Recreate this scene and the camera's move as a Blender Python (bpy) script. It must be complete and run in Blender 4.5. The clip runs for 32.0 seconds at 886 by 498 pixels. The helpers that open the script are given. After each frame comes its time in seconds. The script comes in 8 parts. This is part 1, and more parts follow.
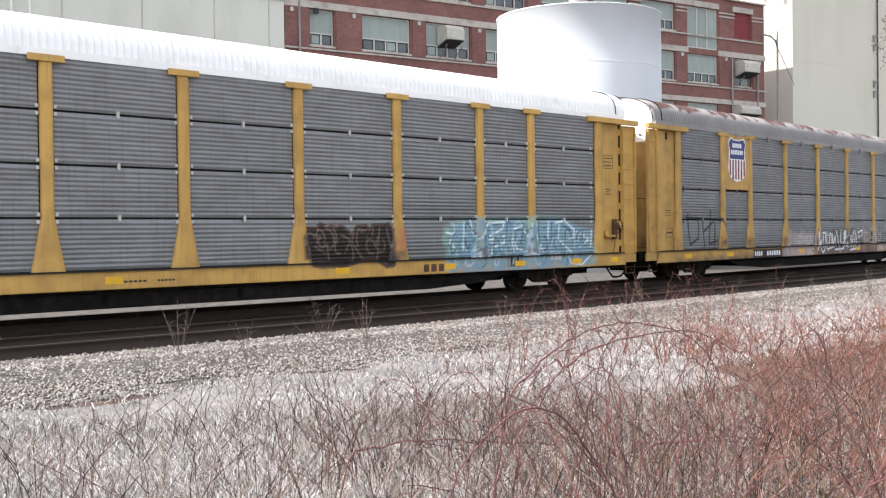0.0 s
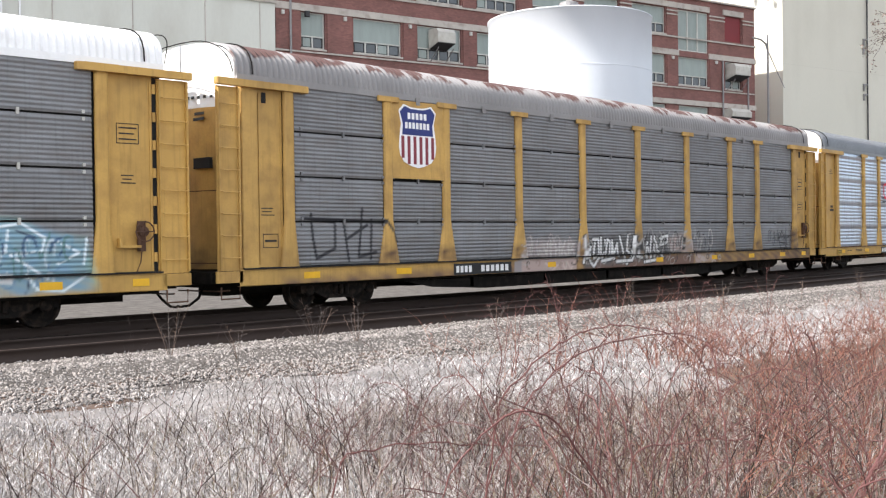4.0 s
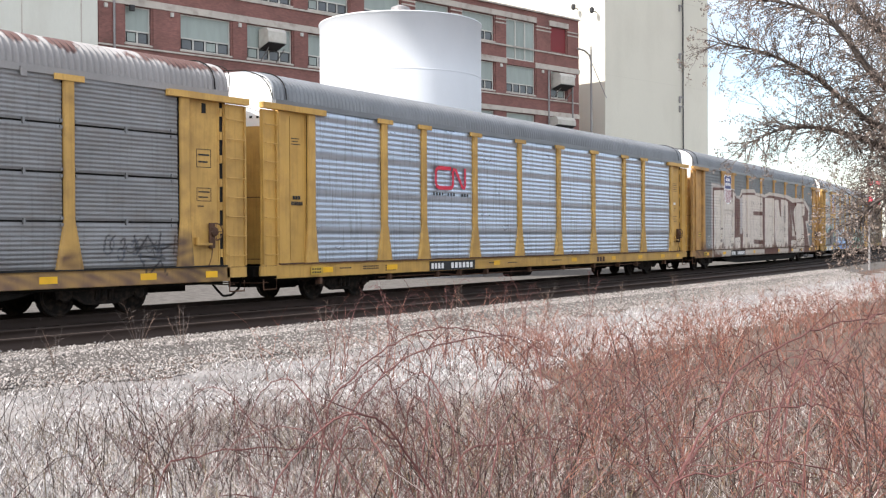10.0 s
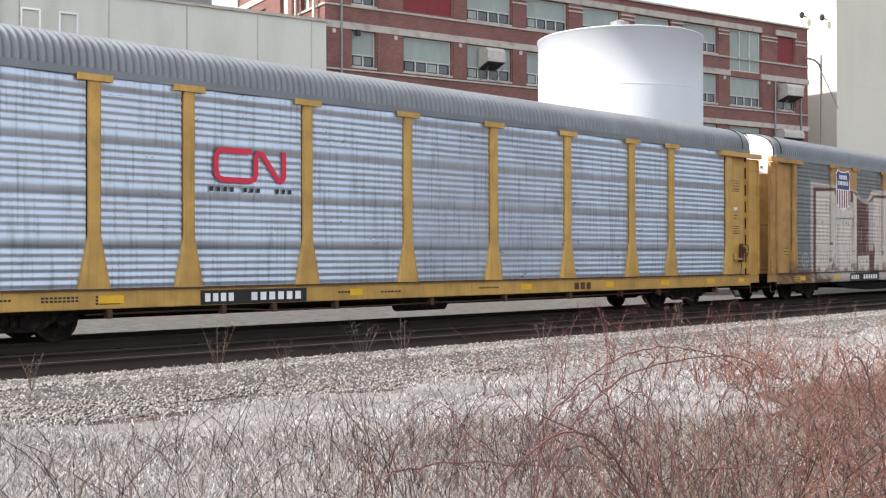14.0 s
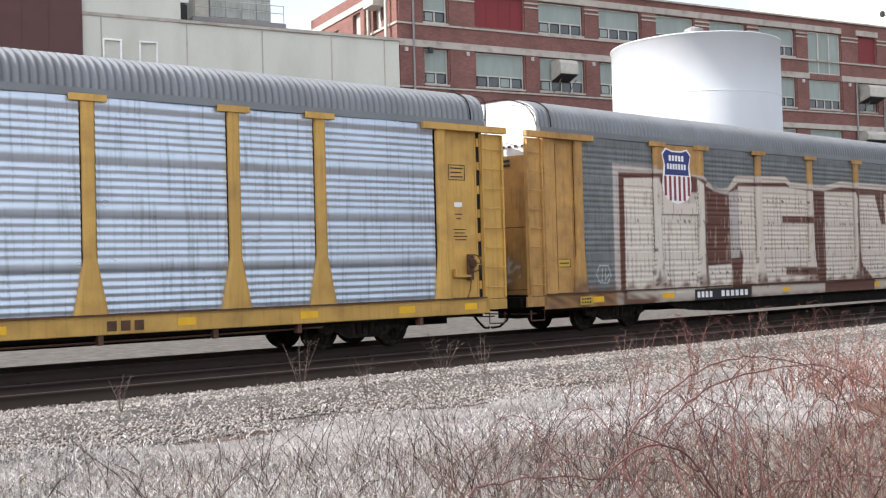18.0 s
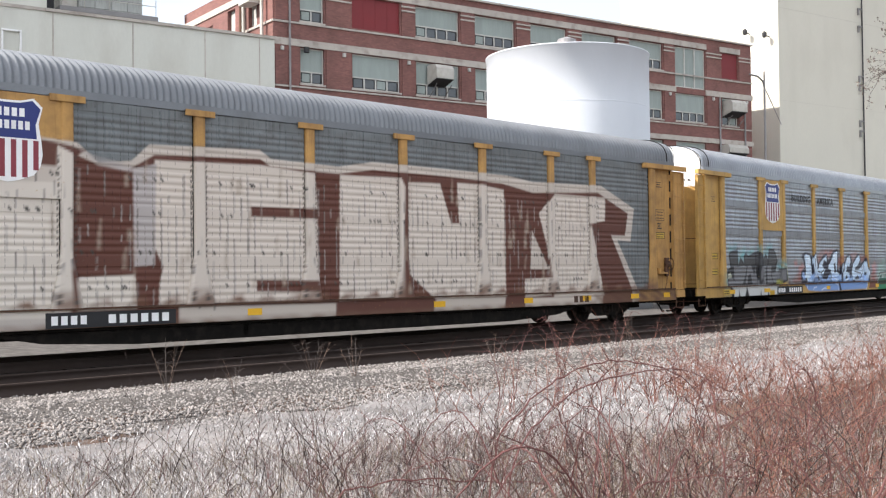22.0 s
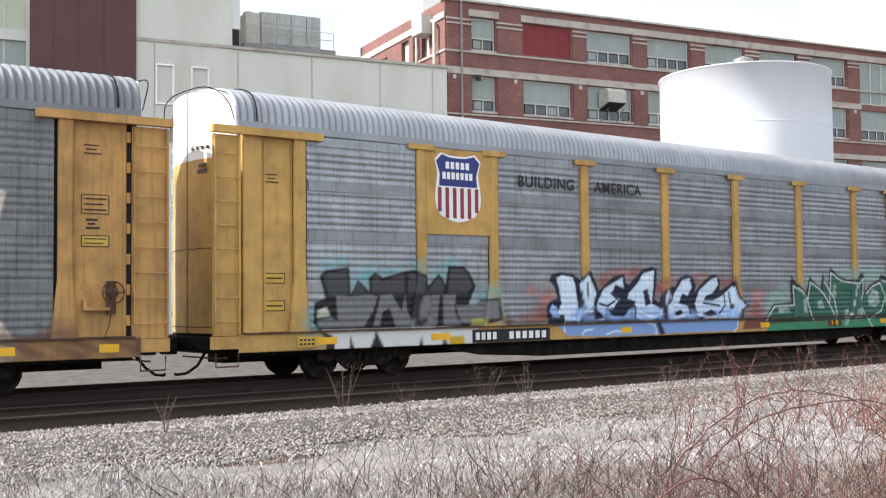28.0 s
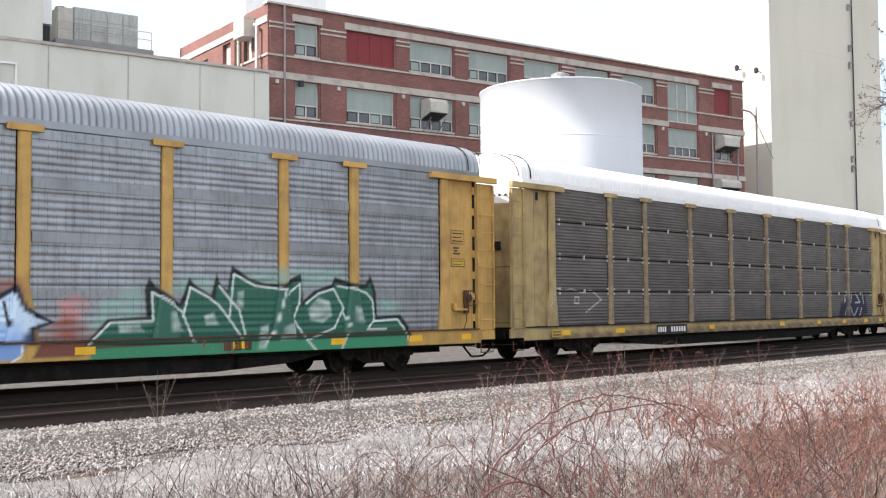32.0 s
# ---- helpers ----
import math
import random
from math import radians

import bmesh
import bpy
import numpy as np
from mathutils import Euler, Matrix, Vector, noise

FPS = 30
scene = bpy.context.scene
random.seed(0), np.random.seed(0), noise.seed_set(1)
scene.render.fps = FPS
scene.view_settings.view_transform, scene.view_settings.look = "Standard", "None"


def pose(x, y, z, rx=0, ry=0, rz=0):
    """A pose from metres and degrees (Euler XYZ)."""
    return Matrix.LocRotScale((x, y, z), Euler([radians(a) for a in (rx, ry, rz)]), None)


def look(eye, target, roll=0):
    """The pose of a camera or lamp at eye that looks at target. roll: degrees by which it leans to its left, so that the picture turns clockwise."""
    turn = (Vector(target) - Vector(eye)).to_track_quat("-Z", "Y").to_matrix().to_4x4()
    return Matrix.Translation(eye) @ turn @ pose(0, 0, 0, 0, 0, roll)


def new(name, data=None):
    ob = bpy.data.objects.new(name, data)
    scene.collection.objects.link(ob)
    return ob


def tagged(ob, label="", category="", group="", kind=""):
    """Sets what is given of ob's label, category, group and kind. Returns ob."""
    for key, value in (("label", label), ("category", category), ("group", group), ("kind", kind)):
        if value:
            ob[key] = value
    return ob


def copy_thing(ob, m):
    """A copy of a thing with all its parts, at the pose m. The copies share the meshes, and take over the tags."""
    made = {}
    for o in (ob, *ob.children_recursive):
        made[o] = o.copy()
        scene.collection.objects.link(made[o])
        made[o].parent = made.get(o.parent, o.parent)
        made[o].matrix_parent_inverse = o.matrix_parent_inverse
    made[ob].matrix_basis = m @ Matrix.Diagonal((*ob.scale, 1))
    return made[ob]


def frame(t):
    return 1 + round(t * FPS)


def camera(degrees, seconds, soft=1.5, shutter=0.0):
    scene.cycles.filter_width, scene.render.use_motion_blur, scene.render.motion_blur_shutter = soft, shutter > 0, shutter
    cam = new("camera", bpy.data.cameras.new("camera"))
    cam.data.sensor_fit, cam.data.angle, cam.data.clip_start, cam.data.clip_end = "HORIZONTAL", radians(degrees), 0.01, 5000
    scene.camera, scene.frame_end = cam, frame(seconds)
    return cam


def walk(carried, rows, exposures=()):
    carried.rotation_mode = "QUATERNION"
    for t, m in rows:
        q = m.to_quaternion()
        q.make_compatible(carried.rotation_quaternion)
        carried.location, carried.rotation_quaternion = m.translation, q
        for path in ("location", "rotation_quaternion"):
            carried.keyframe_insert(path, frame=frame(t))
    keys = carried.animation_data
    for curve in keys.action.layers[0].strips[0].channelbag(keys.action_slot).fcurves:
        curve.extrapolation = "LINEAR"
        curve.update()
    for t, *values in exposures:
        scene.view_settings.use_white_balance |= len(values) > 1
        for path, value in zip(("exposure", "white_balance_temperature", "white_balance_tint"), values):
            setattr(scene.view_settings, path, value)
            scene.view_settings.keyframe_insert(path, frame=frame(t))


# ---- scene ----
EYE = 1.52            # lens height over the rail heads
cam = camera(44.0, 32.0, soft=1.25)
# seconds, pitch, roll, yaw: the camera stands and pans by hand
PATH = [
    (0, -0.71, 0.75, -44.11),
    (0.5, -0.84, 0.78, -44.35),
    (1, -0.88, 0.70, -44.60),
    (1.5, -0.88, 0.60, -44.70),
    (2, -0.87, 0.46, -44.77),
    (2.5, -0.83, 0.25, -44.67),
    (3, -0.70, 0.49, -44.61),
    (3.5, -0.59, 0.78, -44.49),
    (5.5, -0.54, 0.82, -45.27),
    (6, -0.49, 0.94, -45.66),
    (6.5, -0.39, 0.83, -45.76),
    (7, -0.34, 0.96, -45.35),
    (7.5, -0.34, 0.85, -44.90),
    (8, -0.45, 0.61, -44.94),
    (8.5, -0.57, 0.65, -46.02),
    (9, -0.60, 0.50, -48.36),
    (9.5, -0.57, 0.27, -50.93),
    (10, -0.50, 0.32, -53.42),
    (10.5, -0.46, 0.22, -54.29),
    (11, -0.40, 0.36, -52.71),
    (11.5, -0.40, 0.57, -50.48),
    (12, -0.32, 0.84, -47.94),
    (12.5, -0.22, 0.59, -46.04),
    (13, 0.05, 0.44, -43.75),
    (13.5, 0.28, 0.23, -42.26),
    (14, 0.42, 0.12, -42.08),
    (14.5, 0.41, 0.13, -42.81),
    (15, 0.45, 0.02, -43.19),
    (15.5, 0.46, -0.07, -43.47),
    (17.5, 1.42, 1.42, -38.86),
    (18, 1.26, 1.57, -38.01),
    (18.5, 1.46, 2.46, -38.93),
    (19, 1.66, 2.00, -38.94),
    (19.5, 2.23, 1.39, -34.17),
    (20, 1.48, 1.48, -31.95),
    (20.5, 0.88, 1.69, -32.30),
    (21, 1.04, 1.08, -38.80),
    (21.5, 1.07, 0.52, -41.28),
    (22, 1.26, 0.67, -44.66),
    (22.5, 1.77, 0.88, -50.18),
    (23, 2.29, 0.73, -54.04),
    (23.5, 2.69, 0.57, -55.31),
    (24, 3.03, 0.67, -54.92),
    (24.5, 3.17, 0.74, -53.47),
    (25, 3.04, 0.94, -51.54),
    (25.5, 3.01, 1.29, -48.60),
    (26, 2.98, 1.17, -45.08),
    (26.5, 2.89, 0.57, -42.72),
    (28.5, 2.69, 0.51, -34.67),
    (29, 2.67, 0.16, -34.76),
    (29.5, 2.58, 0.05, -35.59),
    (30, 2.53, 0.20, -36.42),
    (30.5, 2.51, 0.63, -41.30),
    (31, 2.60, 0.78, -43.99),
    (31.5, 2.82, 0.62, -44.94),
    (32, 3.00, 0.49, -45.01),
]
walk(cam, [(t, pose(0, 0, EYE, 90 + p, r, y)) for t, p, r, y in PATH], ((0, 1.12), (8, 1.10), (12, 1.02), (14, 0.94), (16, 0.92), (19, 0.96), (22, 0.98), (26, 0.88), (29, 1.06), (32, 1.04)))

# ---- track: an arc, nearest to the camera at x = 0 ----
SIDE_Y = 18.68        # near side of the train at x = 0
HALF_W = 1.52         # half the width of a car
MID_Y = SIDE_Y + HALF_W
RAD = 542.0


def on_track(s, off=0.0, z=0.0):
    """Pose on the arc at length s from the nearest point; off to the far side."""
    a = s / RAD
    r = RAD - off
    return pose(r * math.sin(a), MID_Y + RAD - r * math.cos(a), z, 0, 0, math.degrees(a))


SUN_EL, SUN_AZ = 40.5, -64.0   # degrees; azimuth clockwise from +y: left and behind the train
world = bpy.data.worlds.new("sky")
scene.world = world
world.use_nodes = True
wn = world.node_tree
sky = wn.nodes.new("ShaderNodeTexSky")
sky.sky_type, sky.sun_disc = "NISHITA", False
sky.sun_elevation, sky.sun_rotation = radians(SUN_EL), radians(SUN_AZ)
wn.nodes["Background"].inputs["Strength"].default_value = 0.13
haze = wn.nodes.new("ShaderNodeMix")        # thin bright cloud over the blue
haze.data_type = "RGBA"
haze.inputs[0].default_value = 0.45
toward = wn.nodes.new("ShaderNodeVectorMath")    # cloud brighter towards the sun's side; unseen glow behind the camera added for reflections
toward.operation = "DOT_PRODUCT"
toward.inputs[1].default_value = (-0.925, -0.163, 0.342)
glare = wn.nodes.new("ShaderNodeMapRange")
glare.inputs[1].default_value, glare.inputs[2].default_value = -1, 1
glare.inputs[3].default_value, glare.inputs[4].default_value = 4.5, 12.8
cloud_white = wn.nodes.new("ShaderNodeVectorMath")
cloud_white.operation = "SCALE"
cloud_white.inputs[0].default_value = (1.0, 0.99, 0.98)
wn.links.new(toward.outputs["Value"], glare.inputs[0])
wn.links.new(glare.outputs[0], cloud_white.inputs["Scale"])
wn.links.new(cloud_white.outputs[0], haze.inputs[7])
where = wn.nodes.new("ShaderNodeTexCoord")
flat = wn.nodes.new("ShaderNodeMapping")
flat.inputs["Scale"].default_value, flat.inputs["Location"].default_value = (1, 1, 3), (1.3, 2.1, 0.4)
wisps = wn.nodes.new("ShaderNodeTexNoise")
wisps.inputs["Scale"].default_value, wisps.inputs["Detail"].default_value = 2.4, 6
thick = wn.nodes.new("ShaderNodeMapRange")
thick.inputs[1].default_value, thick.inputs[2].default_value = 0.27, 0.42
thick.inputs[3].default_value, thick.inputs[4].default_value = 0.22, 0.48
wn.links.new(where.outputs["Generated"], flat.inputs["Vector"])
wn.links.new(where.outputs["Generated"], toward.inputs[0])
wn.links.new(flat.outputs[0], wisps.inputs["Vector"])
wn.links.new(wisps.outputs["Fac"], thick.inputs[0])
aim = wn.nodes.new("ShaderNodeVectorMath")       # a gap in the cloud low over the track
aim.operation = "DOT_PRODUCT"
aim.inputs[1].default_value = (0.922, 0.378, 0.083)
near = wn.nodes.new("ShaderNodeMapRange")
near.inputs[1].default_value, near.inputs[2].default_value = 0.991, 0.999
ragged = wn.nodes.new("ShaderNodeMath")
ragged.operation = "MULTIPLY"
clear = wn.nodes.new("ShaderNodeMath")
clear.operation, clear.use_clamp = "SUBTRACT", True
wn.links.new(where.outputs["Generated"], aim.inputs[0])
wn.links.new(aim.outputs["Value"], near.inputs[0])
wn.links.new(near.outputs[0], ragged.inputs[0])
wn.links.new(wisps.outputs["Fac"], ragged.inputs[1])
wn.links.new(thick.outputs[0], clear.inputs[0])
wn.links.new(ragged.outputs[0], clear.inputs[1])
wn.links.new(clear.outputs[0], haze.inputs[0])
wn.links.new(sky.outputs[0], haze.inputs[6])
wn.links.new(haze.outputs[2], wn.nodes["Background"].inputs["Color"])
sun = new("sun", bpy.data.lights.new("sun", "SUN"))
sun.data.energy, sun.data.angle, sun.data.color = 4.8, radians(0.6), (1.0, 0.945, 0.885)
sa, se = radians(SUN_AZ), radians(SUN_EL)
sun.matrix_world = look((0, 0, 60), (0 - math.sin(sa) * math.cos(se), 0 - math.cos(sa) * math.cos(se), 60 - math.sin(se)))
scene.view_settings.exposure = 0.95

# ---- materials ----
def material(name, base, rough=0.7, metal=0.0, vary=0.25, scale=1.5, grain=30.0, bump=0.15, stain=None, amount=0.35,
             stretch=(1, 1, 1), painted=False, each=0.06, spec=0.4, lo=0.45, hi=0.75, streak=0.0):
    """Base colour with broad and fine variation, stains of their own shape, fine relief; painted: sprayed coats over it."""
    m = bpy.data.materials.new(name)
    m.use_nodes = True
    nt = m.node_tree
    nd, ln = nt.nodes, nt.links
    bsdf = nd["Principled BSDF"]
    bsdf.inputs["Roughness"].default_value, bsdf.inputs["Metallic"].default_value = rough, metal
    bsdf.inputs["Specular IOR Level"].default_value = spec
    co = nd.new("ShaderNodeTexCoord")
    mp = nd.new("ShaderNodeMapping")
    mp.inputs["Scale"].default_value = stretch
    ln.new(co.outputs["Object"], mp.inputs["Vector"])

    def cloud(size, detail):
        n = nd.new("ShaderNodeTexNoise")
        n.inputs["Scale"].default_value, n.inputs["Detail"].default_value = size, detail
        ln.new(mp.outputs[0], n.inputs["Vector"])
        return n.outputs["Fac"]

    def blend(fac, a, b):
        n = nd.new("ShaderNodeMix")
        n.data_type = "RGBA"
        for socket, v in ((n.inputs[0], fac), (n.inputs[6], a), (n.inputs[7], b)):
            if isinstance(v, bpy.types.NodeSocket):
                ln.new(v, socket)
            elif isinstance(v, tuple):
                socket.default_value = (*v, 1)
            else:
                socket.default_value = v
        return n.outputs[2]

    def span(value, a, b):
        n = nd.new("ShaderNodeMapRange")
        n.inputs[1].default_value, n.inputs[2].default_value = a, b
        ln.new(value, n.inputs[0])
        return n.outputs[0]

    dark, light = tuple(c * (1 - vary) for c in base), tuple(min(1, c * (1 + vary)) for c in base)
    broad, fine = cloud(scale, 4), cloud(grain, 3)
    col = blend(span(broad, 0.3, 0.7), dark, light)
    col = blend(span(fine, 0.35, 0.75), col, blend(0.5, col, dark))
    if stain:
        col = blend(span(cloud(scale * 2.7, 6), lo, hi), col, blend(amount, col, stain))
    if streak:
        run = nd.new("ShaderNodeMapping")
        run.inputs["Scale"].default_value = (9, 9, 0.55)
        ln.new(co.outputs["Object"], run.inputs["Vector"])
        drip = nd.new("ShaderNodeTexNoise")
        drip.inputs["Scale"].default_value, drip.inputs["Detail"].default_value = 1.6, 5
        ln.new(run.outputs[0], drip.inputs["Vector"])
        gain = nd.new("ShaderNodeMath")
        gain.operation = "MULTIPLY"
        gain.inputs[1].default_value = streak
        ln.new(span(drip.outputs["Fac"], 0.52, 0.68), gain.inputs[0])
        col = blend(gain.outputs[0], col, tuple(c * 0.35 for c in base))
    if each:
        info = nd.new("ShaderNodeObjectInfo")
        mr = nd.new("ShaderNodeMapRange")
        mr.inputs[3].default_value, mr.inputs[4].default_value = 1 - each, 1 + each
        ln.new(info.outputs["Random"], mr.inputs[0])
        hs = nd.new("ShaderNodeHueSaturation")
        ln.new(mr.outputs[0], hs.inputs["Value"])
        ln.new(col, hs.inputs["Color"])
        col = hs.outputs[0]
    if painted:
        at = nd.new("ShaderNodeAttribute")
        at.attribute_name = "coat"
        worn = nd.new("ShaderNodeMath")
        worn.operation = "MULTIPLY"
        ln.new(at.outputs["Alpha"], worn.inputs[0])
        ln.new(span(cloud(grain * 0.6, 5), 0.12, 0.34), worn.inputs[1])
        col = blend(worn.outputs[0], col, at.outputs["Color"])
        if metal:
            inv = nd.new("ShaderNodeMath")
            inv.operation = "MULTIPLY_ADD"
            inv.inputs[1].default_value, inv.inputs[2].default_value = -metal, metal
            ln.new(at.outputs["Alpha"], inv.inputs[0])
            ln.new(inv.outputs[0], bsdf.inputs["Metallic"])
    ln.new(col, bsdf.inputs["Base Color"])
    rr = nd.new("ShaderNodeMapRange")
    rr.inputs[3].default_value, rr.inputs[4].default_value = max(0.02, rough - 0.12), min(1, rough + 0.12)
    ln.new(broad, rr.inputs[0])
    ln.new(rr.outputs[0], bsdf.inputs["Roughness"])
    if bump:
        bp = nd.new("ShaderNodeBump")
        bp.inputs["Strength"].default_value, bp.inputs["Distance"].default_value = bump, 0.02
        ln.new(fine, bp.inputs["Height"])
        ln.new(bp.outputs[0], bsdf.inputs["Normal"])
    return m


def brick_material(name, a, b, mortar, course=0.075, length=0.22):
    """Courses of brick at true size on walls that stand along x."""
    m = material(name, a, rough=0.85, vary=0.15, scale=0.25, grain=6, bump=0.1, stain=(0.05, 0.03, 0.025), amount=0.4)
    nd, ln = m.node_tree.nodes, m.node_tree.links
    co = nd.new("ShaderNodeTexCoord")
    sw = nd.new("ShaderNodeMapping")
    sw.inputs["Rotation"].default_value = (radians(-90), 0, 0)
    br = nd.new("ShaderNodeTexBrick")
    br.inputs["Scale"].default_value = 1.0
    br.inputs["Brick Width"].default_value, br.inputs["Row Height"].default_value = length, course
    br.inputs["Mortar Size"].default_value = 0.008
    br.inputs["Color1"].default_value, br.inputs["Color2"].default_value = (1, 1, 1, 1), (0.7, 0.72, 0.75, 1)
    br.inputs["Mortar"].default_value = (*mortar, 1)
    ln.new(co.outputs["Object"], sw.inputs["Vector"])
    ln.new(sw.outputs[0], br.inputs["Vector"])
    bsdf = nd["Principled BSDF"]
    old = bsdf.inputs["Base Color"].links[0].from_socket
    mx = nd.new("ShaderNodeMix")
    mx.data_type, mx.blend_type = "RGBA", "MULTIPLY"
    mx.inputs[0].default_value = 1
    ln.new(old, mx.inputs[6])
    ln.new(br.outputs["Color"], mx.inputs[7])
    ln.new(mx.outputs[2], bsdf.inputs["Base Color"])
    return m


YEL = material("yellow_paint", (0.52, 0.31, 0.08), 0.55, 0, 0.12, 0.8, 25, 0.08, (0.16, 0.08, 0.03), 0.4, painted=True, streak=0.25)
YEL_DIRTY = material("weathered_yellow_paint", (0.51, 0.31, 0.09), 0.65, 0, 0.16, 0.9, 22, 0.12, (0.13, 0.065, 0.035), 0.42, painted=True, streak=0.22)
YEL_TAN = material("grimy_tan_yellow_paint", (0.47, 0.265, 0.085), 0.7, 0, 0.2, 0.9, 22, 0.12, (0.13, 0.07, 0.045), 0.5, painted=True, streak=0.35)
YEL_PALE = material("faded_yellow_paint", (0.42, 0.31, 0.14), 0.7, 0, 0.2, 0.9, 22, 0.12, (0.14, 0.095, 0.065), 0.65, painted=True, streak=0.25)
YEL_MARK = material("bright_yellow_marker", (0.75, 0.42, 0.02), 0.5, 0, 0.1, 4, 40, 0.03)
GALV_GREY = material("dull_galvanised_steel", (0.222, 0.226, 0.234), 0.55, 0.35, 0.16, 0.7, 26, 0.1, (0.17, 0.15, 0.14), 0.55, (1, 1, 3), painted=True, streak=0.2, spec=0.25)
GALV_BRIGHT = material("bright_galvanised_steel", (0.48, 0.545, 0.64), 0.32, 0.70, 0.09, 0.8, 18, 0.02, (0.40, 0.44, 0.51), 0.35, (1.2, 1, 3), painted=True, streak=0.45)
GALV_MID = material("weathered_galvanised_steel", (0.175, 0.188, 0.192), 0.55, 0.3, 0.2, 0.7, 30, 0.08, (0.12, 0.115, 0.11), 0.6, (1.6, 1, 2), painted=True, streak=0.4, spec=0.25)
GALV_LIGHT = material("pale_galvanised_steel", (0.315, 0.335, 0.36), 0.38, 0.62, 0.22, 0.7, 30, 0.03, (0.20, 0.205, 0.215), 0.55, (1.6, 1, 2), painted=True, streak=0.4, spec=0.25)
GALV_DARK = material("sooty_galvanised_steel", (0.135, 0.124, 0.118), 0.75, 0.05, 0.2, 0.7, 24, 0.1, (0.08, 0.066, 0.058), 0.5, (1, 1, 3), painted=True, spec=0.15)
ROOF_WHITE = material("white_roof_paint", (0.80, 0.80, 0.80), 0.5, 0, 0.05, 1, 20, 0.05, (0.45, 0.42, 0.4), 0.3, lo=0.55)
ROOF_GREY = material("grey_zinc_roof", (0.19, 0.20, 0.215), 0.45, 0.4, 0.12, 0.6, 20, 0.05, (0.12, 0.125, 0.135), 0.45)
ROOF_ZINC = material("bright_zinc_roof", (0.29, 0.305, 0.33), 0.38, 0.55, 0.14, 0.6, 20, 0.05, (0.17, 0.175, 0.19), 0.45)
ROOF_RUST = material("rusting_roof_paint", (0.26, 0.25, 0.25), 0.6, 0.1, 0.16, 0.5, 20, 0.08, (0.075, 0.032, 0.027), 0.95, (1.5, 0.6, 0.6), lo=0.46, hi=0.50)
BLACK = material("black_underframe", (0.009, 0.008, 0.007), 0.75, 0, 0.3, 2, 20, 0.2, (0.03, 0.024, 0.02), 0.5, spec=0.08)
STEEL_DARK = material("grimy_cast_steel", (0.016, 0.014, 0.013), 0.7, 0.2, 0.3, 3, 25, 0.2, (0.08, 0.055, 0.04), 0.5, spec=0.08)
SEAM = material("dark_seam", (0.012, 0.012, 0.013), 0.9, 0, 0.2, 5, 20, 0)
WHITE = material("white_paint", (0.78, 0.78, 0.78), 0.55, 0, 0.06, 1, 30, 0.04, (0.5, 0.46, 0.42), 0.3, lo=0.55)
BLUE = material("blue_emblem_paint", (0.022, 0.035, 0.17), 0.5, 0, 0.12, 2, 30, 0.02)
RED_STRIPE = material("dark_red_emblem_paint", (0.23, 0.035, 0.05), 0.5, 0, 0.12, 2, 30, 0.02)
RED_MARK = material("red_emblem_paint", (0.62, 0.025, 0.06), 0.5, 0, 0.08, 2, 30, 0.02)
PLATE = material("dull_yellow_label", (0.50, 0.33, 0.05), 0.6, 0, 0.12, 4, 40, 0.03)
INK = material("black_stencil_paint", (0.018, 0.018, 0.02), 0.6, 0, 0.2, 3, 30, 0.02)
RUSTED = material("rust_brown_steel", (0.10, 0.05, 0.03), 0.8, 0.1, 0.3, 2, 25, 0.2, (0.03, 0.02, 0.018), 0.5)
RAIL_TOP = material("worn_rail_steel", (0.045, 0.034, 0.030), 0.7, 0.1, 0.15, 2, 30, 0.1, (0.04, 0.028, 0.022), 0.6, (0.3, 1, 1), spec=0.08)
TIE = material("creosoted_timber", (0.028, 0.022, 0.019), 0.9, 0, 0.3, 2, 12, 0.4, (0.12, 0.10, 0.085), 0.4, spec=0.08)

BRICK = brick_material("red_brick", (0.235, 0.105, 0.09), (0.25, 0.1, 0.07), (0.75, 0.85, 0.85))
BRICK_BROWN = material("brown_metal_cladding", (0.105, 0.050, 0.048), 0.8, 0, 0.12, 0.3, 8, 0.05, (0.07, 0.035, 0.03), 0.4)
CREAM = material("cream_stone", (0.42, 0.38, 0.34), 0.85, 0, 0.14, 0.6, 10, 0.1, (0.12, 0.09, 0.07), 0.5, lo=0.5)
CONCRETE = material("pale_painted_concrete", (0.55, 0.55, 0.50), 0.88, 0, 0.07, 0.2, 8, 0.1, (0.36, 0.33, 0.28), 0.4, (1, 1, 0.35), lo=0.5)
TOWER_C = material("pale_tower_concrete", (0.54, 0.52, 0.45), 0.9, 0, 0.05, 0.12, 6, 0.08, (0.42, 0.40, 0.34), 0.4, (1, 1, 0.4), lo=0.5)
TANK_W = material("white_tank_paint", (0.60, 0.625, 0.67), 0.5, 0, 0.03, 0.3, 10, 0.02, (0.50, 0.53, 0.58), 0.3, (1, 1, 0.3))
PANEL_GREEN = material("translucent_window_panel", (0.27, 0.31, 0.29), 0.55, 0, 0.1, 0.6, 10, 0.03, (0.2, 0.23, 0.22), 0.4, (3, 1, 0.5))
FRAME_W = material("white_window_frame", (0.46, 0.45, 0.42), 0.6, 0, 0.1, 2, 30, 0.03)
GLASS = material("dark_window_glass", (0.05, 0.055, 0.06), 0.12, 0, 0.2, 1, 10, 0, spec=0.7)
RED_PANEL = material("dark_red_infill_panel", (0.17, 0.022, 0.026), 0.7, 0, 0.1, 0.6, 10, 0.05)
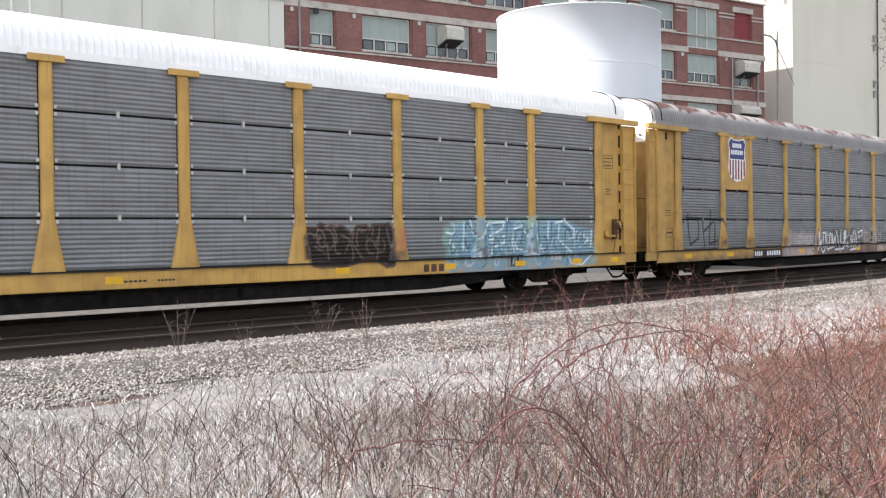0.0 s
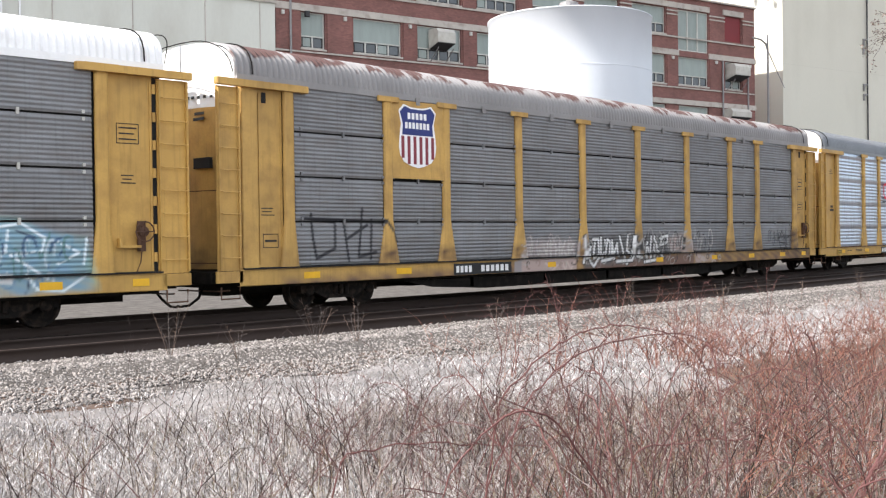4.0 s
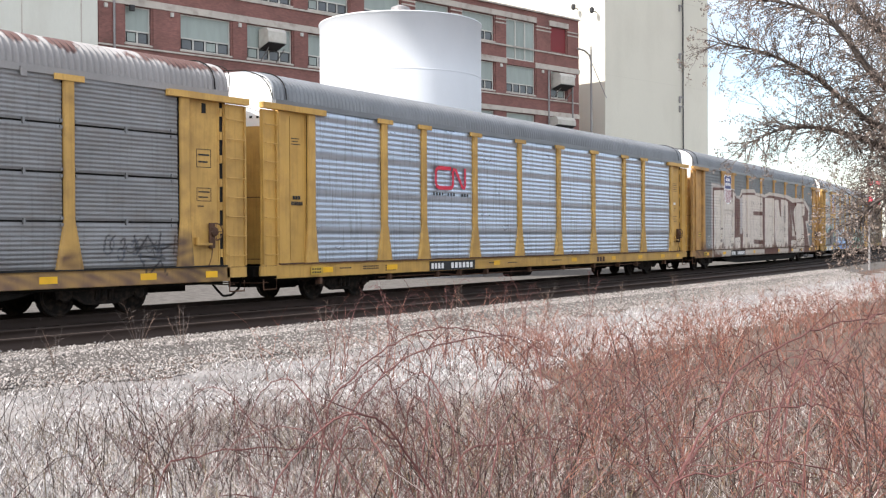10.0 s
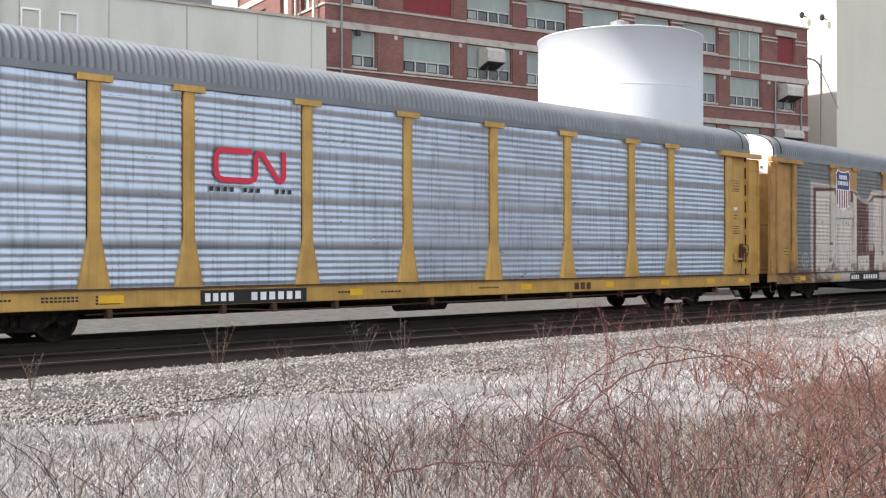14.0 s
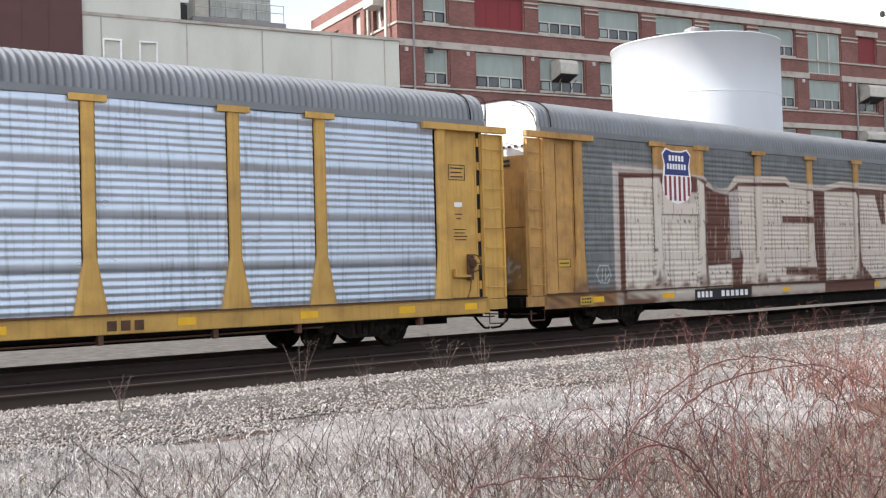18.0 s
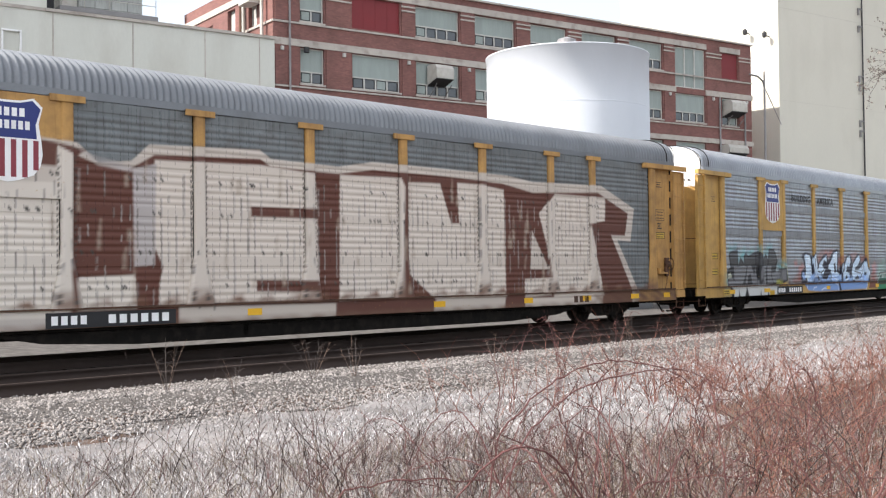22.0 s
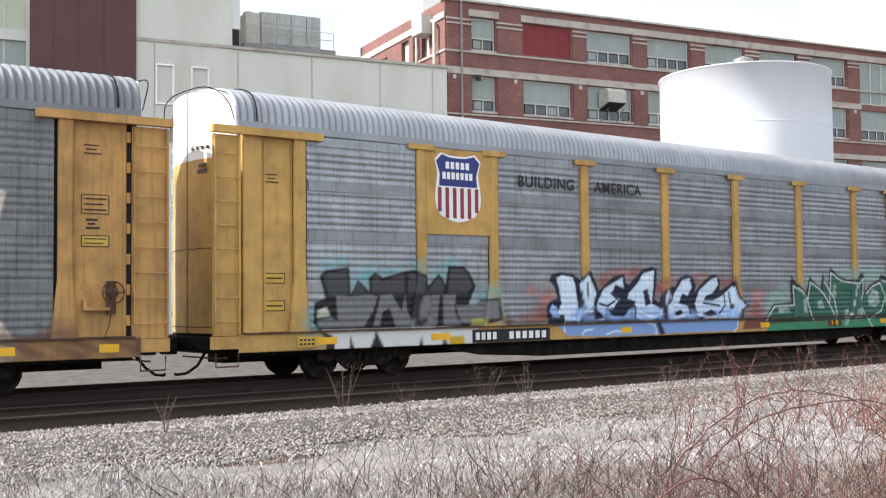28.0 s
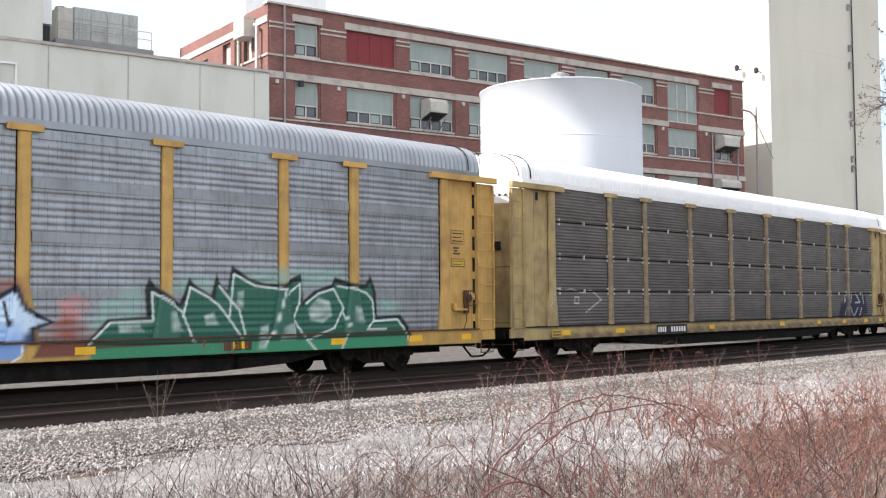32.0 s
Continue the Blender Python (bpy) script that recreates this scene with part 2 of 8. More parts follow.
DUCT = material("beige_sheet_metal", (0.46, 0.44, 0.40), 0.55, 0.2, 0.08, 1, 15, 0.04, (0.25, 0.2, 0.15), 0.4)
GRILLE = material("dark_grille", (0.03, 0.03, 0.032), 0.8, 0, 0.2, 4, 30, 0.2)
PIPE = material("grey_pipe_steel", (0.25, 0.24, 0.24), 0.55, 0.3, 0.15, 1, 20, 0.05)
GLASS_BLOCK = material("pale_glazed_panel", (0.42, 0.44, 0.33), 0.3, 0, 0.1, 0.5, 8, 0.02)


def crown_only(m, z0, z1):
    """The stain starts at the crown and runs out down the slope, with a ragged edge."""
    nd, ln = m.node_tree.nodes, m.node_tree.links
    mix = nd["Principled BSDF"].inputs["Base Color"].links[0].from_node
    while mix.bl_idname != "ShaderNodeMix":
        mix = next(i for i in mix.inputs if i.name == "Color").links[0].from_node
    old = mix.inputs[0].links[0].from_socket
    co = nd.new("ShaderNodeTexCoord")
    axis = nd.new("ShaderNodeSeparateXYZ")
    ln.new(co.outputs["Object"], axis.inputs[0])
    rag = nd.new("ShaderNodeTexNoise")
    rag.inputs["Scale"].default_value, rag.inputs["Detail"].default_value = 2.2, 4
    ln.new(co.outputs["Object"], rag.inputs["Vector"])
    lift = nd.new("ShaderNodeMath")
    lift.operation = "MULTIPLY_ADD"
    lift.inputs[1].default_value = 0.5
    ln.new(rag.outputs["Fac"], lift.inputs[0])
    ln.new(axis.outputs["Z"], lift.inputs[2])
    near_top = nd.new("ShaderNodeMapRange")
    near_top.inputs[1].default_value, near_top.inputs[2].default_value = z0, z1
    ln.new(lift.outputs[0], near_top.inputs[0])
    both = nd.new("ShaderNodeMath")
    both.operation = "MULTIPLY"
    ln.new(old, both.inputs[0])
    ln.new(near_top.outputs[0], both.inputs[1])
    ln.new(both.outputs[0], mix.inputs[0])


crown_only(ROOF_RUST, 5.56, 5.64)


def perforate(m, wide=0.17, row=0.105, dark=0.6):
    """Short upright slots punched here and there in columns across a sheet."""
    nd, ln = m.node_tree.nodes, m.node_tree.links
    co = nd.new("ShaderNodeTexCoord")
    cell = nd.new("ShaderNodeMapping")
    cell.inputs["Scale"].default_value = (1 / wide, 1, 1 / row)
    split = nd.new("ShaderNodeSeparateXYZ")
    ln.new(co.outputs["Object"], cell.inputs["Vector"])
    ln.new(cell.outputs[0], split.inputs[0])

    def calc(kind, v, k):
        n = nd.new("ShaderNodeMath")
        n.operation = kind
        for socket, value in zip(n.inputs, (v, k)):
            if isinstance(value, bpy.types.NodeSocket):
                ln.new(value, socket)
            else:
                socket.default_value = value
        return n.outputs[0]

    across = calc("LESS_THAN", calc("FRACT", split.outputs["X"], 0), 0.09)
    along = calc("LESS_THAN", calc("FRACT", split.outputs["Z"], 0), 0.72)
    rare = nd.new("ShaderNodeTexWhiteNoise")
    rare.noise_dimensions = "2D"
    spot = nd.new("ShaderNodeCombineXYZ")
    ln.new(calc("FLOOR", split.outputs["X"], 0), spot.inputs[0])
    ln.new(calc("FLOOR", split.outputs["Z"], 0), spot.inputs[1])
    ln.new(spot.outputs[0], rare.inputs["Vector"])
    slot = calc("MULTIPLY", calc("MULTIPLY", across, along), calc("LESS_THAN", rare.outputs["Value"], 0.62))
    bsdf = nd["Principled BSDF"]
    old = bsdf.inputs["Base Color"].links[0].from_socket
    mx = nd.new("ShaderNodeMix")
    mx.data_type, mx.blend_type = "RGBA", "MULTIPLY"
    ln.new(slot, mx.inputs[0])
    ln.new(old, mx.inputs[6])
    mx.inputs[7].default_value = (dark, dark, dark, 1)
    ln.new(mx.outputs[2], bsdf.inputs["Base Color"])


BAND = material("flat_galvanised_band", (0.27, 0.285, 0.305), 0.45, 0.45, 0.2, 0.7, 30, 0.03, (0.19, 0.19, 0.20), 0.5, (1.6, 1, 2), streak=0.35, spec=0.25)
perforate(GALV_MID)
perforate(GALV_LIGHT)


# ---- building blocks ----
def box(bm, x0, x1, y0, y1, z0, z1, cut=0.0):
    """A block; cut: its upright and top edges are chamfered by so much."""
    if cut:
        prof = [(x0 + cut, y0), (x1 - cut, y0), (x1, y0 + cut), (x1, y1 - cut), (x1 - cut, y1), (x0 + cut, y1), (x0, y1 - cut), (x0, y0 + cut)]
    else:
        prof = [(x0, y0), (x1, y0), (x1, y1), (x0, y1)]
    lo = [bm.verts.new((x, y, z0)) for x, y in prof]
    hi = [bm.verts.new((x, y, z1)) for x, y in prof]
    n = len(prof)
    bm.faces.new(lo[::-1])
    bm.faces.new(hi)
    for i in range(n):
        bm.faces.new((lo[i], lo[(i + 1) % n], hi[(i + 1) % n], hi[i]))


def tube(bm, pts, r, n=6, r_end=None):
    """A round bar along points; r_end: its radius at the end."""
    pts = [Vector(p) for p in pts]
    rings = []
    for i, p in enumerate(pts):
        way = (pts[min(i + 1, len(pts) - 1)] - pts[max(i - 1, 0)]).normalized()
        side = way.cross((0, 0, 1)) if abs(way.z) < 0.95 else way.cross((1, 0, 0))
        side.normalize()
        up = side.cross(way)
        rad = r if r_end is None else r + (r_end - r) * i / (len(pts) - 1)
        rings.append([bm.verts.new(p + rad * (math.cos(a) * side + math.sin(a) * up)) for a in (2 * math.pi * k / n for k in range(n))])
    for a, b in zip(rings, rings[1:]):
        for k in range(n):
            bm.faces.new((a[k], a[(k + 1) % n], b[(k + 1) % n], b[k]))
    bm.faces.new(rings[0][::-1])
    bm.faces.new(rings[-1])


def smooth_line(pts, n=6):
    """A soft curve through points."""
    p = [Vector(v) for v in pts]
    p = [2 * p[0] - p[1], *p, 2 * p[-1] - p[-2]]
    out = []
    for i in range(1, len(p) - 2):
        for k in range(n):
            t = k / n
            a, b, c, d = p[i - 1], p[i], p[i + 1], p[i + 2]
            out.append(0.5 * ((2 * b) + (c - a) * t + (2 * a - 5 * b + 4 * c - d) * t * t + (3 * b - a - 3 * c + d) * t ** 3))
    return out + [p[-2]]


def lathe(bm, prof, n, axis="z", at=(0, 0, 0)):
    """A turned body: radius and height along the axis."""
    rings = []
    for r, h in prof:
        ring = []
        for k in range(n):
            a = 2 * math.pi * k / n
            c, s = r * math.cos(a), r * math.sin(a)
            v = (c, s, h) if axis == "z" else (c, h, s)
            ring.append(bm.verts.new(Vector(v) + Vector(at)))
        rings.append(ring)
    for a, b in zip(rings, rings[1:]):
        for k in range(n):
            bm.faces.new((a[k], a[(k + 1) % n], b[(k + 1) % n], b[k]))
    bm.faces.new(rings[0][::-1])
    bm.faces.new(rings[-1])


def plate(bm, outline, y0, y1):
    """An upright plate of some outline in x and z, from y0 to y1."""
    a = [bm.verts.new((x, y0, z)) for x, z in outline]
    b = [bm.verts.new((x, y1, z)) for x, z in outline]
    n = len(outline)
    bm.faces.new(a)
    bm.faces.new(b[::-1])
    for i in range(n):
        bm.faces.new((a[(i + 1) % n], a[i], b[i], b[(i + 1) % n]))


def part(name, bm, mat, parent, label="", smooth=False):
    me = bpy.data.meshes.new(name)
    if isinstance(bm, bmesh.types.BMesh):
        bmesh.ops.recalc_face_normals(bm, faces=bm.faces)
        bm.to_mesh(me)
        bm.free()
    else:
        me.from_pydata(*bm)
    me.materials.append(mat)
    if smooth:
        me.shade_smooth()
    ob = new(name, me)
    ob.parent = parent
    if label:
        tagged(ob, label)
    return ob


def thing(name, label, category, m=None, group="", kind=""):
    ob = tagged(new(name), label, category, group, kind)
    if m is not None:
        ob.matrix_world = m
    return ob


def solid(name, bm, mat, label, category="", kind="", group="", m=None, smooth=False):
    """A thing of one mesh."""
    ob = part(name, bm, mat, None, "", smooth)
    tagged(ob, label, category, group, kind)
    if m is not None:
        ob.matrix_world = m
    return ob


# spray paint on the car sides: kind, colour, softness or half width, x and z along the side
def coat(layers, kind, colour, size, *xz):
    layers.append((kind, colour, size, [(xz[i], xz[i + 1]) for i in range(0, len(xz), 2)]))


PAINT_A = []
coat(PAINT_A, "poly", (.024,.017,.015), 0.014, 1.52, 1.48, 1.64, 1.72, 1.91, 1.72, 2, 1.82, 2.13, 1.77, 2.14, 1.69, 2.34, 1.77, 2.45, 1.72, 2.6, 1.77, 2.8, 1.64, 2.89, 1.54, 3.01, 1.74, 3.32, 1.78, 3.41, 1.66, 3.53, 1.79, 4.01, 1.79, 4.13, 1.63, 4.12, 1.18, 4.22, 1.01, 4.15, 0.83, 3.92, 0.81, 3.61, 0.98, 3.24, 0.99, 2.64, 0.85, 2.18, 0.87, 2.01, 0.86, 1.79, 0.9, 1.65, 1.03, 1.52, 1.13)
coat(PAINT_A, "line", (.085,.05,.04), 0.03, 1.52, 1.48, 1.64, 1.72, 1.91, 1.72, 2, 1.82, 2.13, 1.77, 2.14, 1.69, 2.34, 1.77, 2.45, 1.72, 2.6, 1.77, 2.8, 1.64, 2.89, 1.54, 3.01, 1.74, 3.32, 1.78, 3.41, 1.66, 3.53, 1.79, 4.01, 1.79, 4.13, 1.63, 4.12, 1.18, 4.22, 1.01, 4.15, 0.83, 3.92, 0.81, 3.61, 0.98, 3.24, 0.99, 2.64, 0.85, 2.18, 0.87, 2.01, 0.86, 1.79, 0.9, 1.65, 1.03, 1.52, 1.13, 1.52, 1.48)
coat(PAINT_A, "line", (.15,.115,.10), 0.018, 1.86, 1.57, 2.02, 1.52, 1.85, 1.32, 2.13, 1.17)
coat(PAINT_A, "line", (.15,.115,.10), 0.018, 2.37, 1.72, 2.45, 1.57, 2.42, 1.36)
coat(PAINT_A, "line", (.15,.115,.10), 0.018, 2.6, 1.56, 2.83, 1.46, 2.71, 1.16)
coat(PAINT_A, "line", (.15,.115,.10), 0.018, 2.95, 1.61, 2.89, 1.41, 3.18, 1.04)
coat(PAINT_A, "line", (.15,.115,.10), 0.018, 3.38, 1.66, 3.34, 1.35)
coat(PAINT_A, "line", (.15,.115,.10), 0.018, 3.53, 1.71, 3.5, 1.56)
coat(PAINT_A, "line", (.15,.115,.10), 0.018, 3.72, 1.71, 3.68, 1.29, 3.64, 1.03)
coat(PAINT_A, "line", (.15,.115,.10), 0.018, 1.63, 1.28, 1.74, 1.23, 1.63, 1.11)
coat(PAINT_A, "line", (.15,.115,.10), 0.018, 3.94, 1.71, 4.06, 1.23)
coat(PAINT_A, "line", (.15,.115,.10), 0.018, 3.07, 1.66, 3.32, 1.66)
coat(PAINT_A, "line", (.15,.115,.10), 0.018, 2.19, 1.37, 2.24, 1.02)
coat(PAINT_A, "line", (.15,.115,.10), 0.018, 1.68, 0.98, 2.12, 0.98, 2.64, 0.95)
coat(PAINT_A, "line", (.15,.115,.10), 0.018, 3.61, 1, 3.93, 0.89)
coat(PAINT_A, "spray", (.40,.14,.08), 0.08, 4.28, 1.76, 4.54, 1.65, 4.53, 1.2, 4.18, 1.2)
coat(PAINT_A, "spray", (.12,.07,.05), 0.04, 4.19, 1.18, 4.52, 1.17, 4.51, 0.98, 4.18, 0.99)
coat(PAINT_A, "spray", (.25,.43,.38), 0.08, 5.83, 1.7, 6.05, 1.82, 6.64, 1.93, 7.89, 1.96, 8.72, 1.94, 9.41, 2, 10.49, 1.94, 10.87, 1.68, 11.64, 1.61, 11.92, 0.68, 5.81, 0.69, 5.89, 1.14, 5.76, 1.42)
coat(PAINT_A, "spray", (.19,.31,.42), 0.07, 5.9, 1.42, 6.12, 1.7, 6.57, 1.87, 7.02, 1.93, 7.41, 1.84, 8.05, 1.9, 8.72, 1.94, 8.93, 1.69, 9.32, 1.88, 9.94, 1.94, 10.49, 1.91, 10.96, 1.75, 11.69, 1.55, 11.68, 1.08, 11.82, 0.68, 8.19, 0.52, 6.03, 0.6, 5.96, 1.03, 6.33, 1.13, 6.19, 1.36)
coat(PAINT_A, "poly", (.15,.15,.16), 0.02, 6.86, 1.21, 7.4, 1.17, 7.32, 0.93, 6.89, 1)
coat(PAINT_A, "poly", (.17,.17,.18), 0.02, 8.7, 1.14, 9.31, 1.16, 9.3, 1.01, 8.79, 1.02)
coat(PAINT_A, "line", (.66,.74,.78), 0.024, 6.53, 1.82, 6.48, 1.13)
coat(PAINT_A, "line", (.66,.74,.78), 0.024, 6.76, 1.9, 6.83, 1.64, 6.98, 1.38)
coat(PAINT_A, "line", (.66,.74,.78), 0.024, 7.09, 1.41, 7.29, 1.64, 7.41, 1.81, 8.01, 1.84, 7.93, 1.66, 7.44, 1.49, 7.36, 1.37, 8.01, 1.48, 8, 1.31, 7.56, 1.19, 7.51, 0.99)
coat(PAINT_A, "line", (.66,.74,.78), 0.024, 8.37, 1.09, 8.25, 1.45, 8.38, 1.66, 8.71, 1.75, 8.81, 1.6, 8.88, 1.48)
coat(PAINT_A, "line", (.66,.74,.78), 0.024, 8.33, 1.42, 8.49, 1.15, 8.79, 1.08)
coat(PAINT_A, "line", (.66,.74,.78), 0.024, 9.06, 1.81, 8.96, 1.08)
coat(PAINT_A, "line", (.66,.74,.78), 0.024, 9.32, 1.81, 9.29, 1.38)
coat(PAINT_A, "line", (.66,.74,.78), 0.024, 9.81, 1.84, 9.75, 1.12, 9.48, 1.13, 9.48, 1.25)
coat(PAINT_A, "line", (.66,.74,.78), 0.024, 10.08, 1.81, 10.49, 1.88, 10.91, 1.62, 10.86, 1.39, 10.3, 1.33, 10.95, 0.9)
coat(PAINT_A, "line", (.66,.74,.78), 0.024, 10.26, 1.75, 10.21, 1.37)
coat(PAINT_A, "line", (.66,.74,.78), 0.024, 11.15, 1.55, 11.54, 1.35, 11.14, 1.16)
coat(PAINT_A, "line", (.66,.74,.78), 0.024, 11.69, 1.61, 11.63, 1.15)
coat(PAINT_A, "line", (.66,.74,.78), 0.024, 5.9, 1.59, 6.19, 1.53, 6.01, 1.36, 6.22, 1.19)
coat(PAINT_A, "line", (.66,.74,.78), 0.024, 10.57, 0.98, 10.75, 0.72, 11.23, 0.67, 11.68, 0.95)
coat(PAINT_A, "line", (.66,.74,.78), 0.024, 6.97, 1.12, 7.09, 1.03, 7.01, 0.94)
coat(PAINT_A, "line", (.66,.74,.78), 0.024, 9.05, 1.1, 9.17, 1)
coat(PAINT_A, "line", (.04,.06,.10), 0.016, 6.64, 1.84, 6.9, 1.58, 7.01, 1.23)
coat(PAINT_A, "line", (.04,.06,.10), 0.016, 7.49, 1.76, 7.89, 1.78)
coat(PAINT_A, "line", (.04,.06,.10), 0.016, 7.64, 1.43, 8.09, 1.42)
coat(PAINT_A, "line", (.04,.06,.10), 0.016, 8.46, 1.63, 8.71, 1.66)
coat(PAINT_A, "line", (.04,.06,.10), 0.016, 9.41, 1.88, 9.4, 1.19)
coat(PAINT_A, "line", (.04,.06,.10), 0.016, 10.4, 1.75, 10.77, 1.62)
coat(PAINT_A, "line", (.04,.06,.10), 0.016, 8.21, 1.39, 8.33, 1.09)
coat(PAINT_A, "line", (.04,.06,.10), 0.016, 7.24, 1.05, 7.32, 0.82, 7.16, 0.7)
coat(PAINT_A, "line", (.04,.06,.10), 0.016, 9.58, 1.69, 9.71, 1.69)
coat(PAINT_A, "line", (.04,.06,.10), 0.016, 6.6, 1.82, 6.57, 1.13)
coat(PAINT_A, "line", (.04,.06,.10), 0.016, 9.94, 1.81, 9.89, 1.12)
coat(PAINT_A, "line", (.04,.06,.10), 0.016, 11.05, 1.58, 11, 1.36)
coat(PAINT_A, "line", (.04,.06,.10), 0.016, 10.62, 0.91, 10.56, 0.66)
coat(PAINT_A, "poly", (.012,.012,.014), 0.01, 8.14, 0.98, 8.66, 0.97, 8.61, 0.68, 8.14, 0.71)
coat(PAINT_A, "line", (.6,.6,.6), 0.012, 8.2, 0.95, 8.2, 0.74)
coat(PAINT_A, "line", (.6,.6,.6), 0.012, 8.32, 0.94, 8.31, 0.74)
coat(PAINT_A, "line", (.6,.6,.6), 0.012, 8.43, 0.94, 8.43, 0.74)
coat(PAINT_A, "line", (.6,.6,.6), 0.012, 8.57, 0.94, 8.56, 0.73)
coat(PAINT_A, "poly", (.58,.58,.58), 0.012, 9.84, 1.01, 10.34, 1, 10.34, 0.82, 9.88, 0.85)

PAINT_B = []
coat(PAINT_B, "line", (.03,.03,.035), 0.035, -11.4, 2.08, -11.35, 1.58, -11.25, 1.12, -10.72, 1.33, -10.72, 1.9, -11.48, 1.98)
coat(PAINT_B, "line", (.03,.03,.035), 0.035, -10.47, 1.94, -10.31, 1.05)
coat(PAINT_B, "line", (.03,.03,.035), 0.035, -10.34, 1.54, -9.75, 1.84)
coat(PAINT_B, "line", (.03,.03,.035), 0.035, -9.89, 2.2, -10.01, 1.13, -9.47, 1.23)
coat(PAINT_B, "line", (.03,.03,.035), 0.035, -9.61, 1.95, -9.64, 1.08)
coat(PAINT_B, "line", (.03,.03,.035), 0.035, -11.66, 1.99, -9.21, 1.9)
coat(PAINT_B, "line", (.03,.03,.035), 0.035, -9.18, 1.95, -8.92, 1.67, -8.83, 1.45)
coat(PAINT_B, "spray", (.40,.35,.34), 0.1, -4.08, 1.4, -3.34, 1.44, -1.83, 1.39, -1.78, 0.92, -4.09, 0.96)
coat(PAINT_B, "poly", (.42,.32,.29), 0.04, -4.26, 0.94, -1.78, 0.93, -1.75, 0.53, -4.21, 0.59)
coat(PAINT_B, "poly", (.30,.27,.27), 0.03, -4.5, 0.88, -4.2, 0.94, -4.21, 0.58, -4.53, 0.58)
coat(PAINT_B, "poly", (.17,.10,.075), 0.05, -1.36, 0.79, 4.67, 0.92, 4.67, 0.59, -1.37, 0.49)
coat(PAINT_B, "spray", (.10,.095,.095), 0.07, -1.46, 1.51, 0.14, 1.59, 3.12, 1.6, 3.22, 0.95, 2.89, 0.78, -1.41, 0.62)
coat(PAINT_B, "spray", (.33,.27,.25), 0.08, 3.11, 1.47, 4.13, 1.55, 4.96, 1.08, 4.83, 0.9, 3.22, 0.95)
coat(PAINT_B, "line", (.015,.015,.015), 0.075, -1.4, 1.51, -1.32, 1.14, -1.41, 0.78)
coat(PAINT_B, "line", (.70,.70,.70), 0.042, -1.4, 1.51, -1.32, 1.14, -1.41, 0.78)
coat(PAINT_B, "line", (.015,.015,.015), 0.075, -1.23, 1.1, -1.29, 0.91, -1.12, 0.91, -1.03, 1.21, -1.23, 1.1)
coat(PAINT_B, "line", (.70,.70,.70), 0.042, -1.23, 1.1, -1.29, 0.91, -1.12, 0.91, -1.03, 1.21, -1.23, 1.1)
coat(PAINT_B, "line", (.015,.015,.015), 0.075, -0.91, 1.43, -0.65, 1.43, -0.62, 0.97, -0.91, 0.9, -0.82, 1.32)
coat(PAINT_B, "line", (.70,.70,.70), 0.042, -0.91, 1.43, -0.65, 1.43, -0.62, 0.97, -0.91, 0.9, -0.82, 1.32)
coat(PAINT_B, "line", (.015,.015,.015), 0.075, -0.52, 1.47, -0.53, 0.89, -0.27, 1.11, -0.31, 1.39)
coat(PAINT_B, "line", (.70,.70,.70), 0.042, -0.52, 1.47, -0.53, 0.89, -0.27, 1.11, -0.31, 1.39)
coat(PAINT_B, "line", (.015,.015,.015), 0.075, -0.09, 0.95, -0.04, 1.34, -0.18, 1.42, -0.3, 0.96)
coat(PAINT_B, "line", (.70,.70,.70), 0.042, -0.09, 0.95, -0.04, 1.34, -0.18, 1.42, -0.3, 0.96)
coat(PAINT_B, "line", (.015,.015,.015), 0.075, 0.02, 0.91, 0.06, 1.38, 0.13, 0.95, 0.32, 1.3, 0.36, 0.94)
coat(PAINT_B, "line", (.70,.70,.70), 0.042, 0.02, 0.91, 0.06, 1.38, 0.13, 0.95, 0.32, 1.3, 0.36, 0.94)
coat(PAINT_B, "line", (.015,.015,.015), 0.075, 0.46, 1.49, 0.59, 1.17, 0.68, 0.85, 0.77, 0.69, 0.96, 0.84)
coat(PAINT_B, "line", (.70,.70,.70), 0.042, 0.46, 1.49, 0.59, 1.17, 0.68, 0.85, 0.77, 0.69, 0.96, 0.84)
coat(PAINT_B, "line", (.015,.015,.015), 0.075, 0.88, 1.53, 0.82, 1.09, 1.06, 0.92, 1.21, 1.49)
coat(PAINT_B, "line", (.70,.70,.70), 0.042, 0.88, 1.53, 0.82, 1.09, 1.06, 0.92, 1.21, 1.49)
coat(PAINT_B, "line", (.015,.015,.015), 0.075, 1.31, 1.32, 1.33, 0.91, 1.6, 0.86)
coat(PAINT_B, "line", (.70,.70,.70), 0.042, 1.31, 1.32, 1.33, 0.91, 1.6, 0.86)
coat(PAINT_B, "line", (.015,.015,.015), 0.075, 1.65, 1.4, 1.85, 0.82, 1.95, 1.31, 2.1, 0.81)
coat(PAINT_B, "line", (.70,.70,.70), 0.042, 1.65, 1.4, 1.85, 0.82, 1.95, 1.31, 2.1, 0.81)
coat(PAINT_B, "line", (.015,.015,.015), 0.075, 2.18, 1.48, 2.07, 0.71)
coat(PAINT_B, "line", (.70,.70,.70), 0.042, 2.18, 1.48, 2.07, 0.71)
coat(PAINT_B, "line", (.015,.015,.015), 0.075, 2.37, 1.48, 2.31, 0.89, 2.52, 1.13, 2.37, 1.39)
coat(PAINT_B, "line", (.70,.70,.70), 0.042, 2.37, 1.48, 2.31, 0.89, 2.52, 1.13, 2.37, 1.39)
coat(PAINT_B, "line", (.015,.015,.015), 0.075, 2.52, 1.05, 2.78, 0.87)
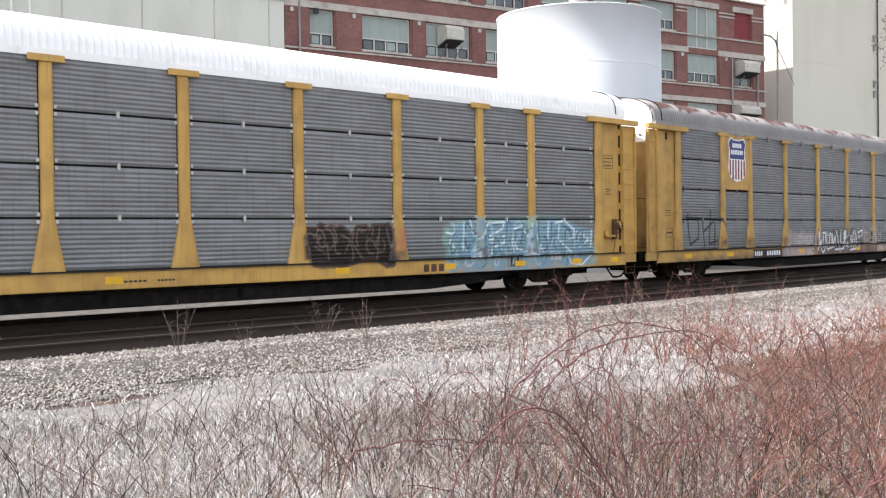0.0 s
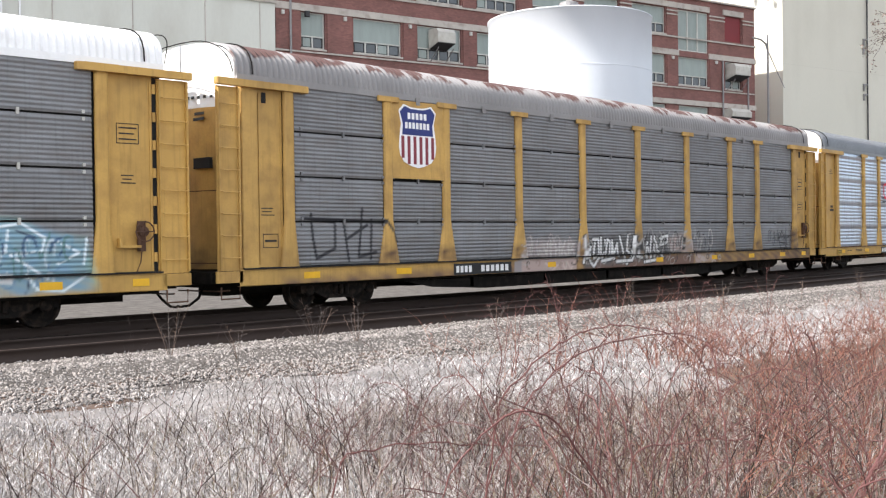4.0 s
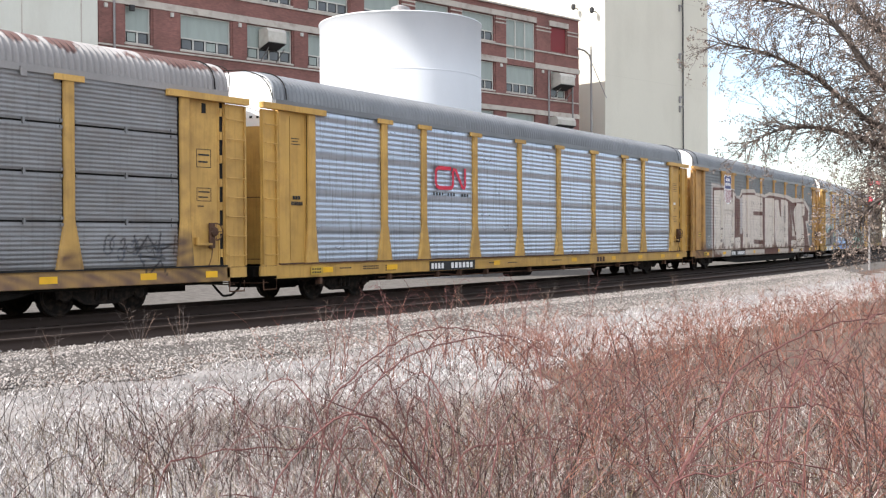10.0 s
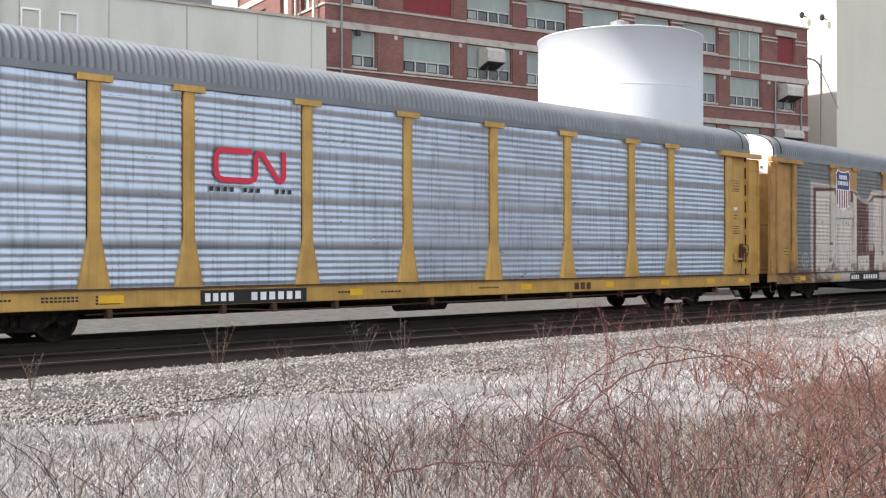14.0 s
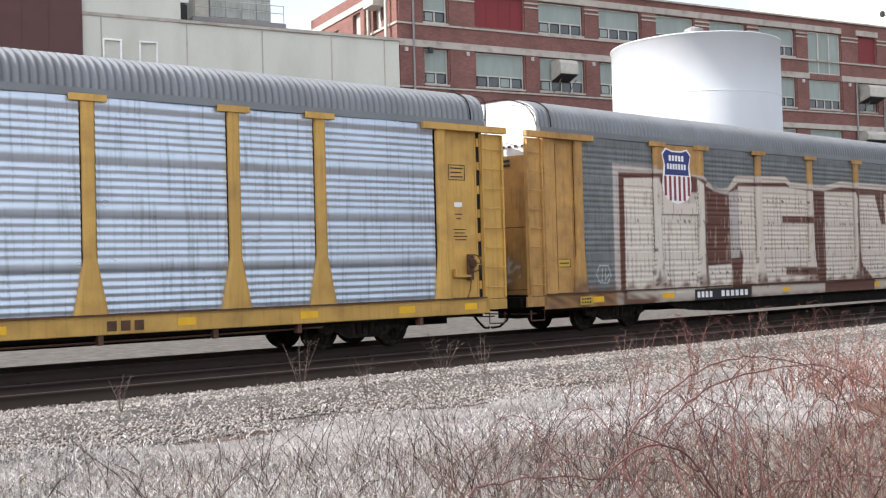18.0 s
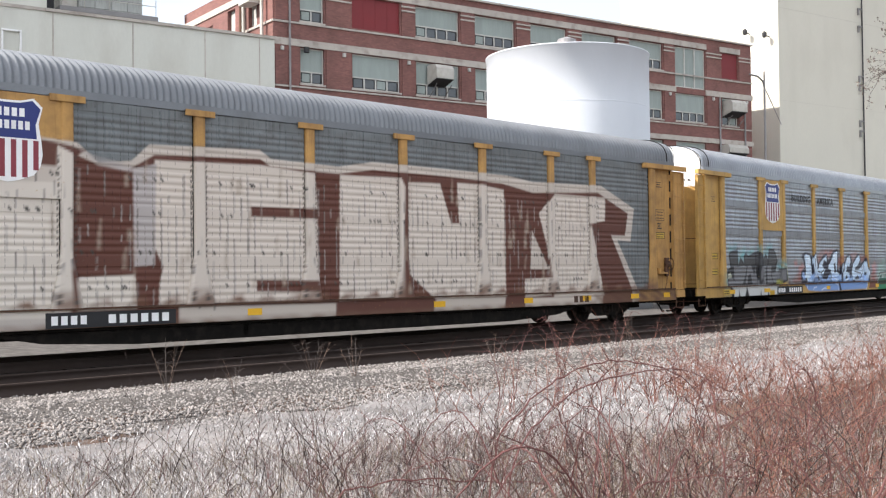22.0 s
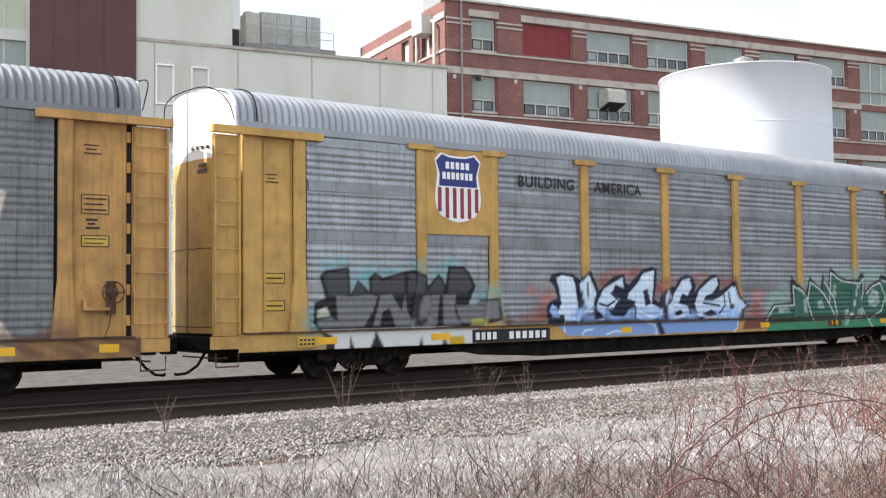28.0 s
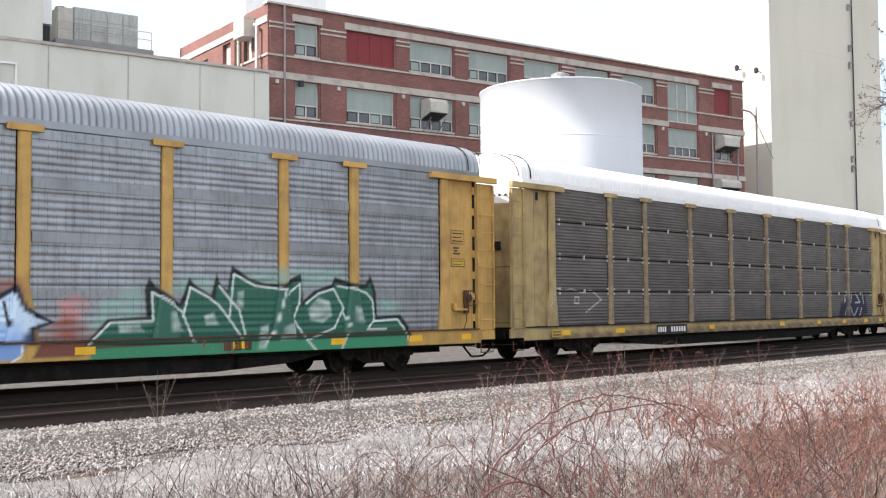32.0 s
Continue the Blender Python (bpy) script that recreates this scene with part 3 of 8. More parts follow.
coat(PAINT_B, "line", (.70,.70,.70), 0.042, 2.52, 1.05, 2.78, 0.87)
coat(PAINT_B, "line", (.015,.015,.015), 0.075, 2.68, 1.43, 3.12, 1.51, 3.06, 1.3, 2.68, 1.22, 2.79, 1.47)
coat(PAINT_B, "line", (.70,.70,.70), 0.042, 2.68, 1.43, 3.12, 1.51, 3.06, 1.3, 2.68, 1.22, 2.79, 1.47)
coat(PAINT_B, "line", (.015,.015,.015), 0.075, -1.12, 0.83, -0.92, 0.66, -0.66, 0.89)
coat(PAINT_B, "line", (.70,.70,.70), 0.042, -1.12, 0.83, -0.92, 0.66, -0.66, 0.89)
coat(PAINT_B, "line", (.015,.015,.015), 0.075, -0.53, 0.8, 0.13, 0.87)
coat(PAINT_B, "line", (.70,.70,.70), 0.042, -0.53, 0.8, 0.13, 0.87)
coat(PAINT_B, "line", (.015,.015,.015), 0.075, 0.22, 0.77, 1.06, 0.79, 1.16, 0.92)
coat(PAINT_B, "line", (.70,.70,.70), 0.042, 0.22, 0.77, 1.06, 0.79, 1.16, 0.92)
coat(PAINT_B, "line", (.015,.015,.015), 0.075, 1.74, 0.72, 2.36, 0.77)
coat(PAINT_B, "line", (.70,.70,.70), 0.042, 1.74, 0.72, 2.36, 0.77)
coat(PAINT_B, "line", (.50,.47,.46), 0.036, -3.22, 1.25, -3.08, 1.04, -3.04, 1.35)
coat(PAINT_B, "line", (.50,.47,.46), 0.036, -2.9, 1.35, -2.9, 1)
coat(PAINT_B, "line", (.50,.47,.46), 0.036, -2.97, 1.28, -2.79, 1.31)
coat(PAINT_B, "line", (.50,.47,.46), 0.036, -2.68, 1.31, -2.68, 0.99)
coat(PAINT_B, "line", (.50,.47,.46), 0.036, -2.68, 1.17, -2.53, 1.17)
coat(PAINT_B, "line", (.50,.47,.46), 0.036, -2.51, 1.35, -2.51, 0.99)
coat(PAINT_B, "line", (.50,.47,.46), 0.036, -2.42, 1.34, -2.41, 0.98)
coat(PAINT_B, "line", (.50,.47,.46), 0.036, -2.27, 1.38, -2.36, 1.16, -2.19, 0.98)
coat(PAINT_B, "line", (.50,.47,.46), 0.036, -2.11, 1.3, -2.12, 1.01)
coat(PAINT_B, "line", (.50,.47,.46), 0.036, -2.11, 1.3, -1.84, 1.3)
coat(PAINT_B, "line", (.50,.47,.46), 0.036, -2.12, 1.14, -1.88, 1.15)
coat(PAINT_B, "line", (.55,.44,.40), 0.03, -3.16, 0.8, -2.94, 0.68, -2.72, 0.82)
coat(PAINT_B, "line", (.55,.44,.40), 0.03, -2.42, 0.81, -2.28, 0.58, -2.2, 0.83, -2.01, 0.61, -1.85, 0.82)
coat(PAINT_B, "line", (.55,.44,.40), 0.03, -2.87, 0.61, -2.65, 0.74)
coat(PAINT_B, "line", (.46,.36,.33), 0.028, 3.28, 1.38, 3.33, 1.03)
coat(PAINT_B, "line", (.46,.36,.33), 0.028, 3.56, 1.42, 3.5, 1.07, 3.78, 1.11)
coat(PAINT_B, "line", (.46,.36,.33), 0.028, 4.01, 1.46, 3.95, 1.1)
coat(PAINT_B, "line", (.46,.36,.33), 0.028, 4.48, 1.36, 4.59, 1.05)
coat(PAINT_B, "line", (.46,.36,.33), 0.028, 4.95, 0.81, 5.32, 0.66)
coat(PAINT_B, "line", (.46,.36,.33), 0.028, 5.83, 0.78, 6.08, 0.64)
coat(PAINT_B, "line", (.46,.36,.33), 0.028, 6.09, 0.8, 5.85, 0.63)
coat(PAINT_B, "spray", (.45,.36,.33), 0.05, 4.72, 0.92, 5.98, 0.95, 5.97, 0.65, 4.76, 0.6)
coat(PAINT_B, "line", (.02,.02,.022), 0.02, 10.66, 1.63, 10.72, 1.27, 11, 1.63, 11.23, 1.32)
coat(PAINT_B, "line", (.02,.02,.022), 0.02, 11.35, 1.69, 11.27, 1.3, 11.65, 1.44)
coat(PAINT_B, "line", (.02,.02,.022), 0.02, 11.75, 1.63, 11.7, 1.25)
coat(PAINT_B, "line", (.02,.02,.022), 0.02, 10.76, 1.21, 11.46, 1.14)
coat(PAINT_B, "line", (.02,.02,.022), 0.02, 10.87, 1.08, 10.98, 0.78, 11.34, 1.1, 11.49, 0.8)
coat(PAINT_B, "line", (.02,.02,.022), 0.02, 10.66, 1.39, 11.94, 1.46)
coat(PAINT_B, "spray", (.10,.06,.04), 0.15, 11.71, 1.69, 13.17, 1.68, 13.26, 0.4, 11.67, 0.45)

def scrawl(layers, seed, n, x0, x1, z0, z1, colours, size, tall):
    """Quick looping tags: overlapping strokes, some letters wide."""
    rng = random.Random(seed)
    for k in range(n):
        x, z = x0 + (x1 - x0) * (k + rng.uniform(0, 1)) / n, rng.uniform(z0, z1)
        w, h = rng.uniform(0.10, 0.30), tall * rng.uniform(0.6, 1.1)
        turn, lean, full = rng.uniform(0, 6.28), rng.uniform(-0.25, 0.35), rng.uniform(2.2, 5.8)
        pts = []
        for q in range(7):
            a = turn + full * q / 6
            zz = z + 0.5 * h * math.sin(a)
            pts += [round(x + 0.5 * w * math.cos(a) + lean * (zz - z), 3), round(zz, 3)]
        coat(layers, "line", colours[k % len(colours)], size * rng.uniform(0.7, 1.2), *pts)


CHALKY, SOOTY = (.42, .40, .38), (.03, .028, .028)
scrawl(PAINT_B, 21, 46, 0.9, 5.9, 1.0, 1.5, (CHALKY, SOOTY, (.34, .33, .32)), 0.020, 0.55)
scrawl(PAINT_B, 22, 30, -4.3, -1.0, 1.05, 1.45, ((.36, .31, .30), CHALKY), 0.016, 0.42)
scrawl(PAINT_B, 23, 34, -4.3, 6.4, 0.70, 0.86, (CHALKY, SOOTY, (.30, .22, .20)), 0.014, 0.24)
scrawl(PAINT_B, 24, 14, 9.9, 11.4, 1.2, 1.5, (SOOTY, (.06, .07, .09)), 0.014, 0.35)
scrawl(PAINT_A, 25, 44, 6.0, 11.4, 1.15, 1.65, ((.40, .48, .54), (.06, .11, .19), (.16, .28, .36), (.12, .22, .22)), 0.022, 0.55)
scrawl(PAINT_A, 26, 26, 6.1, 11.2, 0.85, 1.15, ((.48, .54, .58), (.14, .24, .36)), 0.018, 0.30)
scrawl(PAINT_A, 27, 16, 1.6, 4.0, 1.1, 1.6, ((.16, .12, .10), (.012, .010, .010)), 0.018, 0.45)

PAINT_D = []
coat(PAINT_D, "poly", (0.5, 0.439, 0.384), 0.05, -10.67, 4.16, -8.99, 4.08, -6.8, 3.96, -6.39, 3.62, -5.72, 3.7, -5.33, 4.04, -2.71, 4.13, -2.43, 3.96, -0.59, 3.91, 0.45, 4.08, 2.94, 4.07, 5.2, 4.04, 6.27, 3.93, 9.37, 3.98, 11.06, 3.37, 10.84, 2.39, 10.16, 2.42, 11.27, 0.87, 11.11, 0.34, 9.36, 0.4, -10.69, 0.42)
coat(PAINT_D, "poly", (0.105, 0.04, 0.028), 0.03, -10.44, 3.95, -8.99, 3.95, -6.94, 3.85, -6.45, 3.45, -5.78, 3.53, -5.21, 3.85, -2.71, 3.94, -2.44, 3.8, -0.6, 3.75, 0.45, 3.9, 2.93, 3.89, 5.06, 3.82, 6.26, 3.64, 9.2, 3.77, 10.72, 3.22, 10.55, 2.56, 9.84, 2.57, 10.88, 0.99, 10.85, 0.39, 5.06, 0.46, -10.4, 0.46)
coat(PAINT_D, "poly", (0.58, 0.511, 0.448), 0.04, -10.27, 3.86, -9.09, 3.88, -9.12, 0.89, -10.28, 0.84)
coat(PAINT_D, "poly", (0.58, 0.511, 0.448), 0.04, -9.07, 3.87, -8.86, 3.86, -8.88, 2.96, -6.99, 2.89, -7, 1.28, -9.05, 0.88)
coat(PAINT_D, "poly", (0.5, 0.439, 0.384), 0.03, -8.84, 3.53, -7.01, 3.5, -7.02, 2.89, -8.85, 2.96)
coat(PAINT_D, "poly", (0.105, 0.04, 0.028), 0.03, -6.94, 3.81, -6.45, 3.43, -5.82, 3.4, -5.76, 1.98, -5.29, 1.67, -5.62, 1.01, -6.1, 1.55, -6.96, 1.56)
coat(PAINT_D, "poly", (0.58, 0.511, 0.448), 0.03, -6.76, 1.53, -5.64, 1.51, -5.62, 0.96, -6.77, 0.94)
coat(PAINT_D, "poly", (0.58, 0.511, 0.448), 0.03, -5.21, 3.75, -2.71, 3.81, -1.24, 3.71, -1.18, 2.95, -2.96, 2.94, -2.96, 2.73, -1.19, 2.73, -1.15, 1.39, -2.82, 1.42, -2.82, 1.19, -1.16, 1.15, -1.16, 0.99, -5.24, 0.97, -5.03, 1.7, -5.23, 2.1)
coat(PAINT_D, "poly", (0.58, 0.511, 0.448), 0.03, -0.54, 3.73, 1.31, 3.76, 1.44, 3.56, 1.35, 0.98, -0.58, 0.93)
coat(PAINT_D, "poly", (0.58, 0.511, 0.448), 0.03, 1.58, 3.68, 2.69, 3.7, 3.08, 2.74, 3.37, 2.75, 3.31, 3.75, 4.15, 3.75, 5.08, 3.66, 5.13, 0.91, 2.49, 0.89, 1.55, 1.53)
coat(PAINT_D, "poly", (0.58, 0.511, 0.448), 0.03, 7.16, 3.65, 9.57, 3.64, 9.54, 2.97, 8.79, 2.87, 9.29, 1.43, 9.45, 0.83, 7.11, 0.83, 6.82, 2.28, 6.52, 3.09)
coat(PAINT_D, "poly", (0.5, 0.439, 0.384), 0.02, 6.22, 2.63, 6.91, 1.59, 6.13, 1.6)
coat(PAINT_D, "poly", (0.58, 0.511, 0.448), 0.02, 5.9, 1.34, 7.01, 1.36, 6.99, 0.89, 5.88, 0.86)
coat(PAINT_D, "poly", (0.105, 0.04, 0.028), 0.03, 2.34, 0.54, 1.55, 1.53, 1.25, 0.58)
coat(PAINT_D, "poly", (0.58, 0.511, 0.448), 0.03, -9.1, 0.83, -7.43, 0.94, -7.44, 0.57, -9.18, 0.54)
coat(PAINT_D, "poly", (0.5, 0.439, 0.384), 0.03, -4.7, 0.92, -0.69, 0.89, -0.7, 0.56, -4.7, 0.53)
coat(PAINT_D, "poly", (0.5, 0.439, 0.384), 0.03, 2.49, 0.89, 5.08, 0.88, 5.01, 0.54, 2.39, 0.57)
coat(PAINT_D, "poly", (0.58, 0.511, 0.448), 0.03, 5.88, 0.83, 9.38, 0.81, 9.37, 0.47, 5.86, 0.48)
coat(PAINT_D, "line", (0.4, 0.401, 0.384), 0.02, -11.3, 1.6, -11.41, 1.38, -11.28, 1.17, -10.99, 1.16, -10.85, 1.36, -10.96, 1.59, -11.27, 1.6)
coat(PAINT_D, "line", (0.4, 0.401, 0.384), 0.02, -11.18, 1.52, -11.21, 1.22)
coat(PAINT_D, "line", (0.4, 0.401, 0.384), 0.02, -11.05, 1.52, -11.08, 1.25, -10.94, 1.37)

coat(PAINT_D, "spray", (0.4, 0.36, 0.345), 0.05, -10.67, 4.15, -8.97, 4.17, -8.97, 4.02, -10.44, 3.92, -10.47, 0.96, -10.7, 0.96)
coat(PAINT_D, "poly", (0.105, 0.04, 0.028), 0.02, -10.45, 3.94, -8.97, 3.97, -8.1, 3.99, -7.29, 3.94, -6.62, 3.83, -6.84, 3.71, -8.1, 3.85, -8.97, 3.87, -10.23, 3.79, -10.26, 0.9, -10.48, 0.91)
coat(PAINT_D, "poly", (0.6, 0.54, 0.476), 0.025, -10.23, 3.79, -8.98, 3.84, -8.11, 3.19, -7.23, 3.22, -7.21, 3.88, -6.89, 3.74, -6.95, 0.62, -10.26, 0.74)
coat(PAINT_D, "poly", (0.105, 0.04, 0.028), 0.025, -6.89, 3.76, -6.42, 3.6, -5.61, 3.49, -5.65, 1.51, -6.92, 1.53)
coat(PAINT_D, "poly", (0.6, 0.54, 0.476), 0.025, -6.82, 1.51, -5.65, 1.56, -5.61, 0.92, -6.83, 0.91)
coat(PAINT_D, "spray", (0.4, 0.36, 0.345), 0.04, -6.73, 3.81, -6.38, 3.72, -5.54, 3.57, -5.54, 3.47, -6.38, 3.58)
coat(PAINT_D, "poly", (0.4, 0.36, 0.345), 0.03, -5.68, 3.56, -5.17, 3.68, -5.22, 1.74, -5.67, 1.7)
coat(PAINT_D, "poly", (0.105, 0.04, 0.028), 0.025, -5.65, 1.7, -5.11, 1.72, -5.13, 0.86, -5.58, 0.82)
coat(PAINT_D, "poly", (0.46, 0.41, 0.37), 0.03, -9.01, 0.82, -7.33, 0.8, -7.37, 0.61, -9.02, 0.59)

dash = random.Random(5)
for k in range(520):
    x, z = round(dash.uniform(-10.3, 9.2) / 0.17) * 0.17 + 0.03, dash.uniform(1.2, 3.6)
    coat(PAINT_D, "line", (.30, .27, .25) if k % 3 else (.17, .15, .14), 0.012, x, z, x + dash.uniform(-0.01, 0.01), z - dash.uniform(0.06, 0.45))
for k in range(130):
    x, z = dash.uniform(-10.3, 9.2), dash.choice((1.35, 2.0, 2.75, 3.4))
    coat(PAINT_D, "line", (0.06, 0.055, 0.05), 0.02, x, z, x + 0.03, z - 0.05)

PAINT_E = []
coat(PAINT_E, "spray", (.13,.34,.36), 0.16, -11.5, 2.31, -10.99, 2.36, -10.95, 2.1, -11.46, 2.13)
coat(PAINT_E, "spray", (.13,.34,.36), 0.16, -10.84, 2.1, -10.35, 2.26, -10.07, 2.08, -10.38, 1.85, -10.8, 1.8)
coat(PAINT_E, "spray", (.13,.34,.36), 0.16, -10.07, 2.16, -9.6, 2.22, -9.51, 2.01, -9.99, 2)
coat(PAINT_E, "spray", (.13,.34,.36), 0.16, -9.31, 2.31, -8.94, 2.3, -8.94, 2.1, -9.27, 2.09)
coat(PAINT_E, "spray", (.13,.34,.36), 0.16, -8.77, 2.14, -8.38, 2.27, -8.34, 2.07, -8.72, 1.82)
coat(PAINT_E, "spray", (.13,.34,.36), 0.16, -8.47, 2.39, -8.12, 2.36, -8.16, 2.19, -8.47, 2.19)
coat(PAINT_E, "spray", (.13,.34,.36), 0.16, -7.62, 1.75, -6.92, 1.84, -6.82, 1.25, -6.92, 1.04, -7.66, 1.58)
coat(PAINT_E, "spray", (.13,.34,.36), 0.16, -11.9, 1.36, -11.66, 1.43, -11.65, 1, -11.4, 0.7, -11.75, 0.68, -11.9, 1.08)
coat(PAINT_E, "poly", (.012,.012,.014), 0.03, -11.54, 2.02, -11.41, 2.14, -10.86, 2.21, -10.82, 1.68, -10.65, 1.96, -10.38, 1.72, -10.4, 2, -10.23, 2.11, -10.05, 2, -9.54, 2.13, -9.27, 2.17, -8.93, 2.05, -8.92, 1.82, -8.61, 2.1, -8.44, 1.88, -8.36, 2.26, -7.92, 2.25, -7.76, 2.1, -7.6, 1.83, -7.82, 1.42, -8.16, 1.42, -7.57, 1.38, -7.48, 1.54, -6.95, 1.58, -6.91, 1.08, -7.7, 0.93, -8.19, 0.92, -11.55, 0.96, -11.69, 1.11, -11.66, 1.51, -11.41, 1.6)
coat(PAINT_E, "poly", (.055,.056,.06), 0.02, -11.45, 2.01, -11.35, 2.09, -10.91, 2.15, -10.87, 1.65, -11.13, 1.62, -11.33, 1.65)
coat(PAINT_E, "poly", (.055,.056,.06), 0.02, -10.79, 1.66, -10.65, 1.9, -10.42, 1.67)
coat(PAINT_E, "poly", (.055,.056,.06), 0.02, -10.32, 1.69, -10.31, 1.96, -10.22, 2.05, -10.07, 1.93, -9.53, 2.06, -9.51, 1.68)
coat(PAINT_E, "poly", (.055,.056,.06), 0.02, -9.43, 1.68, -9.41, 2.09, -9.25, 2.11, -9, 2.01, -9.05, 1.68)
coat(PAINT_E, "poly", (.055,.056,.06), 0.02, -8.97, 1.66, -8.62, 2.03, -8.48, 1.82, -8.51, 1.66)
coat(PAINT_E, "poly", (.055,.056,.06), 0.02, -8.38, 1.66, -8.29, 2.2, -7.96, 2.19, -7.82, 2.07, -7.7, 1.83, -7.87, 1.67)
coat(PAINT_E, "poly", (.155,.155,.165), 0.02, -11.59, 1.17, -11.27, 1.21, -11.12, 1.14, -11.16, 1.64, -10.86, 1.62, -10.38, 1.66, -10.18, 1.62, -10.3, 1.32, -10.52, 1.02, -11.58, 1.02)
coat(PAINT_E, "poly", (.155,.155,.165), 0.02, -10.83, 1.24, -10.68, 1.43, -10.71, 1.04, -10.82, 1.03)
coat(PAINT_E, "poly", (.155,.155,.165), 0.02, -10.11, 1.64, -9.83, 1.66, -9.67, 1.43, -9.59, 1.31, -9.51, 1.64, -9.45, 1.31, -9.26, 1, -9.74, 1.01, -9.89, 1.39, -10.06, 1.31, -10.14, 1.03, -10.29, 1.03)
coat(PAINT_E, "poly", (.155,.155,.165), 0.02, -9.18, 1.31, -9.08, 1.63, -8.59, 1.64, -8.63, 1.42, -8.67, 1.01, -9.05, 1.01, -8.85, 1.42, -9.11, 1.07)
coat(PAINT_E, "poly", (.155,.155,.165), 0.02, -8.51, 1.64, -8.16, 1.64, -8.2, 1.3, -8.02, 1, -8.5, 1.01)
coat(PAINT_E, "poly", (.155,.155,.165), 0.02, -8.16, 1.38, -7.62, 1.39, -7.53, 1.5, -6.98, 1.52, -6.98, 1.12, -7.29, 1.12, -7.71, 1.01, -8.02, 1.05)
coat(PAINT_E, "poly", (.30,.30,.08), 0.02, -7.73, 1.13, -7.39, 1.17, -7.36, 0.98, -7.75, 0.97)
coat(PAINT_E, "poly", (.45,.47,.38), 0.03, -11.59, 1.36, -11.38, 1.43, -11.3, 1.25, -11.59, 1.22)
coat(PAINT_E, "poly", (.60,.61,.60), 0.02, -11.48, 0.98, -10.25, 0.97, -9.38, 0.97, -8.54, 0.97, -7.57, 0.92, -7.61, 0.48, -8.41, 0.48, -11.26, 0.48, -11.3, 0.81)
coat(PAINT_E, "poly", (.012,.012,.014), 0.015, -10.86, 0.85, -10.72, 0.48, -10.89, 0.48)
coat(PAINT_E, "poly", (.012,.012,.014), 0.015, -10.25, 0.95, -10.13, 0.74, -9.98, 0.48, -10.44, 0.48, -10.29, 0.79)
coat(PAINT_E, "poly", (.012,.012,.014), 0.015, -9.11, 0.81, -9.04, 0.48, -9.19, 0.48)
coat(PAINT_E, "poly", (.012,.012,.014), 0.015, -8.5, 0.86, -8.39, 0.48, -8.58, 0.48)
coat(PAINT_E, "poly", (.012,.012,.014), 0.015, -11.55, 0.96, -11.3, 0.88, -11.22, 0.77, -11.22, 0.48, -11.4, 0.48, -11.44, 0.81)
coat(PAINT_E, "poly", (.55,.33,.02), 0.01, -8.37, 0.77, -7.97, 0.77, -7.93, 0.48, -8.37, 0.48)
coat(PAINT_E, "spray", (.13,.065,.045), 0.08, -6.91, 1.12, -5.37, 1.23, -5.27, 1.01, -6.91, 0.95)

coat(PAINT_E, "spray", (.26, .085, .065), 0.1, -4.04, 1.66, -3.95, 2, -3.43, 2.22, -2.53, 2.29, -2.16, 2.24, -2.86, 1.85, -3.67, 1.66)
coat(PAINT_E, "spray", (.26, .085, .065), 0.1, -1.95, 1.53, -1.82, 1.95, -1.15, 2.08, -0.88, 1.99, -1.42, 1.66)
coat(PAINT_E, "spray", (.26, .085, .065), 0.1, -0.5, 2.08, 0.1, 2.2, 0.37, 2.12, -0.15, 1.77)
coat(PAINT_E, "spray", (.26, .085, .065), 0.1, 0.68, 2.1, 1.31, 2.05, 1.43, 1.87, 0.81, 1.73)
coat(PAINT_E, "spray", (.26, .085, .065), 0.1, -6.28, 1.06, -5.86, 1.33, -5.72, 1.59, -5.47, 1.75, -5.24, 1.6, -5.47, 1.36, -5.5, 1.05)
coat(PAINT_E, "spray", (.50, .22, .21), 0.09, -6.14, 1.79, -5.92, 1.86, -5.81, 1.68, -6.09, 1.63)
coat(PAINT_E, "spray", (.50, .22, .21), 0.09, -5.72, 1.56, -5.32, 1.7, -5.24, 1.54, -5.61, 1.4)
coat(PAINT_E, "spray", (.50, .22, .21), 0.08, -3.27, 2, -3.02, 2.18, -2.83, 2.13, -2.95, 1.91)
coat(PAINT_E, "spray", (.50, .22, .21), 0.09, 2.12, 1.66, 2.42, 1.81, 2.67, 1.61, 2.49, 1.31, 2.15, 1.27)
coat(PAINT_E, "spray", (.26, .085, .065), 0.07, 1.73, 1, 1.95, 1.27, 2.2, 1.44, 2.79, 1.15, 2.82, 0.9)
coat(PAINT_E, "poly", (.17, .060, .040), 0.02, 1.61, 0.67, 1.77, 0.94, 2.82, 0.95, 2.61, 0.68)
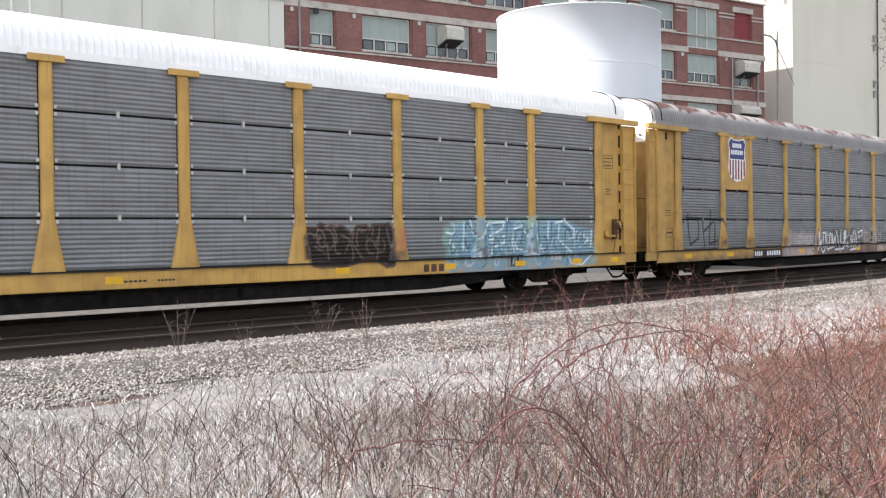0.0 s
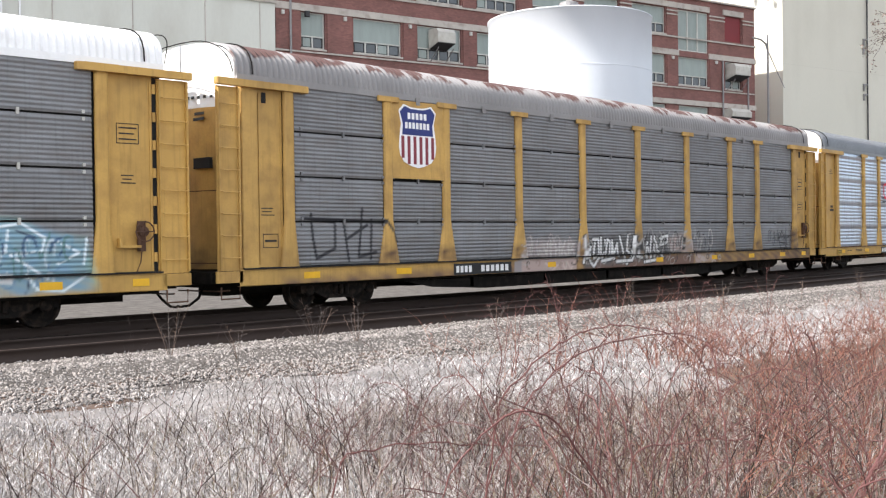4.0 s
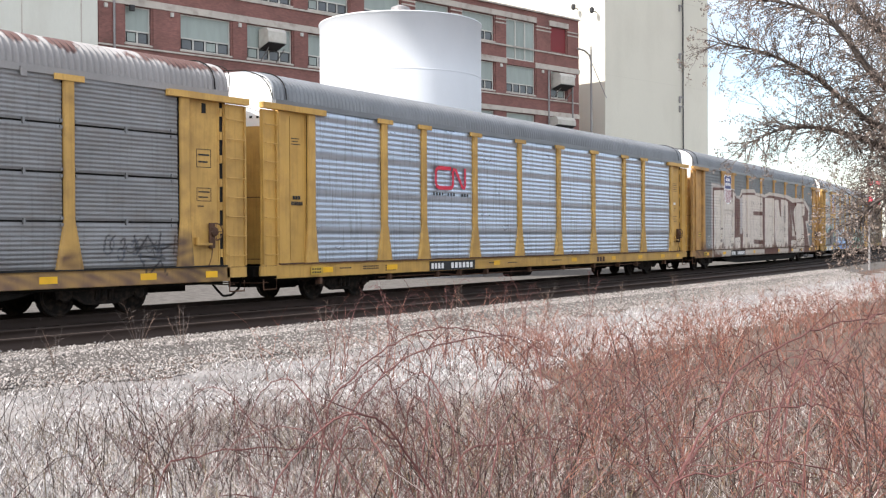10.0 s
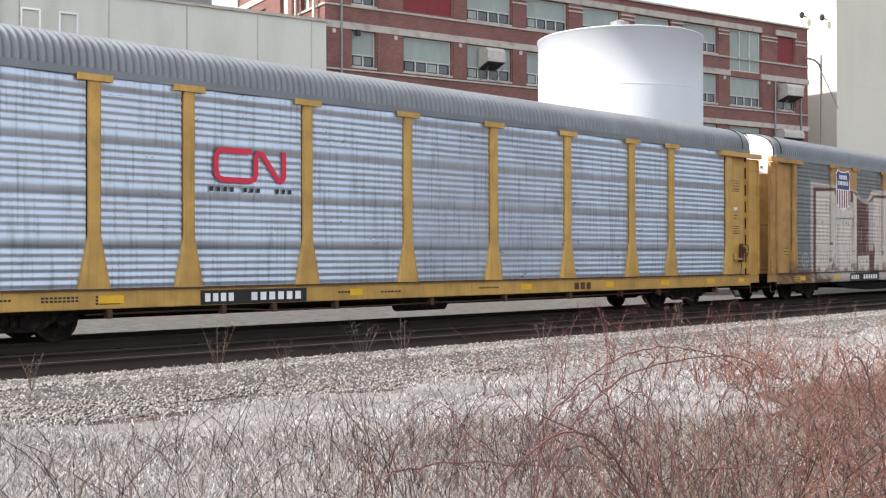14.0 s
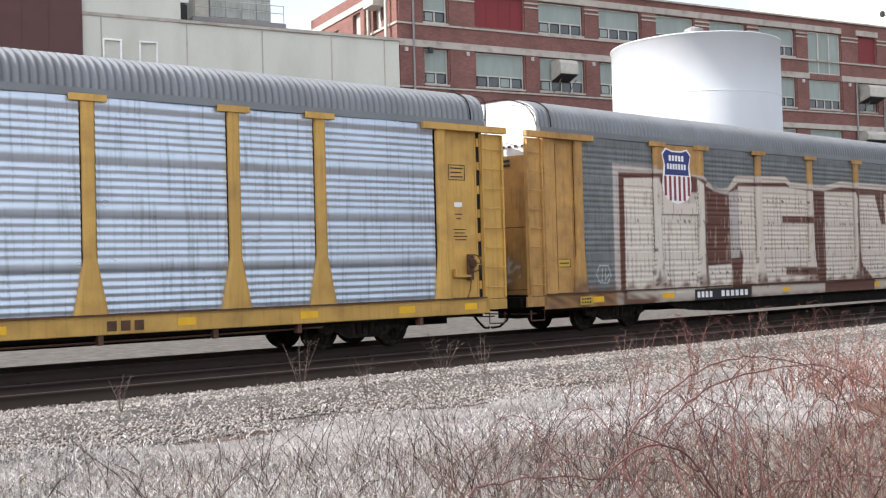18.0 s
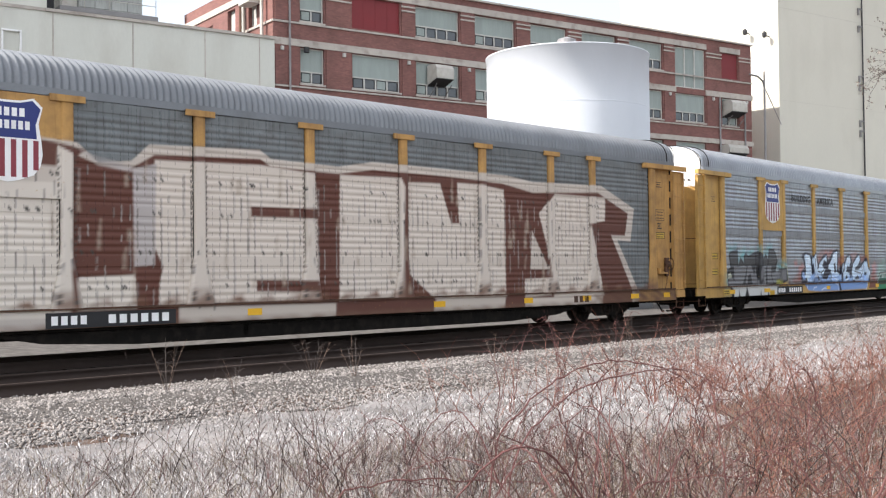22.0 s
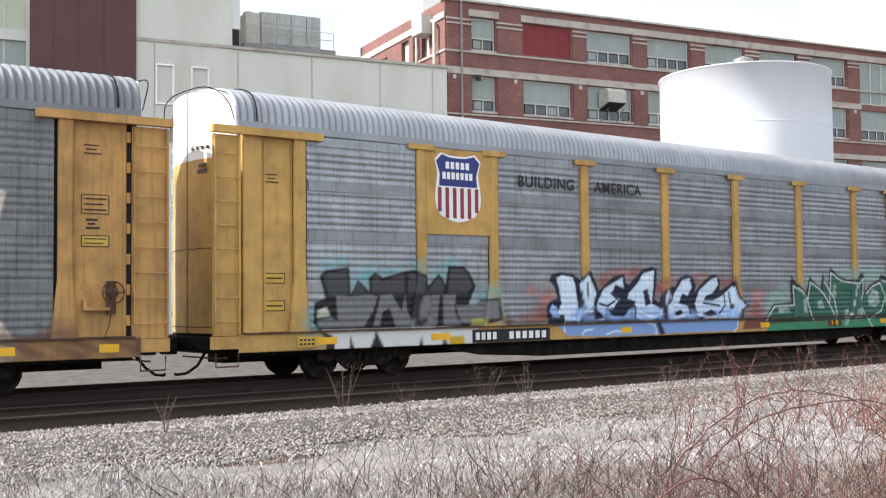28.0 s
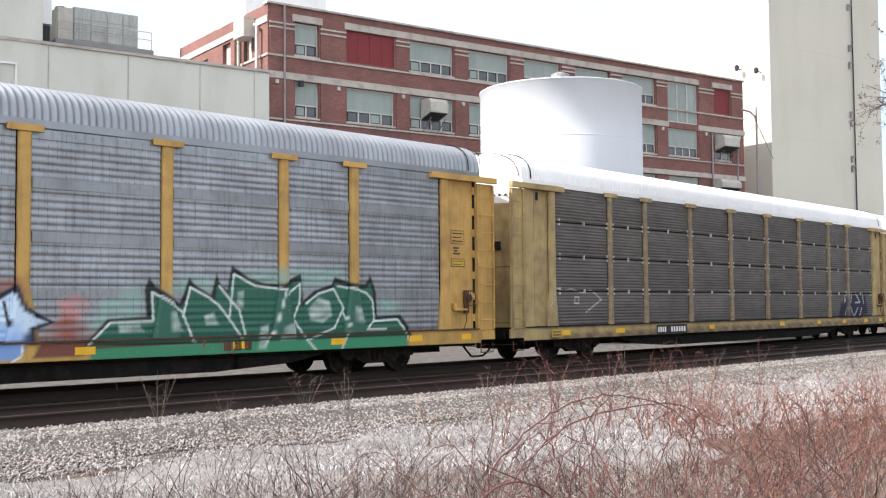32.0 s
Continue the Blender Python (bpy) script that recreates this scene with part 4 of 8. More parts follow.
coat(PAINT_E, "poly", (.014, .016, .034), 0.02, -5.44, 1.96, -5.35, 2.1, -5.09, 2.15, -4.65, 2.1, -4.45, 1.98, -4.25, 2.15, -4.08, 2.21, -3.92, 1.96, -3.81, 1.72, -3.59, 1.87, -3.27, 2.07, -2.91, 2.13, -2.88, 1.91, -2.77, 1.87, -2.45, 2.11, -2.31, 2.23, -1.92, 2.31, -1.75, 2.25, -1.77, 1.92, -1.86, 1.53, -1.69, 1.4, -1.58, 1.69, -1.3, 1.8, -1.08, 1.82, -0.88, 2.05, -0.61, 2.12, -0.39, 2.06, -0.26, 1.86, -0.32, 1.66, -0.06, 1.88, 0.33, 2.11, 0.56, 2.14, 0.77, 1.96, 0.71, 1.7, 1.02, 1.81, 1.33, 1.97, 1.48, 1.59, 1.82, 1.41, 2.03, 1.3, 1.82, 1.21, 1.68, 1.16, 1.73, 0.91, -5.47, 0.98, -5.53, 1.17, -5.53, 1.36, -5.4, 1.49, -5.18, 1.55, -5.29, 1.83)
coat(PAINT_E, "poly", (.55, .68, .82), 0.012, -5.21, 2.01, -5.03, 2.08, -4.71, 2.03, -4.62, 1.9, -4.51, 1.42, -4.49, 1.02, -4.89, 1.03, -5.01, 1.18, -5.22, 1.16, -5.06, 1.42, -5.12, 1.75)
coat(PAINT_E, "poly", (.55, .68, .82), 0.012, -4.47, 1.87, -4.25, 2.08, -4.1, 2.03, -3.89, 1.66, -4.01, 1.39, -4.21, 1.26, -4.35, 1.36, -4.42, 1.66)
coat(PAINT_E, "poly", (.55, .68, .82), 0.012, -3.86, 1.44, -3.64, 1.76, -3.32, 1.9, -2.99, 2.04, -2.96, 1.78, -3.24, 1.87, -3.38, 1.63, -3.09, 1.51, -3.27, 1.32, -3.58, 1.29, -3.64, 1.02, -3.86, 1.02)
coat(PAINT_E, "poly", (.55, .68, .82), 0.012, -2.77, 1.66, -2.45, 1.91, -2.26, 2.14, -1.85, 2.22, -1.89, 1.85, -1.96, 1.39, -1.69, 1.29, -1.59, 1.13, -1.93, 0.98, -2.37, 1, -2.64, 1.13, -2.55, 1.46, -2.83, 1.53)
coat(PAINT_E, "poly", (.55, .68, .82), 0.012, -1.51, 1.51, -1.42, 1.71, -1.3, 1.75, -1.32, 1.39, -1.05, 1.71, -0.79, 1.98, -0.5, 2.03, -0.43, 1.79, -0.6, 1.58, -0.8, 1.65, -0.96, 1.39, -0.6, 1.32, -0.51, 1.12, -0.99, 0.98, -1.34, 1.01, -1.44, 1.32)
coat(PAINT_E, "poly", (.55, .68, .82), 0.012, -0.31, 1.37, -0.13, 1.72, 0.33, 1.99, 0.6, 2.06, 0.65, 1.87, 0.42, 1.65, 0.13, 1.58, 0.03, 1.45, 0.41, 1.45, 0.71, 1.53, 1.02, 1.69, 1.26, 1.84, 1.42, 1.51, 1.66, 1.39, 1.9, 1.3, 1.51, 1.21, 1.41, 0.93, 0.7, 0.96, 0.31, 1.04, -0.18, 1.05)
coat(PAINT_E, "poly", (.27, .42, .72), 0.012, -5.44, 1.28, -5.34, 1.41, -5.22, 1.35, -5.11, 1.11, -5.33, 1.12)
coat(PAINT_E, "spray", (.27, .42, .72), 0.06, -4.89, 1.04, -4.5, 1.36, -3.98, 1.32, -3.27, 1.29, -3.28, 1)
coat(PAINT_E, "spray", (.27, .42, .72), 0.06, -3.27, 1.21, -2.54, 1.31, -1.69, 1.25, -1.61, 0.99, -3.26, 1)
coat(PAINT_E, "spray", (.27, .42, .72), 0.06, -1.43, 1.14, -0.58, 1.24, -0.16, 1.18, -0.16, 0.96, -1.41, 0.98)
coat(PAINT_E, "spray", (.27, .42, .72), 0.06, 0.03, 1.18, 1.39, 1.28, 1.49, 0.93, 0.04, 0.95)
coat(PAINT_E, "spray", (.72, .78, .84), 0.06, -5.03, 2.01, -4.74, 1.99, -4.66, 1.66, -4.96, 1.63)
coat(PAINT_E, "spray", (.72, .78, .84), 0.05, -4.28, 1.99, -4.13, 1.95, -4.01, 1.66, -4.2, 1.63)
coat(PAINT_E, "spray", (.72, .78, .84), 0.05, -2.28, 2.04, -1.94, 2.14, -1.96, 1.85, -2.23, 1.79)
coat(PAINT_E, "spray", (.72, .78, .84), 0.05, -0.76, 1.92, -0.54, 1.95, -0.54, 1.77, -0.8, 1.74)
coat(PAINT_E, "poly", (.014, .016, .034), 0.012, -2.27, 1.71, -2.11, 1.77, -1.98, 1.39, -2.19, 1.33)
coat(PAINT_E, "poly", (.014, .016, .034), 0.012, -1.2, 1.14, -0.88, 1.24, -0.77, 1.14, -0.99, 1.06)
coat(PAINT_E, "poly", (.014, .016, .034), 0.012, -0.03, 1.1, 0.35, 1.23, 0.62, 1.09, 0.27, 1.03)
coat(PAINT_E, "poly", (.014, .016, .034), 0.012, -4.2, 1.22, -3.95, 1.32, -3.58, 1.07, -3.98, 1.03)
coat(PAINT_E, "poly", (.014, .016, .034), 0.012, -3.51, 1.25, -2.7, 1.35, -2.95, 1.09, -3.35, 1.12)
coat(PAINT_E, "line", (.014, .016, .034), 0.028, -4.62, 1.99, -4.5, 1.42, -4.47, 1.03)
coat(PAINT_E, "line", (.014, .016, .034), 0.028, -4.24, 1.9, -4.29, 1.36)
coat(PAINT_E, "line", (.014, .016, .034), 0.028, -3.79, 1.41, -3.51, 1.35, -3.27, 1.47)
coat(PAINT_E, "line", (.014, .016, .034), 0.028, -3.27, 1.31, -3.11, 1.47, -3.38, 1.66)
coat(PAINT_E, "line", (.014, .016, .034), 0.028, -2.87, 1.53, -2.54, 1.31, -2.57, 1.09)
coat(PAINT_E, "line", (.014, .016, .034), 0.028, -1.51, 1.4, -1.48, 0.99)
coat(PAINT_E, "line", (.014, .016, .034), 0.028, -1.33, 1.71, -1.37, 1.4)
coat(PAINT_E, "line", (.014, .016, .034), 0.028, -0.36, 1.66, -0.55, 1.33, -0.48, 1.13)
coat(PAINT_E, "line", (.014, .016, .034), 0.028, 0.9, 1.66, 0.94, 1.32, 0.7, 1.12)
coat(PAINT_E, "line", (.014, .016, .034), 0.028, 1.1, 1.66, 1.19, 1.25)
coat(PAINT_E, "line", (.014, .016, .034), 0.028, 0.03, 1.39, 0.7, 1.32)
coat(PAINT_E, "line", (.72, .78, .84), 0.016, -5.09, 1.35, -4.89, 1.23, -4.95, 1.04)
coat(PAINT_E, "line", (.72, .78, .84), 0.016, -4.35, 1.22, -4.17, 1.27, -4.04, 1.15)
coat(PAINT_E, "line", (.72, .78, .84), 0.016, -2.41, 1.2, -1.95, 1.07)
coat(PAINT_E, "line", (.72, .78, .84), 0.016, -1.16, 1.06, -0.73, 1.06)
coat(PAINT_E, "line", (.72, .78, .84), 0.016, 0.12, 1.02, 0.54, 1.04)
coat(PAINT_E, "poly", (.20, .33, .62), 0.02, -5.24, 0.93, -1.87, 0.94, 1.41, 0.96, 1.47, 0.81, 1.28, 0.65, -1.95, 0.64, -3.83, 0.64, -4.89, 0.69)
coat(PAINT_E, "line", (.014, .016, .034), 0.018, -5.47, 0.98, -1.87, 0.98, 1.69, 0.96)
coat(PAINT_E, "line", (.72, .78, .84), 0.018, -4.41, 0.7, -4.32, 0.79, -4.06, 0.81)
coat(PAINT_E, "line", (.72, .78, .84), 0.018, -3.6, 0.68, -3.28, 0.76, -3.04, 0.72)
coat(PAINT_E, "line", (.72, .78, .84), 0.018, -2.12, 0.92, -1.87, 0.87, -1.83, 0.64)
coat(PAINT_E, "line", (.72, .78, .84), 0.018, -4.96, 0.97, -4.98, 0.78)
coat(PAINT_E, "line", (.72, .78, .84), 0.018, 1.45, 0.92, 1.4, 0.7, 1.24, 0.62)
coat(PAINT_E, "poly", (.014, .016, .034), 0.014, -1.83, 0.94, -1.66, 0.94, -1.49, 0.63, -1.7, 0.61)
coat(PAINT_E, "spray", (.24, .38, .34), 0.12, 2.64, 1.1, 2.97, 1.67, 3.59, 1.96, 3.76, 1.67, 3.73, 1.3)
coat(PAINT_E, "spray", (.24, .38, .34), 0.12, 4.31, 1.81, 4.67, 2.14, 5.26, 2.15, 5.38, 1.89)
coat(PAINT_E, "spray", (.24, .38, .34), 0.12, 6, 2.28, 6.76, 2.32, 8.63, 2.4, 8.9, 2.16, 7.79, 1.91, 6.49, 2.01)
coat(PAINT_E, "spray", (.24, .38, .34), 0.12, 9.73, 1.35, 9.89, 1.76, 10.48, 1.68, 10.56, 1.34)
coat(PAINT_E, "poly", (.014, .018, .016), 0.014, 2.57, 0.85, 3.05, 1.34, 3.85, 1.38, 3.81, 1.89, 3.91, 2.13, 4.04, 1.96, 4.59, 1.64, 4.68, 1.82, 4.81, 2.14, 4.92, 2, 5.3, 1.79, 5.43, 2.21, 5.55, 1.97, 5.69, 1.88, 5.8, 2.4, 5.95, 2.31, 6.24, 2.13, 6.65, 2.03, 7.11, 2.03, 7.38, 2.17, 7.59, 2.25, 7.65, 1.67, 7.95, 1.89, 8.45, 2.03, 8.54, 2.19, 9.07, 2.05, 9.44, 2.05, 9.59, 2.25, 9.75, 1.87, 9.79, 1.31, 10.53, 1.34, 10.79, 1.07, 10.87, 0.77)
coat(PAINT_E, "poly", (.030, .115, .080), 0.012, 2.74, 0.9, 3.14, 1.29, 3.96, 1.32, 3.93, 1.87, 4.13, 1.76, 4.58, 1.55, 4.75, 1.64, 4.81, 1.97, 5.13, 1.76, 5.39, 1.64, 5.45, 2.02, 5.69, 1.76, 5.82, 2.2, 6.12, 2.13, 6.62, 1.95, 7.13, 1.92, 7.4, 2.06, 7.56, 2.11, 7.6, 1.55, 7.92, 1.78, 8.45, 1.93, 8.56, 2.06, 9.03, 1.95, 9.46, 1.95, 9.58, 2.07, 9.66, 1.81, 9.7, 1.23, 10.46, 1.26, 10.67, 1.08, 10.75, 0.81)
coat(PAINT_E, "poly", (.040, .23, .12), 0.014, 2.61, 0.82, 10.66, 0.84, 10.77, 0.57, 2.73, 0.59)
coat(PAINT_E, "line", (.60, .66, .64), 0.022, 2.69, 0.89, 3.11, 1.27, 4, 1.29, 3.97, 1.84, 4.31, 1.68, 4.65, 1.46, 4.81, 1.1, 4.92, 0.85)
coat(PAINT_E, "line", (.60, .66, .64), 0.022, 4.67, 1.37, 4.83, 1.94, 5.25, 1.74, 5.49, 1.58, 5.75, 1.29, 6.06, 0.91)
coat(PAINT_E, "line", (.60, .66, .64), 0.022, 5.5, 1.97, 5.69, 1.76, 5.98, 1.49, 6.14, 0.98)
coat(PAINT_E, "line", (.60, .66, .64), 0.022, 5.75, 1.37, 5.85, 2.22, 6.37, 1.98, 7.16, 1.91, 7.01, 1.44, 6.85, 1.05, 6.61, 0.72)
coat(PAINT_E, "line", (.60, .66, .64), 0.022, 7.21, 1.8, 7.56, 2.03, 7.55, 1.64, 7.38, 1.28, 7.76, 0.81, 8.02, 0.56)
coat(PAINT_E, "line", (.60, .66, .64), 0.022, 7.73, 1.61, 8.06, 1.82, 8.5, 1.93, 8.79, 1.51, 8.53, 1.07, 7.81, 0.84)
coat(PAINT_E, "line", (.60, .66, .64), 0.022, 8.62, 1.99, 9.17, 1.92, 9.46, 1.84, 9.65, 1.67, 9.7, 1.22, 9.49, 1.02, 10.07, 1.02)
coat(PAINT_E, "line", (.60, .66, .64), 0.022, 9.72, 1.2, 10.43, 1.23, 10.66, 1.01, 10.78, 0.74)
coat(PAINT_E, "line", (.60, .66, .64), 0.022, 8.76, 1.43, 8.97, 1.03, 8.68, 0.55)
coat(PAINT_E, "spray", (.42, .50, .47), 0.03, 7.78, 1.48, 8.06, 1.74, 8.38, 1.66, 8.46, 1.35, 8.18, 1.18, 7.85, 1.26)
coat(PAINT_E, "spray", (.42, .50, .47), 0.03, 3.27, 1.22, 3.71, 1.22, 3.8, 1.09, 3.31, 1.09)
coat(PAINT_E, "spray", (.42, .50, .47), 0.03, 4.37, 1.48, 4.51, 1.45, 4.67, 1.08, 4.43, 1.08)
coat(PAINT_E, "spray", (.42, .50, .47), 0.03, 9.1, 1.54, 9.33, 1.48, 9.43, 1.17, 9.15, 1.19)
coat(PAINT_E, "spray", (.42, .50, .47), 0.03, 5.94, 1.85, 6.09, 1.88, 6.08, 1.52, 5.93, 1.52)
coat(PAINT_E, "spray", (.42, .50, .47), 0.03, 5.15, 1.37, 5.36, 1.44, 5.48, 1.19, 5.19, 1.19)
coat(PAINT_E, "spray", (.42, .50, .47), 0.03, 7.11, 1.11, 7.45, 1.23, 7.44, 0.86, 7.02, 0.83)
coat(PAINT_E, "spray", (.42, .50, .47), 0.03, 6.52, 1.13, 6.72, 1.18, 6.66, 0.67, 6.45, 0.67)
coat(PAINT_E, "line", (.014, .018, .016), 0.018, 2.63, 0.82, 6.71, 0.87, 10.84, 0.87)
coat(PAINT_E, "line", (.20, .05, .04), 0.016, 5.13, 0.89, 5.17, 0.56)
coat(PAINT_E, "line", (.20, .05, .04), 0.016, 5.52, 0.86, 5.51, 0.59, 5.71, 0.58, 5.86, 0.85)
coat(PAINT_E, "line", (.20, .05, .04), 0.016, 5.96, 0.76, 5.75, 0.55)

PAINT_F = []
coat(PAINT_F, "line", (.42,.40,.40), 0.02, -12.01, 1.8, -11.76, 1.99, -11.41, 1.92, -11.06, 1.98, -10.53, 1.88, -10.07, 1.95, -9.57, 1.68, -10.36, 1.32)
coat(PAINT_F, "line", (.42,.40,.40), 0.02, -10.89, 1.75, -10.71, 1.75, -10.72, 1.58, -10.93, 1.58, -10.89, 1.75)
coat(PAINT_F, "line", (.42,.40,.40), 0.02, -11.93, 1.7, -12.14, 1.51, -11.78, 1.21)
coat(PAINT_F, "spray", (.17,.145,.14), 0.12, -4.04, 1.81, -2.02, 1.82, -2.05, 1.21, -4.07, 1.23)
coat(PAINT_F, "poly", (.035,.035,.06), 0.04, 8.36, 1.47, 9.04, 1.84, 11.06, 1.84, 11.29, 1.08, 10.37, 0.87, 8.09, 0.93)
coat(PAINT_F, "line", (.50,.48,.50), 0.03, 8.86, 1.99, 8.75, 1.54, 9.25, 1.99)
coat(PAINT_F, "line", (.50,.48,.50), 0.03, 9.56, 1.96, 9.45, 1.54)
coat(PAINT_F, "line", (.50,.48,.50), 0.03, 9.96, 1.96, 10.42, 1.54, 9.93, 1.54)
coat(PAINT_F, "line", (.50,.48,.50), 0.03, 10.7, 1.96, 10.83, 1.51)
coat(PAINT_F, "line", (.50,.48,.50), 0.03, 9, 1.32, 8.79, 1.03)
coat(PAINT_F, "line", (.50,.48,.50), 0.03, 9.4, 1.36, 9.76, 0.94, 10.2, 1.31)
coat(PAINT_F, "line", (.50,.48,.50), 0.03, 10.61, 1.31, 10.37, 0.96)

# ---- the train ----
def coat_at(layers, x, z):
    """Colour and cover of the sprayed coats at points of a car's side."""
    rgb, alpha = np.zeros((len(x), 3)), np.zeros(len(x))
    for kind, colour, size, pts in layers:
        p = np.array(pts)
        pad = size + 0.06
        near = np.where((x > p[:, 0].min() - pad) & (x < p[:, 0].max() + pad) & (z > p[:, 1].min() - pad) & (z < p[:, 1].max() + pad))[0]
        if not len(near):
            continue
        px, pz = x[near], z[near]
        far, inside = np.full(len(near), 9.0), np.zeros(len(near), bool)
        last = len(p) if kind != "line" else len(p) - 1
        for i in range(last):
            (ax, az), (bx, bz) = p[i], p[(i + 1) % len(p)]
            dx, dz = bx - ax, bz - az
            u = np.clip(((px - ax) * dx + (pz - az) * dz) / (dx * dx + dz * dz + 1e-9), 0, 1)
            far = np.minimum(far, np.hypot(px - ax - u * dx, pz - az - u * dz))
            if kind != "line" and az != bz:
                inside ^= ((az > pz) != (bz > pz)) & (px < dx * (pz - az) / dz + ax)
        if kind == "line":
            a = np.clip((size - far) / 0.025 + 0.5, 0, 1)
        else:
            soft = size if kind == "spray" else 0.022
            a = np.clip(0.5 + np.where(inside, far, -far) / (2 * soft), 0, 1)
            if kind == "spray":
                a *= 0.7 + 0.3 * np.sin(px * 9.1 + 3 * np.sin(pz * 7.3)) * np.sin(pz * 11.7 + px * 2.1)
        out = a + alpha[near] * (1 - a)
        rgb[near] = (np.array(colour) * a[:, None] + rgb[near] * (alpha[near] * (1 - a))[:, None]) / np.maximum(out, 1e-6)[:, None]
        alpha[near] = out
    return np.c_[rgb, alpha]


def mesh_grid(name, xyz, mat, parent, layers=(), label="", smooth=False):
    """A sheet from rows of points."""
    rows, cols = xyz.shape[:2]
    idx = np.arange(rows * cols).reshape(rows, cols)
    faces = np.stack([idx[:-1, :-1], idx[:-1, 1:], idx[1:, 1:], idx[1:, :-1]], -1).reshape(-1, 4)
    me = bpy.data.meshes.new(name)
    co = xyz.reshape(-1, 3)
    me.vertices.add(len(co))
    me.vertices.foreach_set("co", co.ravel())
    me.loops.add(faces.size)
    me.loops.foreach_set("vertex_index", faces.ravel())
    me.polygons.add(len(faces))
    me.polygons.foreach_set("loop_start", np.arange(0, faces.size, 4))
    me.update(calc_edges=True)
    me.materials.append(mat)
    put_coat(me, co, layers)
    if smooth:
        me.shade_smooth()
    ob = new(name, me)
    ob.parent = parent
    if label:
        tagged(ob, label)
    return ob


def put_coat(me, co, layers):
    at = me.color_attributes.new("coat", "FLOAT_COLOR", "POINT")
    rgba = coat_at(layers, co[:, 0], co[:, 2]) if len(layers) else np.zeros((len(co), 4))
    rgba[co[:, 1] > -1.3] = 0
    at.data.foreach_set("color", rgba.ravel())


def yellow(name, bm, mat, parent, label=""):
    """A part in paint that may carry coats, with none on it."""
    ob = part(name, bm, mat, parent, label)
    me = ob.data
    put_coat(me, np.zeros((len(me.vertices), 3)), ())
    return ob


POSTS = (-9.08, -7.1, -4.28, -1.42, 1.42, 4.28, 7.1, 9.08)
FIRST_POSTS = (-8.96, -6.98, -4.16, -1.38, 1.42, 4.28, 7.1, 9.08)      # the car that leads into view
CLOSE_POSTS = (-8.93, -7.02, -4.22, -1.41, 1.41, 4.22, 7.02, 8.93)   # the two later built cars
EDGE, FACE = 11.82, -1.52


def touched(layers, x0, x1, z0, z1):
    for _, _, size, pts in layers:
        xs, zs = [p[0] for p in pts], [p[1] for p in pts]
        if min(xs) - size < x1 and max(xs) + size > x0 and min(zs) - size < z1 and max(zs) + size > z0:
            return True
    return False


def columns(layers, x0, x1, z0, z1, step=0.03):
    n = max(9, int((x1 - x0) / step)) if touched(layers, x0, x1, z0, z1) else 9
    return np.linspace(x0, x1, n)


def ribbed(z0, z1, wide, deep):
    """Profile of a rolled sheet: heights and how far it stands out."""
    zs, ys = [z0], [0.0]
    z = z0 + 0.02
    if wide:
        # four rolled sheets one above the other, each with a plain band along its top
        low = 0.97
        while low < z1 - 0.3:
            z, top = max(low, z0) + 0.03, min(low + 0.70, z1 - 0.1)
            while z < top:
                zs += [z, z + 0.03, z + 0.055, z + 0.075, z + 0.105]
                ys += [0.0, -0.8 * deep, -deep, -0.85 * deep, -0.002]
                z += 0.135
            zs += [low + 0.735, low + 0.745, low + 0.935]
            ys += [-0.002, -0.012, -0.012]
            low += 0.9475
        keep = [i for i, v in enumerate(zs) if z0 <= v < z1 - 0.005]
        zs, ys = [zs[i] for i in keep], [ys[i] for i in keep]
    else:
        while z < z1 - 0.08:
            zs += [z, z + 0.02, z + 0.046, z + 0.066]
            ys += [0.0, -0.019, -0.019, 0.0]
            z += 0.088
    zs.append(z1)
    ys.append(0.0)
    return np.array(zs), np.array(ys)


def sheet(name, parent, mat, x0, x1, z0, z1, wide, layers, rng, label=""):
    zs, ys = ribbed(z0, z1, wide, 0.015)
    if touched(layers, x0, x1, z0, z1):
        tz = np.unique(np.concatenate([zs, np.arange(z0, z1, 0.03)]).round(4))
        ys = np.interp(tz, zs, ys)
        zs = tz
    xs = columns(layers, x0, x1, z0, z1)
    dent = 0.010 * np.sin(xs * 1.3 + rng.uniform(0, 6)) + 0.004 * np.sin(xs * 4.1 + rng.uniform(0, 6))
    xyz = np.zeros((len(zs), len(xs), 3))
    xyz[..., 0] = xs
    xyz[..., 1] = FACE + 0.02 + ys[:, None] + dent[None]
    xyz[..., 2] = zs[:, None]
    return mesh_grid(name, xyz, mat, parent, layers, label)


def post(parent, mat, x, layers, w=0.112, foot=0.30):
    zs = np.concatenate([np.linspace(0.94, 1.95, 28), np.linspace(2.0, 4.74, 70 if touched(layers, x - 0.3, x + 0.3, 2, 4.7) else 3)])
    half = np.where(zs < 1.95, foot + (w - foot) * np.clip((zs - 0.98) / 0.95, 0, 1), w)
    u = np.array([-1, -1, -0.6, -0.2, 0.2, 0.6, 1, 1.0])
    y = np.array([FACE + 0.03] + [FACE - 0.055] * 6 + [FACE + 0.03])
    xyz = np.zeros((len(zs), len(u), 3))
    xyz[..., 0] = x + half[:, None] * u
    xyz[..., 1] = y
    xyz[..., 2] = zs[:, None]
    ob = mesh_grid("post", xyz, mat, parent, layers)
    bm = bmesh.new()
    box(bm, x - 0.34, x + 0.34, FACE - 0.09, FACE - 0.03, 4.67, 4.79, 0.015)
    yellow("post_bracket", bm, mat, ob)
    return ob


